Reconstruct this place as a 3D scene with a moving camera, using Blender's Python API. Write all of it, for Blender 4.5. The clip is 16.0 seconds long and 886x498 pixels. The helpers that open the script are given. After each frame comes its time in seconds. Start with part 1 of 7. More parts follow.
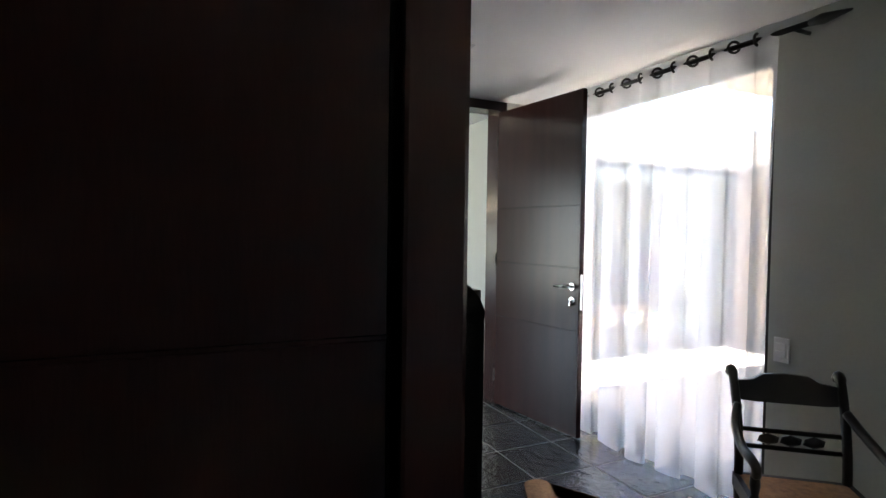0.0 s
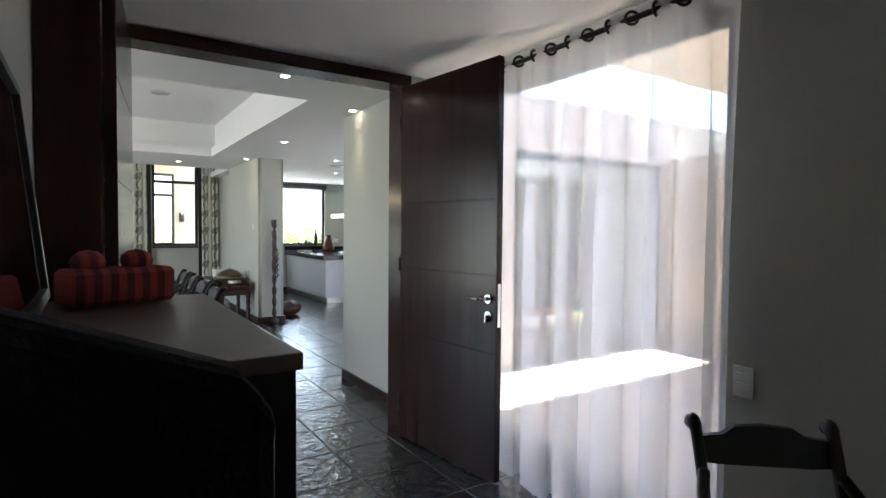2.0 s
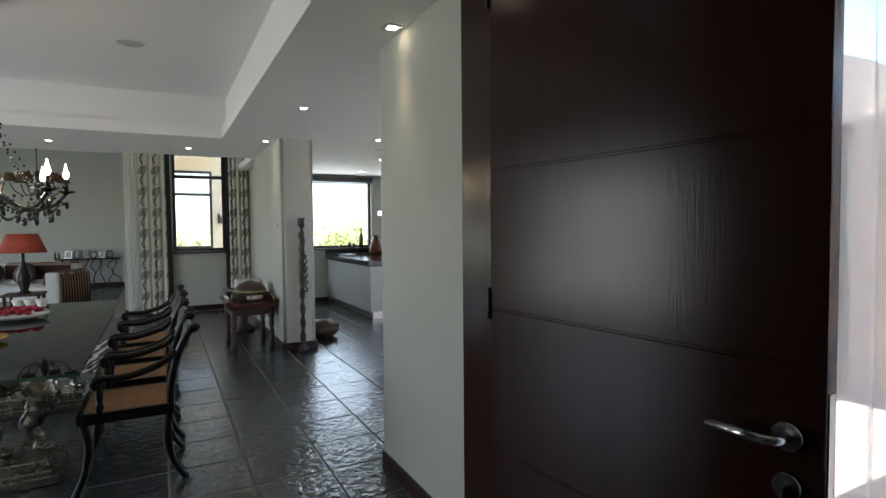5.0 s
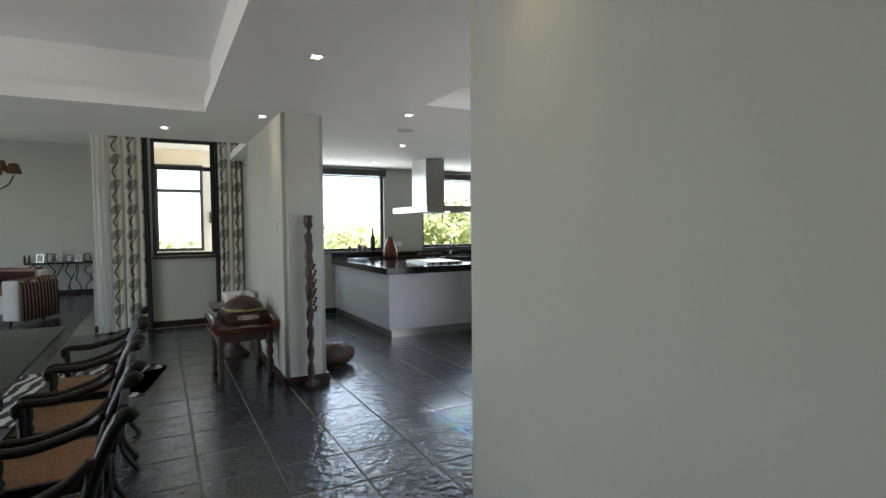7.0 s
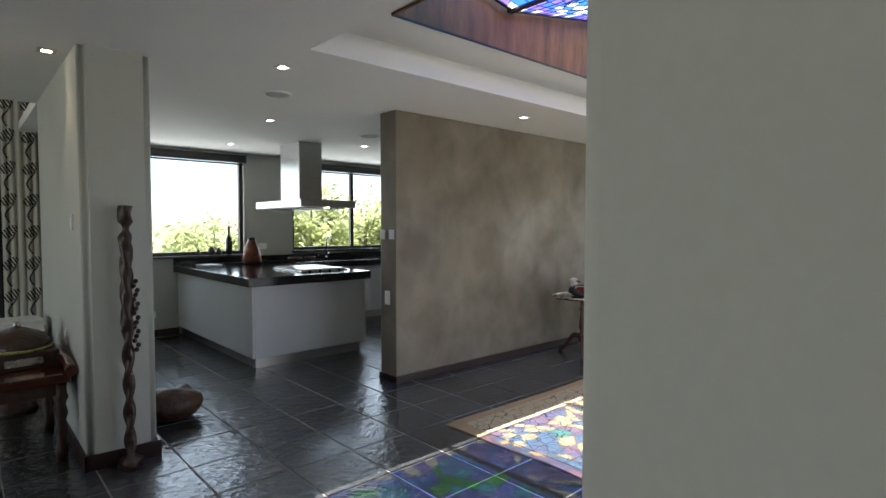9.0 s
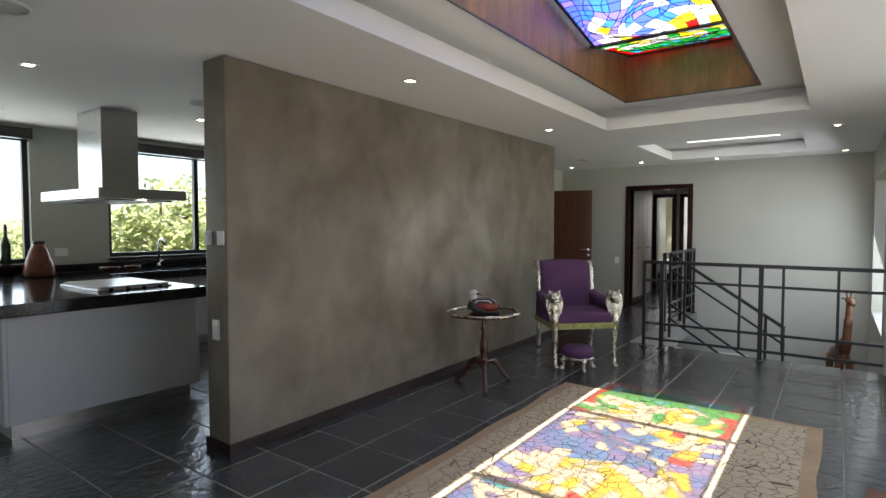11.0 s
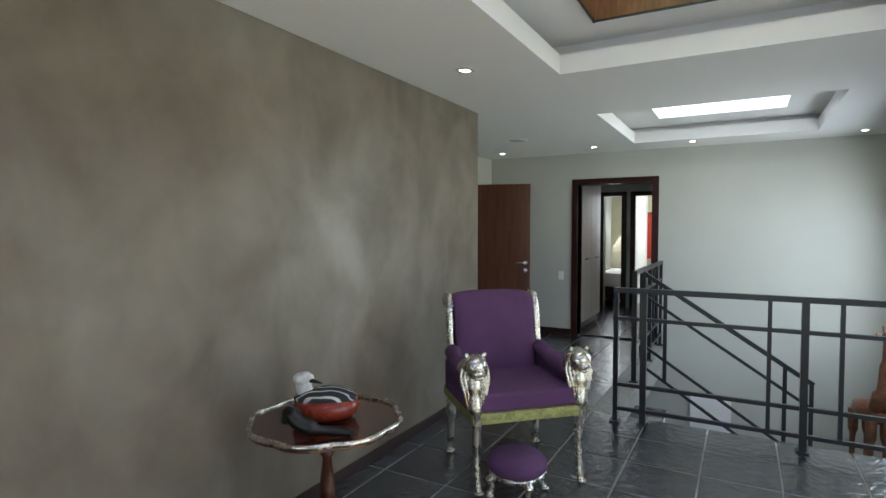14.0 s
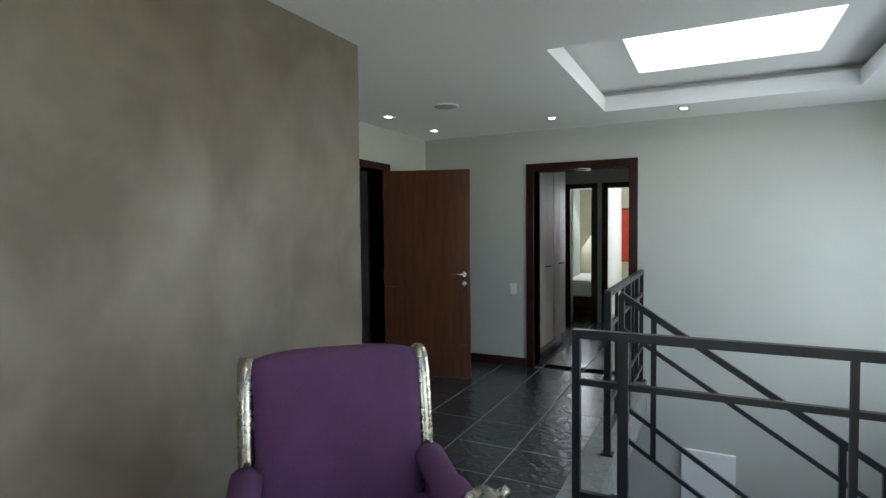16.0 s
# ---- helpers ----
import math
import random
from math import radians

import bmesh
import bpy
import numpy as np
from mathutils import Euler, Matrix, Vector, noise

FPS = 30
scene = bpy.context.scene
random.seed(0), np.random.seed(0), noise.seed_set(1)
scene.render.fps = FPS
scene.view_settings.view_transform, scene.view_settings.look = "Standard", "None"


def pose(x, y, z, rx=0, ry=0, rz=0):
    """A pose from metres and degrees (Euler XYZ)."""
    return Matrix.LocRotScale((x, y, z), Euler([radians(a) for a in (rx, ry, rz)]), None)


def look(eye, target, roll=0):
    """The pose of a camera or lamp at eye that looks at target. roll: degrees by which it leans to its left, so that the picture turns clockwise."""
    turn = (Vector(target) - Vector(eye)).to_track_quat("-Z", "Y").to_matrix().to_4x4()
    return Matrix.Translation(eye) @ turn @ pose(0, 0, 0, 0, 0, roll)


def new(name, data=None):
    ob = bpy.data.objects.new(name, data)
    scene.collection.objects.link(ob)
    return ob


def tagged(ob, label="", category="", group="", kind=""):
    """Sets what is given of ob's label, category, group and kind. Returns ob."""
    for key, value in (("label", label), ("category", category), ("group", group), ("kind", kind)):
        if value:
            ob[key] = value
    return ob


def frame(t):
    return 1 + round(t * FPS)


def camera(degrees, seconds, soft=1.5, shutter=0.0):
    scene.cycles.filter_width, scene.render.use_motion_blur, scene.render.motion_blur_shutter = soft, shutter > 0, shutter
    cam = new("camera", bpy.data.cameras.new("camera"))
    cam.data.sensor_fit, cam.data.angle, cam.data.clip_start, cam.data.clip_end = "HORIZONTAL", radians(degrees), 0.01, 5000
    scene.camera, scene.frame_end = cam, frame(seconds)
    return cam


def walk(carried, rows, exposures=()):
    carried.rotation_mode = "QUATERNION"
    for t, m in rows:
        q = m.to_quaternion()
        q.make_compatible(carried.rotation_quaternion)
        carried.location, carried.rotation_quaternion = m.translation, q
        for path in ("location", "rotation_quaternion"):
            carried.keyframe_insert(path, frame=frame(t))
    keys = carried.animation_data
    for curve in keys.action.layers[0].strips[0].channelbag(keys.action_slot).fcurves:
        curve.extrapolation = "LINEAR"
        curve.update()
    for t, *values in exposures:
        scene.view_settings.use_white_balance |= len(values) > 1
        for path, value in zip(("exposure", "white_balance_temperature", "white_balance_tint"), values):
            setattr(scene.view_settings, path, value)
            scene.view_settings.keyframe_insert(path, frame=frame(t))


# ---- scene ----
cam = camera(78.6, 16.0)
PATH = [
    (0, (0.374, 0.198, 1.44), (1.226, 2.007, 1.382), 0.8),
    (0.5, (0.497, 0.324, 1.454), (1.467, 2.072, 1.391), 0.6),
    (1, (0.588, 0.452, 1.461), (1.651, 2.145, 1.4), 0.5),
    (1.5, (0.712, 0.609, 1.461), (1.807, 2.282, 1.39), 0.5),
    (2, (0.906, 0.789, 1.474), (1.996, 2.464, 1.402), 0.5),
    (2.5, (1.09, 0.979, 1.47), (2.154, 2.671, 1.4), 0.4),
    (3, (1.261, 1.226, 1.497), (2.274, 2.949, 1.425), 0.0),
    (3.5, (1.455, 1.541, 1.493), (2.424, 3.289, 1.42), -0.0),
    (4, (1.608, 1.9, 1.472), (2.547, 3.664, 1.4), -0.0),
    (6.5, (1.969, 3.828, 1.479), (2.881, 5.606, 1.395), -0.7),
    (7, (2.048, 4.2, 1.482), (2.977, 5.97, 1.401), -0.5),
    (7.5, (2.132, 4.542, 1.469), (3.123, 6.277, 1.389), -0.5),
    (8, (2.237, 4.895, 1.472), (3.301, 6.586, 1.392), -0.5),
    (8.5, (2.336, 5.208, 1.481), (3.518, 6.82, 1.403), -0.3),
    (9, (2.513, 5.475, 1.472), (3.848, 6.962, 1.39), 0.0),
    (9.5, (2.710, 5.731, 1.442), (4.141, 7.127, 1.371), 0.0),
    (10, (2.958, 5.942, 1.479), (4.471, 7.247, 1.4), 0.1),
    (12.5, (4.693, 6.977, 1.479), (6.382, 8.046, 1.404), -0.1),
    (13, (5.104, 7.137, 1.497), (6.819, 8.163, 1.421), 0.1),
    (13.5, (5.561, 7.277, 1.51), (7.296, 8.268, 1.432), 0.1),
    (14, (6.015, 7.405, 1.524), (7.762, 8.375, 1.446), 0.0),
    (14.5, (6.478, 7.496, 1.503), (8.246, 8.428, 1.425), -0.1),
    (15, (6.952, 7.583, 1.509), (8.731, 8.494, 1.432), -0.4),
    (15.5, (7.426, 7.648, 1.516), (9.209, 8.55, 1.44), -0.4),
    (16, (7.896, 7.716, 1.527), (9.685, 8.606, 1.448), -0.5),
]
walk(cam, [(t, look(eye, target, roll)) for t, eye, target, roll in PATH], [(0, 3.8, 6300, 12), (1.5, 3.28, 6300, 12), (2.5, 2.9, 6300, 12), (3.5, 2.55, 6300, 12), (5, 2.52, 6400, 13), (7, 2.58, 6450, 14), (8.5, 2.24, 6450, 12), (10, 1.8, 6700, 14), (13, 2.42, 6250, 9), (16, 2.22, 6000, 6)])

# ---- light ----
SUN_DIR = Vector((-0.76, -0.12, -3.26)).normalized()
world = bpy.data.worlds.new("sky_world")
scene.world = world
world.use_nodes = True
wn = world.node_tree.nodes
sky = wn.new("ShaderNodeTexSky")
sky.sky_type = "NISHITA"
sky.sun_disc = False
sky.sun_elevation = math.asin(-SUN_DIR.z)
sky.sun_rotation = math.atan2(-SUN_DIR.x, -SUN_DIR.y)
world.node_tree.links.new(sky.outputs[0], wn["Background"].inputs[0])
wn["Background"].inputs[1].default_value = 0.105
sun = new("sun", bpy.data.lights.new("sun", "SUN"))
sun.data.energy, sun.data.angle, sun.data.color = 5.0, radians(0.5), (1.0, 0.95, 0.88)
sun.matrix_world = look((8, 8, 12), Vector((8, 8, 12)) + SUN_DIR)


def area(name, eye, target, sx, sy, watts, color=(1, 1, 1)):
    """A rectangular daylight lamp, in a window's opening or as fill from an unseen side."""
    lamp = new(name, bpy.data.lights.new(name, "AREA"))
    lamp.data.shape, lamp.data.size, lamp.data.size_y = "RECTANGLE", sx, sy
    lamp.data.energy, lamp.data.color = watts, color
    lamp.matrix_world = look(eye, target)
    return lamp


# Fill lamps on the unseen west side; no windows are known there.
area("dining_fill_light", (-3.9, 7.5, 1.25), (0, 8.2, 3.0), 3.4, 2.2, 20, (0.85, 0.93, 1.0))
area("living_fill_light", (-3.9, 15.5, 1.5), (0, 15.5, 1.2), 4.0, 2.2, 8, (0.8, 0.9, 1.0))
area("gallery_window_light", (6.9, 5.52, 1.2), (6.9, 9.0, 1.3), 4.0, 2.2, 8, (0.88, 0.95, 1.0))
# Added fill to brighten the stairwell; no window is known on this side.
area("stair_fill_light", (12.0, 6.0, 1.2), (12.2, 9, 0.4), 2.2, 1.8, 8.5, (0.88, 0.95, 1.0))

area("kitchen_window_light", (7.6, 13.61, 1.78), (7.4, 9.5, 2.3), 2.2, 1.3, 7.33, (0.86, 0.95, 1.0))
area("kitchen_window_light", (4.72, 13.61, 1.78), (4.6, 9.5, 2.3), 1.8, 1.35, 5.33, (0.86, 0.95, 1.0))

# ---- materials ----


def mat(name, color, rough=0.5, metal=0.0, vary=0.12, scale=6.0, fine=60.0, bump=0.0, bump_scale=80.0, spec=0.5, rand=0.0, coat=0.0, stretch=(1, 1, 1), rough_vary=0.1, depth=0.01):
    """A surface with variation at two scales, fine relief and, for repeated pieces, a random shade each."""
    m = bpy.data.materials.new(name)
    m.use_nodes = True
    nt = m.node_tree
    n, link = nt.nodes, nt.links.new
    b = n["Principled BSDF"]
    tc = n.new("ShaderNodeTexCoord")
    mp = n.new("ShaderNodeMapping")
    mp.inputs["Scale"].default_value = stretch
    link(tc.outputs["Object"], mp.inputs[0])
    big = n.new("ShaderNodeTexNoise")
    big.inputs["Scale"].default_value, big.inputs["Detail"].default_value = scale, 5
    small = n.new("ShaderNodeTexNoise")
    small.inputs["Scale"].default_value, small.inputs["Detail"].default_value = fine, 3
    link(mp.outputs[0], big.inputs[0])
    link(mp.outputs[0], small.inputs[0])
    add = n.new("ShaderNodeMath")
    add.operation = "MULTIPLY_ADD"
    add.inputs[1].default_value = 0.65
    link(big.outputs[0], add.inputs[0])
    half = n.new("ShaderNodeMath")
    half.operation = "MULTIPLY"
    half.inputs[1].default_value = 0.35
    link(small.outputs[0], half.inputs[0])
    link(half.outputs[0], add.inputs[2])
    ramp = n.new("ShaderNodeValToRGB")
    lo = [c * (1 - 2.2 * vary) for c in color]
    hi = [min(1, c * (1 + 2.2 * vary)) for c in color]
    ramp.color_ramp.elements[0].position, ramp.color_ramp.elements[1].position = 0.25, 0.75
    ramp.color_ramp.elements[0].color, ramp.color_ramp.elements[1].color = (*[max(0, c) for c in lo], 1), (*hi, 1)
    link(add.outputs[0], ramp.inputs[0])
    out = ramp.outputs[0]
    if rand:
        info = n.new("ShaderNodeObjectInfo")
        hsv = n.new("ShaderNodeHueSaturation")
        mr = n.new("ShaderNodeMapRange")
        mr.inputs[3].default_value, mr.inputs[4].default_value = 1 - rand, 1 + rand
        link(info.outputs["Random"], mr.inputs[0])
        link(mr.outputs[0], hsv.inputs["Value"])
        link(out, hsv.inputs["Color"])
        out = hsv.outputs[0]
    link(out, b.inputs["Base Color"])
    rr = n.new("ShaderNodeMapRange")
    rr.inputs[3].default_value, rr.inputs[4].default_value = max(0.02, rough - rough_vary), min(1, rough + rough_vary)
    link(add.outputs[0], rr.inputs[0])
    link(rr.outputs[0], b.inputs["Roughness"])
    b.inputs["Metallic"].default_value = metal
    b.inputs["Specular IOR Level"].default_value = spec
    b.inputs["Coat Weight"].default_value = coat
    b.inputs["Coat Roughness"].default_value = 0.12
    if bump:
        bn = n.new("ShaderNodeTexNoise")
        bn.inputs["Scale"].default_value, bn.inputs["Detail"].default_value = bump_scale, 4
        link(mp.outputs[0], bn.inputs[0])
        bp = n.new("ShaderNodeBump")
        bp.inputs["Strength"].default_value, bp.inputs["Distance"].default_value = bump, depth
        link(bn.outputs[0], bp.inputs["Height"])
        link(bp.outputs[0], b.inputs["Normal"])
    return m


def glow(name, color, strength):
    m = bpy.data.materials.new(name)
    m.use_nodes = True
    b = m.node_tree.nodes["Principled BSDF"]
    b.inputs["Base Color"].default_value = (*color, 1)
    b.inputs["Emission Color"].default_value = (*color, 1)
    b.inputs["Emission Strength"].default_value = strength
    return m


WALL = mat("wall_paint", (0.475, 0.482, 0.437), 0.75, vary=0.03, scale=1.5, bump=0.025, bump_scale=120)
CEIL = mat("ceiling_paint", (0.84, 0.83, 0.81), 0.85, vary=0.015, scale=1.0)
WHITE = mat("white_trim_paint", (0.82, 0.82, 0.81), 0.6, vary=0.02)


def trowelled(name):
    """Polished cement plaster: broad brown clouds, paler trowel marks and an uneven sheen."""
    m = bpy.data.materials.new(name)
    m.use_nodes = True
    n, link = m.node_tree.nodes, m.node_tree.links.new
    b = n["Principled BSDF"]
    tc = n.new("ShaderNodeTexCoord")

    def cloud(scale, detail, twist, stretch):
        mp, no = n.new("ShaderNodeMapping"), n.new("ShaderNodeTexNoise")
        mp.inputs["Scale"].default_value = stretch
        mp.inputs["Rotation"].default_value = (0, 0.35, 0)
        no.inputs["Scale"].default_value, no.inputs["Detail"].default_value, no.inputs["Distortion"].default_value = scale, detail, twist
        link(tc.outputs["Object"], mp.inputs[0])
        link(mp.outputs[0], no.inputs[0])
        return no.outputs[0]

    def ramp(source, rows):
        r = n.new("ShaderNodeValToRGB")
        while len(r.color_ramp.elements) < len(rows):
            r.color_ramp.elements.new(0.5)
        for e, (p, c) in zip(r.color_ramp.elements, rows):
            e.position, e.color = p, (*c, 1)
        link(source, r.inputs[0])
        return r.outputs[0]

    broad = cloud(0.7, 4, 0.2, (1, 1, 1))
    marks = cloud(3.0, 12, 0.3, (1.0, 1.0, 0.75))
    base = ramp(broad, [(0.3, (0.150, 0.119, 0.084)), (0.5, (0.186, 0.156, 0.117)), (0.7, (0.216, 0.192, 0.156))])
    pale = ramp(marks, [(0.34, (0.78, 0.75, 0.72)), (0.50, (1.0, 1.0, 1.0)), (0.68, (1.25, 1.29, 1.34))])
    mx = n.new("ShaderNodeMix")
    mx.data_type, mx.blend_type = "RGBA", "MULTIPLY"
    mx.inputs["Factor"].default_value = 1.0
    link(base, mx.inputs["A"])
    link(pale, mx.inputs["B"])
    link(mx.outputs["Result"], b.inputs["Base Color"])
    mr = n.new("ShaderNodeMapRange")
    mr.inputs[1].default_value, mr.inputs[2].default_value = 0.3, 0.7
    mr.inputs[3].default_value, mr.inputs[4].default_value = 0.52, 0.30
    link(marks, mr.inputs[0])
    link(mr.outputs[0], b.inputs["Roughness"])
    bp = n.new("ShaderNodeBump")
    bp.inputs["Strength"].default_value, bp.inputs["Distance"].default_value = 0.08, 0.01
    link(marks, bp.inputs["Height"])
    link(bp.outputs[0], b.inputs["Normal"])
    return m


GREYWALL = trowelled("polished_cement")
DARKWOOD = mat("dark_stained_wood", (0.030, 0.0105, 0.0085), 0.20, vary=0.12, scale=2, fine=55, stretch=(6, 6, 0.5), rough_vary=0.05, spec=0.24, bump=0.05, bump_scale=30)
DOORWOOD = mat("brown_door_veneer", (0.095, 0.034, 0.015), 0.35, vary=0.25, scale=3, fine=40, stretch=(8, 8, 0.8))
SKIRT = mat("mahogany_skirting", (0.026, 0.010, 0.008), 0.35, vary=0.2, scale=4, stretch=(1, 1, 6))
GROUT = mat("grout", (0.25, 0.24, 0.215), 0.9, vary=0.15, scale=20)
SLATE = mat("riven_slate", (0.042, 0.045, 0.049), 0.17, vary=0.28, scale=3.5, fine=30, bump=0.85, bump_scale=15, rand=0.22, rough_vary=0.08, depth=0.016, spec=0.75, coat=0.2)
BLACKMETAL = mat("black_painted_steel", (0.012, 0.013, 0.016), 0.35, vary=0.1, scale=30, spec=0.5)
FRAMEMETAL = mat("dark_bronze_aluminium", (0.02, 0.018, 0.017), 0.4, vary=0.1, scale=30)
STEEL = mat("brushed_steel", (0.55, 0.55, 0.55), 0.3, 1.0, vary=0.05, scale=10, stretch=(1, 1, 12))
CHROME = mat("satin_chrome", (0.6, 0.6, 0.6), 0.2, 1.0, vary=0.04)
CABINET = mat("white_lacquer_cabinet", (0.72, 0.74, 0.78), 0.35, vary=0.015)
GRANITE = mat("black_granite", (0.012, 0.012, 0.013), 0.12, vary=0.3, scale=60, fine=300)
BRICK = mat("pale_clay_brick", (0.52, 0.43, 0.35), 0.85, vary=0.14, scale=8, bump=0.2, rand=0.15)
PLASTERTAN = mat("exterior_plaster", (0.58, 0.51, 0.465), 0.9, vary=0.05, scale=2, bump=0.1)

# ---- mesh helpers ----


def quad_box(bm, x0, y0, z0, x1, y1, z1, m=None):
    vs = [bm.verts.new(Vector(p) if m is None else m @ Vector(p)) for p in ((x0, y0, z0), (x1, y0, z0), (x1, y1, z0), (x0, y1, z0), (x0, y0, z1), (x1, y0, z1), (x1, y1, z1), (x0, y1, z1))]
    for f in ((3, 2, 1, 0), (4, 5, 6, 7), (0, 1, 5, 4), (1, 2, 6, 5), (2, 3, 7, 6), (3, 0, 4, 7)):
        bm.faces.new([vs[i] for i in f])
    return vs


def box(*args, m=None, bevel=0.0, seg=2):
    """A box as a bmesh, with softened edges if bevel is given."""
    bm = bmesh.new()
    quad_box(bm, *args, m=m)
    if bevel:
        bmesh.ops.bevel(bm, geom=bm.edges[:], offset=bevel, segments=seg, affect="EDGES", profile=0.7)
    return bm


def boxes(*rows, bevel=0.0):
    bm = bmesh.new()
    for r in rows:
        quad_box(bm, *r)
    if bevel:
        bmesh.ops.bevel(bm, geom=bm.edges[:], offset=bevel, segments=2, affect="EDGES", profile=0.7)
    return bm


def tube(bm, pts, r, seg=10, caps=True, squash=1.0):
    """A round bar along points; r is one radius or one for each point."""
    pts = [Vector(p) for p in pts]
    rs = list(r) if hasattr(r, "__len__") else [r] * len(pts)
    rings, up = [], None
    for i, p in enumerate(pts):
        d = (pts[min(i + 1, len(pts) - 1)] - pts[max(i - 1, 0)]).normalized()
        if up is None:
            up = Vector((0, 0, 1)) if abs(d.z) < 0.9 else Vector((1, 0, 0))
        side = d.cross(up).normalized()
        up = side.cross(d).normalized()
        rings.append([bm.verts.new(p + rs[i] * (math.cos(a) * side + squash * math.sin(a) * up)) for a in (2 * math.pi * k / seg for k in range(seg))])
    for a, b in zip(rings, rings[1:]):
        for k in range(seg):
            f = bm.faces.new((a[k], a[(k + 1) % seg], b[(k + 1) % seg], b[k]))
            f.smooth = True
    if caps:
        bm.faces.new(rings[0][::-1])
        bm.faces.new(rings[-1])
    return bm


def lathe(bm, prof, seg=24, at=(0, 0, 0), m=None):
    """A turned shape from (radius, height) rows."""
    rings = []
    for r, z in prof:
        ring = []
        for k in range(seg):
            a = 2 * math.pi * k / seg
            p = Vector((at[0] + r * math.cos(a), at[1] + r * math.sin(a), at[2] + z))
            ring.append(bm.verts.new(p if m is None else m @ p))
        rings.append(ring)
    for a, b in zip(rings, rings[1:]):
        for k in range(seg):
            f = bm.faces.new((a[k], a[(k + 1) % seg], b[(k + 1) % seg], b[k]))
            f.smooth = True
    bm.faces.new(rings[0][::-1])
    bm.faces.new(rings[-1])
    return bm


def blob(bm, c, s, rough=0.0, sub=2, m=None):
    r = bmesh.ops.create_icosphere(bm, subdivisions=sub, radius=1.0)
    for v in r["verts"]:
        k = 1 + rough * noise.noise(v.co * 2.3 + Vector(c))
        p = Vector((v.co.x * s[0] * k, v.co.y * s[1] * k, v.co.z * s[2] * k))
        v.co = (p if m is None else m @ p) + Vector(c)
        for f in v.link_faces:
            f.smooth = True
    return bm


def part(name, bm, material, parent=None, label=""):
    """One mesh object out of a bmesh, under its thing."""
    me = bpy.data.meshes.new(name)
    bm.normal_update()
    bm.to_mesh(me)
    bm.free()
    me.materials.append(material)
    ob = new(name, me)
    if parent is not None:
        ob.parent = parent
    if label:
        ob["label"] = label
    return ob


def thing(name, label, category, group="", at=(0, 0, 0, 0, 0, 0)):
    """The Empty at a thing's base that holds its parts."""
    ob = new(name)
    ob.empty_display_size = 0.1
    ob.matrix_basis = pose(*at)
    return tagged(ob, label, category, group)


def structure(name, bm, material, label, category="wall"):
    return tagged(part(name, bm, material), label, category, kind="structure")


def cells(x0, x1, y0, y1, z0, z1, holes):
    """A slab with rectangular holes, each (x0, x1, y0, y1)."""
    xs = sorted({x0, x1, *[h[0] for h in holes], *[h[1] for h in holes]})
    ys = sorted({y0, y1, *[h[2] for h in holes], *[h[3] for h in holes]})
    bm = bmesh.new()
    for xa, xb in zip(xs, xs[1:]):
        for ya, yb in zip(ys, ys[1:]):
            cx, cy = (xa + xb) / 2, (ya + yb) / 2
            if x0 < cx < x1 and y0 < cy < y1 and not any(h[0] < cx < h[1] and h[2] < cy < h[3] for h in holes):
                quad_box(bm, xa, ya, z0, xb, yb, z1)
    bmesh.ops.remove_doubles(bm, verts=bm.verts[:], dist=1e-5)
    inner = [f for f in bm.faces if any(g is not f and set(g.verts) == set(f.verts) for e in f.edges for g in e.link_faces)]
    bmesh.ops.delete(bm, geom=list(set(inner)), context="FACES")
    return bm


def wall_x(y0, y1, x0, x1, z0, z1, holes=()):
    """A wall that runs along x, with openings (x0, x1, z0, z1)."""
    bm = cells(x0, x1, z0, z1, y0, y1, holes)
    for v in bm.verts:
        v.co = Vector((v.co.x, v.co.z, v.co.y))
    bmesh.ops.reverse_faces(bm, faces=bm.faces[:])
    return bm


def wall_y(x0, x1, y0, y1, z0, z1, holes=()):
    """A wall that runs along y, with openings (y0, y1, z0, z1)."""
    bm = cells(y0, y1, z0, z1, x0, x1, holes)
    for v in bm.verts:
        v.co = Vector((v.co.z, v.co.x, v.co.y))
    return bm


def round_wall(x0, y0, x1, y1, z0, z1, r):
    """A wall whose upright corners are rounded."""
    bm = box(x0, y0, z0, x1, y1, z1)
    bmesh.ops.bevel(bm, geom=[e for e in bm.edges if abs(e.verts[0].co.z - e.verts[1].co.z) > 0.1], offset=r, segments=6, affect="EDGES")
    for f in bm.faces:
        f.smooth = abs(f.normal.z) < 0.5 and f.calc_area() < 0.2
    return bm


# ---- structure ----
H = 2.55
structure("floor", boxes((-4, -2, -0.3, 3.319, 5.3, -0.003), (-4, 5.3, -0.3, 10.42, 11.5, -0.003), (-4, 11.5, -0.3, 9.6, 19.6, -0.003), (10.42, 8.28, -0.3, 13.549, 10.98, -0.003), (13.56, 7.6, -0.3, 20, 11.5, -0.003)), GROUT, "dark floor with pale grout under slate tiles", "floor")
LIP = 0.13
T1, T2, T3 = (-1.9, 2.45, 5.26, 9.61), (4.14, 9.60, 6.60, 8.50), (11.01, 12.92, 6.74, 8.585)
structure("ceiling", cells(-4, 13.75, -2, 11.3, H, H + LIP, [T1, T2, T3, (3.33, 13.75, -2, 5.29)]), CEIL, "white plaster ceiling with three recessed trays", "ceiling")
structure("ceiling_kitchen", cells(3.06, 13.75, 11.3, 13.7, H, H + 0.1, []), CEIL, "white plaster kitchen ceiling", "ceiling")


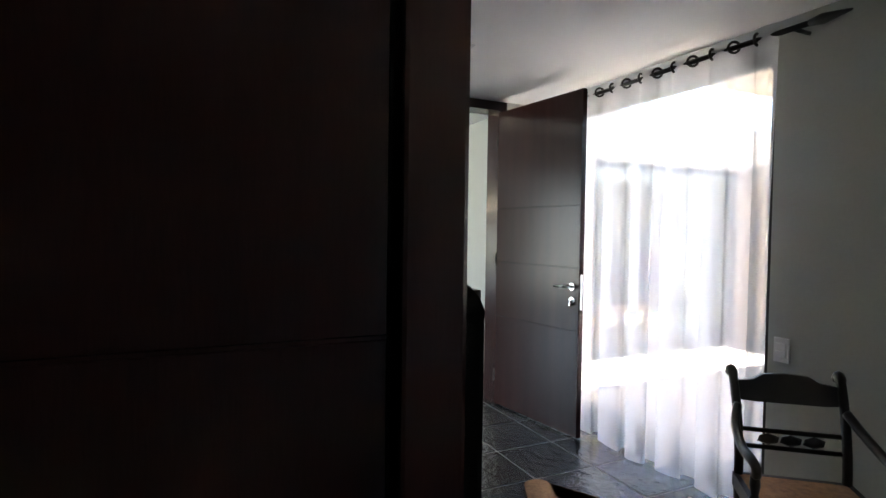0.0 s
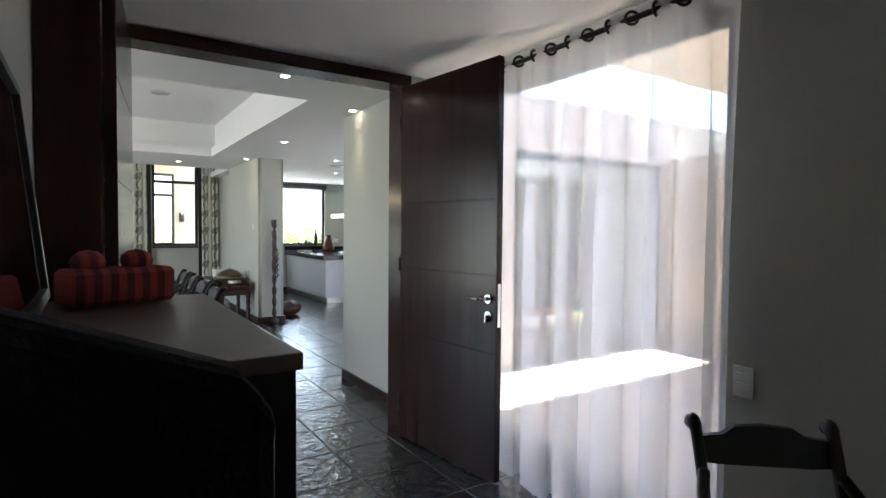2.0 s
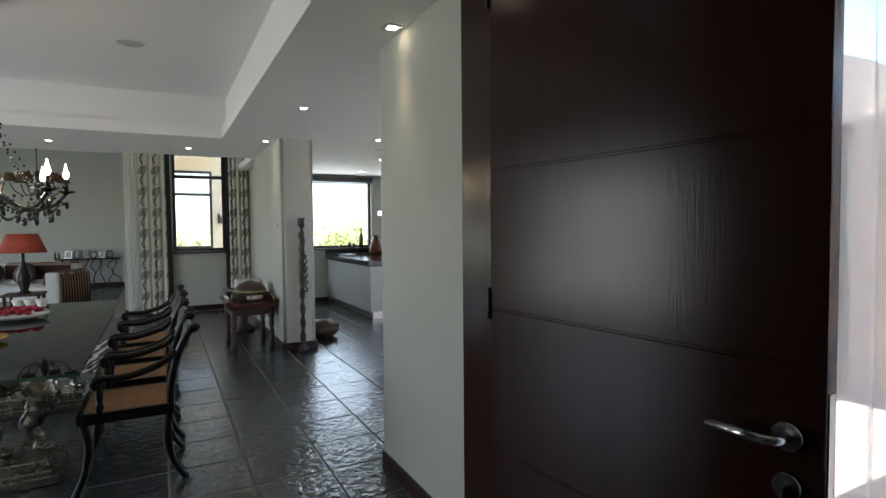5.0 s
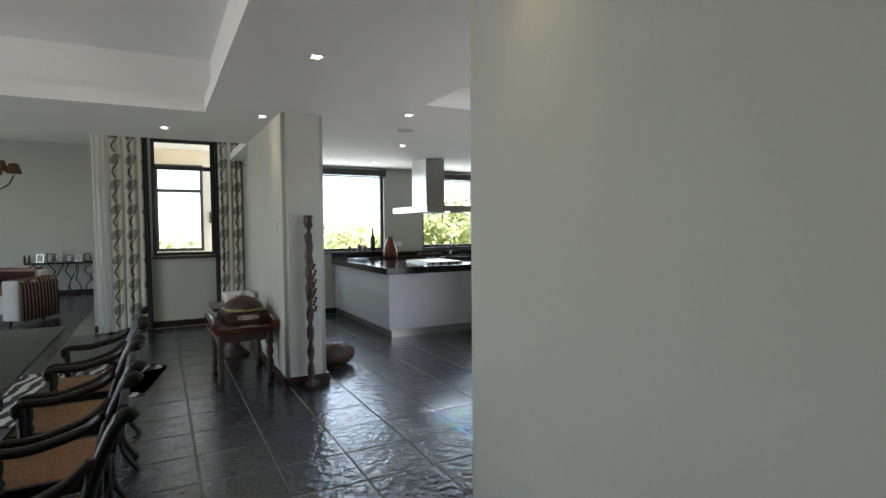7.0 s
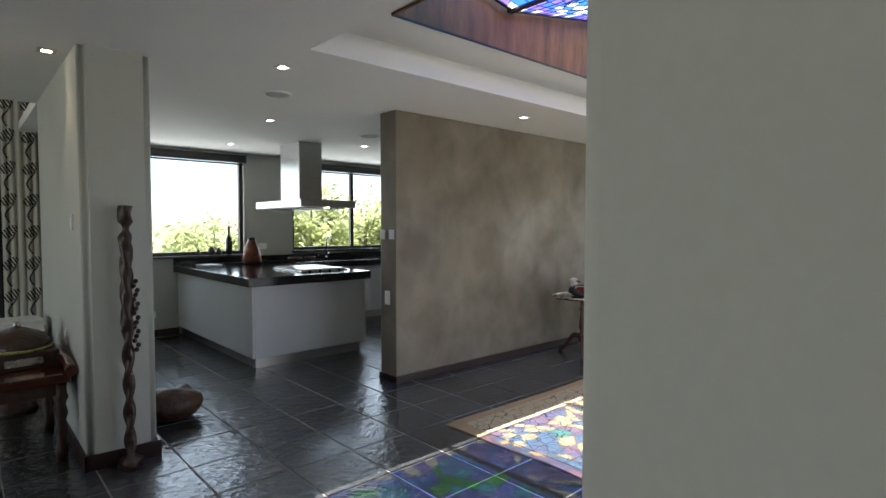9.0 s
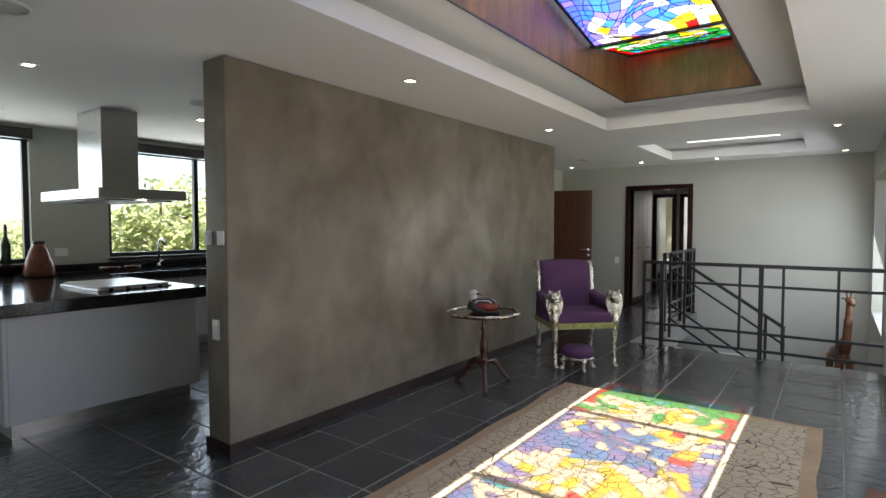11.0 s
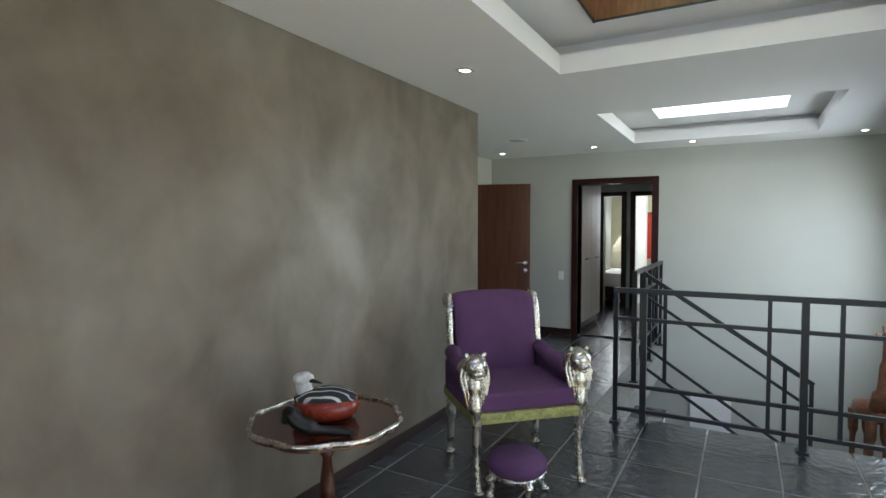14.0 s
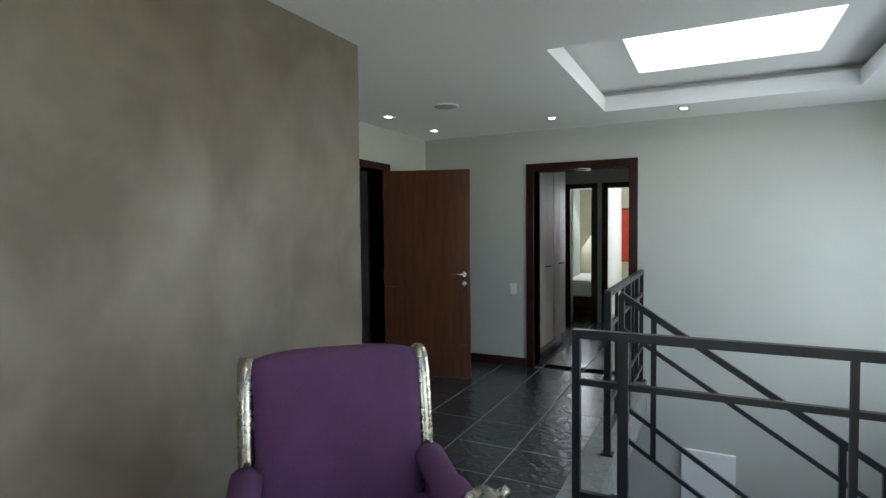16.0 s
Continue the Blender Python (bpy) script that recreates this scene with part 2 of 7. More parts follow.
def tray(name, t, top, holes=(), grow=0.06):
    x0, x1, y0, y1 = t
    g = grow
    bm = cells(x0 - g, x1 + g, y0 - g, y1 + g, top, top + 0.05, holes)
    o = 0.06
    for r in ((x0 - g - o, y0 - g - o, x1 + g + o, y0 - g), (x0 - g - o, y1 + g, x1 + g + o, y1 + g + o), (x0 - g - o, y0 - g, x0 - g, y1 + g), (x1 + g, y0 - g, x1 + g + o, y1 + g)):
        quad_box(bm, r[0], r[1], H + LIP, r[2], r[3], top)
    return structure(name, bm, CEIL, "white plaster recessed ceiling tray", "ceiling")


WELL, SKY = (4.56, 9.42, 6.98, 8.24), (11.62, 12.50, 7.05, 8.25)
tray("ceiling_tray_dining", T1, 3.03)
tray("ceiling_tray_gallery", T2, 2.80, [WELL], 0.2)
tray("ceiling_tray_stairs", T3, 2.74, [SKY], 0.12)
structure("ceiling_living", cells(-4, 3.3, 11.4, 19.6, 3.5, 3.6, []), CEIL, "white plaster ceiling of the living room", "ceiling")
structure("trim_soffit", boxes((-4, 11.302, H, 3.06, 11.4, 3.5)), CEIL, "white plaster soffit edge", "trim")

KW1, KW2 = (3.75, 5.68, 1.07, 2.50), (6.45, 8.75, 1.10, 2.48)
LW = (1.97, 2.84, 1.08, 2.85)
structure("wall_north_kitchen", wall_x(13.4, 13.62, 3.06, 9.6, 0, H, [KW1, KW2]), WALL, "pale sage painted kitchen wall with two windows")
structure("wall_north_dining", wall_x(13.4, 13.62, 1.2, 3.06, 0, 3.5, [LW]), WALL, "pale sage painted wall with a tall window")
structure("wall_living_end", wall_x(19.4, 19.6, -4, 1.2, 0, 3.5), WALL, "blue-grey painted end wall of the living room")
structure("wall_living_side", wall_y(1.2, 1.4, 13.62, 19.6, 0, 3.5), WALL, "painted side wall of the living room")
# Both west openings are unseen, added for the dining and living fill lamps.
structure("wall_west", wall_y(-4.2, -4, -2, 19.6, 0, 3.6, [(5.7, 9.3, 0.1, 2.4), (13.5, 17.5, 0.1, 2.4)]), WALL, "painted west wall with unseen wide openings added for fill light")
structure("wall_kitchen_east", wall_y(9.4, 9.6, 9.74, 13.4, 0, H), WALL, "painted kitchen wall")
structure("wall_doorway", wall_x(4.14, 4.30, -4, 3.32, 0, H, [(1.09, 2.74, -0.1, 2.50)]), WALL, "painted wall round the wide double doorway")
structure("wall_south", wall_x(-2.2, -2, -4, 3.3, 0, H), WALL, "painted wall")


def curved_end(x0, y0, x1, y1, z0, z1, r, n=14):
    """A wall end whose corner at (x0, y1) is rounded."""
    plan = [(x0, y0), (x1, y0), (x1, y1)] + [(x0 + r - r * math.sin(a), y1 - r + r * math.cos(a)) for a in (math.pi / 2 * k / n for k in range(n + 1))]
    bm = bmesh.new()
    lo, hi = [bm.verts.new((x, y, z0)) for x, y in plan], [bm.verts.new((x, y, z1)) for x, y in plan]
    bm.faces.new(lo[::-1]), bm.faces.new(hi)
    for k in range(len(plan)):
        m = (k + 1) % len(plan)
        bm.faces.new((lo[k], lo[m], hi[m], hi[k])).smooth = 3 <= k < len(plan) - 1
    return bm


structure("wall_corner", curved_end(2.985, 4.302, 3.318, 5.80, 0, H, 0.03), WALL, "pale sage painted wall with a rounded corner")
# The smaller opening is unseen, added to let some light into the hall.
structure("wall_east_hall", wall_y(3.12, 3.32, -2, 4.139, 0, H, [(2.02, 4.1, 0.0, 2.42), (-1.6, -0.7, 1.0, 2.1)]), WALL, "painted wall beside the curtained glass")
structure("wall_gallery_south", wall_x(5.3, 5.5, 3.32, 10.42, 0, H, [(4.75, 9.0, 0.0, 2.35)]), WALL, "painted gallery wall with sliding glass doors")
structure("wall_gallery_grey", box(5.54, 9.50, 0, 10.44, 9.745, H, bevel=0.015), GREYWALL, "mottled polished grey cement feature wall")
structure("wall_recess", wall_x(10.75, 10.95, 9.6, 13.75, 0, H, [(11.75, 12.66, -0.1, 2.12)]), WALL, "painted recess wall with a doorway")
structure("wall_recess_end", wall_y(9.6, 9.8, 9.745, 10.95, 0, H), WALL, "painted recess end wall")
structure("wall_stairs_east", wall_y(13.55, 13.75, 5.77, 10.75, -3.0, H, [(8.46, 9.43, 0, 2.12)]), WALL, "pale painted stair wall with a framed doorway")
# The opening is unseen, cut for the stairwell's fill lamp.
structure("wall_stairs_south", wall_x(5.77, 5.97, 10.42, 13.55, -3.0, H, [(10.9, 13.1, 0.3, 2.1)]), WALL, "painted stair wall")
structure("pillar_wall", round_wall(3.06, 9.28, 3.45, 11.4, 0, H, 0.045), WALL, "pale sage painted pillar wall with rounded corners")
structure("wall_kitchen_west", wall_y(3.25, 3.45, 11.4, 13.4, 0, 3.5), WALL, "painted wall between kitchen and dining room")

# ---- doors, frames and skirtings ----


def wood_door(label, hinge, angle, width, height, grooves, material, thick=0.045, lever_z=1.06, kind_name="door_leaf", handles=True):
    """A flush door with proud panels between grooves, and lever handles on both faces; local x runs from the hinge."""
    d = thing(kind_name, label, "door", at=(hinge[0], hinge[1], 0, 0, 0, angle))
    part("core", box(0, -thick / 2 + 0.004, 0.012, width, thick / 2 - 0.004, height), material, d)
    zs = [0.012, *grooves, height]
    for a, b in zip(zs, zs[1:]):
        part("panel", box(0.0, -thick / 2, a + 0.003, width, thick / 2, b - 0.003, bevel=0.002, seg=1), material, d)
    for s in (-1, 1) if handles else ():
        y = s * thick / 2
        rose = part("rose", tube(bmesh.new(), [(width - 0.06, y, lever_z), (width - 0.06, y + s * 0.012, lever_z)], 0.027, 20), CHROME, d, "round satin chrome rose")
        part("lever", tube(bmesh.new(), [(width - 0.06, y, lever_z), (width - 0.06, y + s * 0.045, lever_z), (width - 0.075, y + s * 0.055, lever_z), (width - 0.19, y + s * 0.055, lever_z - 0.002)], [0.01, 0.01, 0.011, 0.009], 10), CHROME, d, "satin chrome lever handle")
        part("escutcheon", tube(bmesh.new(), [(width - 0.06, y, lever_z - 0.095), (width - 0.06, y + s * 0.01, lever_z - 0.095)], 0.025, 20), CHROME, d, "round chrome keyhole plate")
        part("key", boxes((width - 0.064, min(y, y + s * 0.03), lever_z - 0.135, width - 0.056, max(y, y + s * 0.03), lever_z - 0.09)), CHROME, d)
    part("lock_plate", box(width - 0.001, -0.012, lever_z - 0.16, width + 0.002, 0.012, lever_z + 0.09), CHROME, d)
    for z in (0.25, height / 2, height - 0.25):
        part("hinge", tube(bmesh.new(), [(-0.004, -thick / 2 - 0.004, z - 0.05), (-0.004, -thick / 2 - 0.004, z + 0.05)], 0.006, 10), FRAMEMETAL, d)
    return d


wood_door("tall dark wooden door leaf standing wide open", (2.745, 4.13), -83.1, 0.94, 2.455, (0.76, 1.21, 1.65), DARKWOOD, lever_z=1.075)
wood_door("second dark wooden door leaf folded back against the wall", (1.075, 4.12), -96.5, 0.90, 2.455, (0.76, 1.21, 1.65, 2.05), DARKWOOD, lever_z=1.075)
wood_door("brown veneered interior door standing open", (12.62, 10.74), -73.3, 0.89, 2.107, (0.35, 0.93, 1.52), DOORWOOD)
wood_door("near black wooden panelled door leaf standing closed", (-0.62, 1.0), 0.0, 1.27, 2.5, (0.72, 1.28, 1.86), DARKWOOD, handles=False)
structure("door_frame_1", boxes((2.725, 4.12, 0, 2.80, 4.315, 2.47), (1.01, 4.12, 0, 1.09, 4.315, 2.47), (1.01, 4.12, 2.47, 2.80, 4.315, 2.545), bevel=0.006), DARKWOOD, "dark wooden frame of the wide double doorway", "door frame")
structure("door_frame_2", boxes((0.66, 0.945, 0, 0.77, 1.14, 2.545), bevel=0.008), DARKWOOD, "dark wooden door post", "door frame")
structure("wall_entry", boxes((-4, 1.03, 0, 0.655, 1.14, H)), WALL, "painted wall beside the entry door")
structure("wall_hall_west", boxes((0.60, 1.145, 0, 0.735, 4.139, H)), WALL, "painted hall wall behind the chest")
structure("trim_pilaster", box(0.74, 3.22, 0, 0.945, 3.34, H - 0.003, bevel=0.006), DARKWOOD, "near black wooden pilaster", "trim")
structure("door_frame_3", boxes((13.53, 9.43, 0, 13.77, 9.515, 2.20), (13.53, 8.375, 0, 13.77, 8.46, 2.20), (13.53, 8.46, 2.12, 13.77, 9.43, 2.20), bevel=0.006), DARKWOOD, "dark stained wooden door frame", "door frame")
structure("door_frame_4", boxes((12.66, 10.73, 0, 12.74, 10.97, 2.19), (11.67, 10.73, 0, 11.75, 10.97, 2.19), (11.75, 10.73, 2.12, 12.66, 10.97, 2.19), bevel=0.006), DARKWOOD, "dark stained wooden door frame", "door frame")


def skirting(name, *rows):
    return structure(name, boxes(*[(x0, y0, 0, x1, y1, 0.095) for x0, y0, x1, y1 in rows], bevel=0.004), SKIRT, "dark mahogany skirting board", "skirting")


structure("baseboard_corner_wall", curved_end(2.970, 4.32, 3.333, 5.815, 0, 0.09, 0.045), SKIRT, "dark mahogany skirting round the wall end", "skirting")
structure("baseboard_grey_wall", boxes((5.525, 9.478, 0, 10.455, 9.499, 0.07), (5.525, 9.50, 0, 5.539, 9.76, 0.07), (10.441, 9.50, 0, 10.456, 9.76, 0.07), bevel=0.004), SKIRT, "low dark mahogany skirting board", "skirting")
skirting("baseboard_pillar", (3.044, 9.264, 3.059, 11.4), (3.044, 9.264, 3.466, 9.279), (3.451, 9.28, 3.466, 11.4))
skirting("baseboard_recess", (13.534, 9.52, 13.549, 10.748), (12.75, 10.733, 13.53, 10.748))
skirting("baseboard_dining", (1.2, 13.384, 3.24, 13.399))
skirting("baseboard_kitchen", (3.46, 13.384, 4.75, 13.399), (3.451, 11.42, 3.466, 13.38))
skirting("baseboard_living", (-4, 19.384, 1.19, 19.399))

# ---- rooms seen through doorways ----
CUPB = mat("pale_cupboard_lacquer", (0.62, 0.57, 0.50), 0.45, vary=0.03)
REDCLOTH = mat("red_cloth", (0.50, 0.045, 0.02), 0.8, vary=0.15, scale=20, bump=0.2)
LINEN = mat("white_bed_linen", (0.75, 0.73, 0.70), 0.85, vary=0.05, scale=8, bump=0.3, bump_scale=10)
structure("wall_corridor_north", boxes((13.75, 9.95, 0, 18.2, 10.1, H)), WALL, "corridor wall")
structure("wall_corridor_south", boxes((13.75, 8.0, 0, 17.0, 8.15, H)), WALL, "corridor wall")
structure("wall_corridor_end", wall_y(16.6, 16.75, 8.15, 9.95, 0, H, [(8.80, 9.17, -0.1, 2.12), (9.42, 9.75, -0.1, 2.12)]), WALL, "corridor end wall with two doorways")
structure("ceiling_corridor", boxes((13.75, 7.4, 2.5, 20, 11.2, 2.6)), CEIL, "white corridor ceiling", "ceiling")
structure("wall_bedroom_end", boxes((18.6, 7.4, 0, 18.8, 11.2, 2.5)), mat("bedroom_wall_paint", (0.55, 0.50, 0.36), 0.8, vary=0.04), "bedroom wall")
structure("wall_bedroom_divide", boxes((16.75, 9.25, 0, 18.6, 9.35, 2.5)), WALL, "wall between two bedrooms")
structure("wall_bedroom_north", boxes((16.75, 10.1, 0, 19.6, 10.2, 2.5)), WALL, "bedroom wall")
structure("wall_bedroom_south", boxes((16.75, 7.4, 0, 19.6, 7.5, 2.5)), WALL, "bedroom wall")
for y0, y1 in ((8.80, 9.17), (9.42, 9.75)):
    structure("door_frame_5" if y0 < 9 else "door_frame_6", boxes((16.56, y0 - 0.09, 0, 16.6, y0, 2.2), (16.56, y1, 0, 16.6, y1 + 0.09, 2.2), (16.56, y0, 2.12, 16.6, y1, 2.2)), DARKWOOD, "dark wooden bedroom door frame", "door frame")
for i in range(2):
    c = thing("tall_cupboard", "pale lacquered full-height cupboard along the corridor", "cupboard", "corridor cupboards", (13.98 + i * 0.62, 9.5, 0, 0, 0, 0))
    part("body", box(0, 0.02, 0.1, 0.615, 0.44, 2.48), CUPB, c)
    part("plinth", box(0, 0.05, 0, 0.615, 0.44, 0.1), SKIRT, c)
    for k in range(2):
        dr = part("door", box(0.003 + k * 0.308, 0, 0.105, 0.305 + k * 0.308, 0.02, 2.475, bevel=0.002, seg=1), CUPB, c)
        part("handle", tube(bmesh.new(), [(0.26 + k * 0.09, -0.001, 1.05), (0.26 + k * 0.09, -0.03, 1.05), (0.30 + k * 0.09, -0.03, 1.05)], 0.006, 8), FRAMEMETAL, dr)
bed = thing("bed", "white made bed in the far bedroom", "bed", at=(17.05, 9.36, 0, 0, 0, 0))
part("frame", box(0, 0.02, 0.12, 1.5, 0.7, 0.35), DARKWOOD, bed)
part("mattress", box(0.02, 0.03, 0.35, 1.48, 0.69, 0.62, bevel=0.05), LINEN, bed)
for p in ((0.05, 0.05), (1.42, 0.05), (0.05, 0.64), (1.42, 0.64)):
    part("leg", boxes((p[0] - 0.03, p[1] - 0.03, 0, p[0] + 0.03, p[1] + 0.03, 0.12)), DARKWOOD, bed)
rw = thing("wall_hanging", "red cloth hanging on the bedroom wall", "textile", at=(18.59, 8.85, 0.85, 0, 0, 0))
part("cloth", box(-0.02, -0.5, 0, 0, 0.5, 1.0, bevel=0.006), REDCLOTH, rw)
part("rod", tube(bmesh.new(), [(-0.02, -0.55, 1.0), (-0.02, 0.55, 1.0)], 0.012), DARKWOOD, rw)
# Added fill lamps that brighten bedrooms and corridor; the walls have no windows.
area("bedroom_fill_light", (18.5, 8.0, 1.6), (14.2, 9.35, 1.2), 0.9, 1.4, 14.7, (0.95, 0.97, 1.0))
area("bedroom_fill_light", (17.8, 10.05, 1.7), (17.2, 9, 1.0), 1.6, 1.4, 8, (0.95, 0.97, 1.0))
structure("wall_side_room", boxes((11.2, 12.4, 0, 13.7, 12.5, H), (11.2, 10.95, 0, 11.3, 12.4, H), (13.6, 10.95, 0, 13.7, 12.4, H)), WALL, "plain wall behind the open door")
structure("floor_side_room", boxes((10.4, 11.0, -0.3, 13.7, 12.5, -0.006)), GROUT, "dark floor of the side room", "floor")

# ---- stairwell ----
structure("floor_lower", boxes((10.42, 5.97, -2.85, 13.55, 10.75, -2.65)), mat("lower_floor_tile", (0.35, 0.34, 0.32), 0.4, vary=0.1), "pale lower floor", "floor")
structure("wall_stairs_north", boxes((10.42, 10.75, -2.85, 13.55, 10.95, -0.3)), WALL, "painted wall under the landing")
structure("wall_stairs_west", boxes((10.30, 5.97, -2.85, 10.42, 10.75, -0.3)), WALL, "painted wall below the gallery floor")
stairs = thing("staircase", "slate-topped stair flight with pale risers going down", "stairs")
for k in range(5):
    y1 = 8.28 - 0.27 * k
    z = -0.175 * (k + 1)
    part("tread", box(10.425, y1 - 0.28, z - 0.03, 11.40, y1 + 0.01, z, bevel=0.004, seg=1), SLATE, stairs)
    part("riser", box(10.425, y1 - 0.275 + 0.012, z - 0.175, 11.39, y1 - 0.245, z - 0.03), WHITE, stairs)
part("landing", box(10.425, 5.975, -1.08, 13.545, 6.93, -1.05 + 0.0), SLATE, stairs)
part("stringer", tube(bmesh.new(), [(11.42, 8.27, -0.22), (11.42, 6.93, -1.10)], 0.055, 4), WHITE, stairs)
part("landing_edge", box(11.40, 6.92, -1.25, 13.545, 6.96, -1.081), WHITE, stairs)


def bar(bm, p, q, w=0.025):
    """A square steel bar."""
    d = (Vector(q) - Vector(p))
    m = Matrix.Translation(Vector(p)) @ d.to_track_quat("Z", "Y").to_matrix().to_4x4()
    quad_box(bm, -w / 2, -w / 2, 0, w / 2, w / 2, d.length, m=m)
    return bm


RAILS = (1.04, 0.82, 0.30, 0.11)
g = thing("gallery_railing", "black painted steel railing along the stairwell", "railing", "stair railings")
for z in RAILS:
    part("rail", bar(bmesh.new(), (10.36, 8.28, z), (10.36, 5.98, z), 0.04 if z > 1 else 0.028), BLACKMETAL, g)
for y, w in ((8.265, 0.035), (8.06, 0.045), (7.03, 0.045)):
    po = part("post", bar(bmesh.new(), (10.36, y, 0), (10.36, y, 1.05), w), BLACKMETAL, g)
    part("foot_plate", box(10.36 - 0.04, y - 0.04, 0, 10.36 + 0.04, y + 0.04, 0.012, bevel=0.002, seg=1), BLACKMETAL, po)
for y in (7.235, 6.825, 6.35):
    part("baluster", bar(bmesh.new(), (10.36, y, 0.11), (10.36, y, 1.04), 0.026), BLACKMETAL, g)
g = thing("landing_railing", "black painted steel railing on the landing edge", "railing", "stair railings")
for z in RAILS:
    part("rail", bar(bmesh.new(), (11.56, 8.33, z + 0.04), (13.53, 8.33, z + 0.04), 0.04 if z > 1 else 0.028), BLACKMETAL, g)
for x, w in ((11.575, 0.045), (13.50, 0.035), (12.55, 0.045)):
    po = part("post", bar(bmesh.new(), (x, 8.33, 0), (x, 8.33, 1.09), w), BLACKMETAL, g)
    part("foot_plate", box(x - 0.04, 8.29, 0, x + 0.04, 8.37, 0.012, bevel=0.002, seg=1), BLACKMETAL, po)
for x in (11.95, 12.25, 12.85, 13.15):
    part("baluster", bar(bmesh.new(), (x, 8.33, 0.15), (x, 8.33, 1.08), 0.024), BLACKMETAL, g)
g = thing("stair_railing", "black painted steel handrail sloping down the stairs", "railing", "stair railings")
for o in (1.10, 0.89, 0.41, 0.21):
    part("rail", bar(bmesh.new(), (11.42, 8.23, o), (11.42, 6.87, o - 0.65 * 1.36), 0.038 if o > 1 else 0.026), BLACKMETAL, g)
for y in (8.22, 8.03, 7.075, 6.885):
    s = 0.65 * (8.23 - y)
    part("post", bar(bmesh.new(), (11.42, y, (0.21 if y != 8.22 else -0.05) - s), (11.42, y, 1.10 - s), 0.032), BLACKMETAL, g)
wd = thing("lower_door", "white painted door on the lower level", "door", at=(13.545, 7.5, -2.65, 0, 0, 90))
part("leaf", box(0, 0, 0.01, 0.46, 0.04, 2.03, bevel=0.004), WHITE, wd)
part("handle", tube(bmesh.new(), [(0.06, 0.04, 1.3), (0.06, 0.09, 1.3), (0.14, 0.09, 1.3)], 0.009), CHROME, wd)

# ---- skylights ----
RUST = mat("rusted_bronze_lining", (0.20, 0.085, 0.035), 0.5, vary=0.32, scale=2.5, fine=14, stretch=(3, 3, 0.6), metal=0.2, bump=0.1, bump_scale=20)
x0, x1, y0, y1 = WELL
well = structure("trim_skylight_well", boxes((x0 + 0.002, y0 + 0.002, 2.785, x1 - 0.002, y0 + 0.014, 3.42), (x0 + 0.002, y1 - 0.014, 2.785, x1 - 0.002, y1 - 0.002, 3.42), (x0 + 0.002, y0 + 0.014, 2.785, x0 + 0.014, y1 - 0.014, 3.42), (x1 - 0.014, y0 + 0.014, 2.785, x1 - 0.002, y1 - 0.014, 3.42)), RUST, "rust-brown metal lining of the skylight well", "skylight")
for a, b in (((x0, y0 + 0.012), (x1, y0 + 0.012)), ((x0, y1 - 0.012), (x1, y1 - 0.012)), ((x1 - 0.012, y0), (x1 - 0.012, y1))):
    part("edge_bead", bar(bmesh.new(), (*a, 2.787), (*b, 2.787), 0.012), BLACKMETAL, well)
structure("trim_roof_light", boxes((SKY[0] - 0.02, SKY[2] - 0.02, 2.792, SKY[1] + 0.02, SKY[2], 3.0), (SKY[0] - 0.02, SKY[3], 2.792, SKY[1] + 0.02, SKY[3] + 0.02, 3.0), (SKY[0] - 0.02, SKY[2], 2.792, SKY[0], SKY[3], 3.0), (SKY[1], SKY[2], 2.792, SKY[1] + 0.02, SKY[3], 3.0)), WHITE, "white skylight reveal", "skylight")


def tint(name, color, gloss=0.04, frost=0.0):
    """Clear or coloured sheet glass, which lets the sun through in its colour."""
    m = bpy.data.materials.new(name)
    m.use_nodes = True
    nt = m.node_tree
    n, link = nt.nodes, nt.links.new
    n.remove(n["Principled BSDF"])
    tr = n.new("ShaderNodeBsdfTransparent")
    tr.inputs[0].default_value = (*color, 1)
    gl = n.new("ShaderNodeBsdfGlossy")
    gl.inputs["Roughness"].default_value = 0.03
    mx = n.new("ShaderNodeMixShader")
    mx.inputs[0].default_value = gloss
    link(tr.outputs[0], mx.inputs[1])
    link(gl.outputs[0], mx.inputs[2])
    out = mx
    if frost:
        tl = n.new("ShaderNodeBsdfTranslucent")
        tl.inputs[0].default_value = (*color, 1)
        tr.inputs[0].default_value = (*[c ** 0.52 for c in color], 1)
        m2 = n.new("ShaderNodeMixShader")
        m2.inputs[0].default_value = frost
        link(mx.outputs[0], m2.inputs[1])
        link(tl.outputs[0], m2.inputs[2])
        out = m2
    link(out.outputs[0], n["Material Output"].inputs[0])
    return m


CLEAR = tint("clear_glass", (0.96, 0.98, 0.97))
OPAL = tint("opal_skylight_sheet", (0.95, 0.96, 0.97), 0.03, 0.3)
PANES = {"blue": tint("cobalt_glass", (0.18, 0.27, 0.90), 0.03, 0.25), "violet": tint("violet_glass", (0.36, 0.30, 0.80), 0.03, 0.25), "yellow": tint("yellow_glass", (0.98, 0.80, 0.06), 0.03, 0.25), "clear": tint("white_opal_glass", (0.95, 0.94, 0.91), 0.03, 0.25),
         "green": tint("green_glass", (0.06, 0.55, 0.12), 0.03, 0.25), "red": tint("red_glass", (0.75, 0.04, 0.03), 0.03, 0.25), "aqua": tint("aqua_glass", (0.08, 0.55, 0.75), 0.03, 0.25), "sky": tint("sky_blue_glass", (0.13, 0.35, 0.95), 0.03, 0.25)}
FACETS = [(4.62, 3.26, 5.64, 3.08), (5.64, 3.08, 7.0, 3.32), (7.0, 3.32, 8.36, 3.08), (8.36, 3.08, 9.40, 3.27)]
rng = random.Random(7)


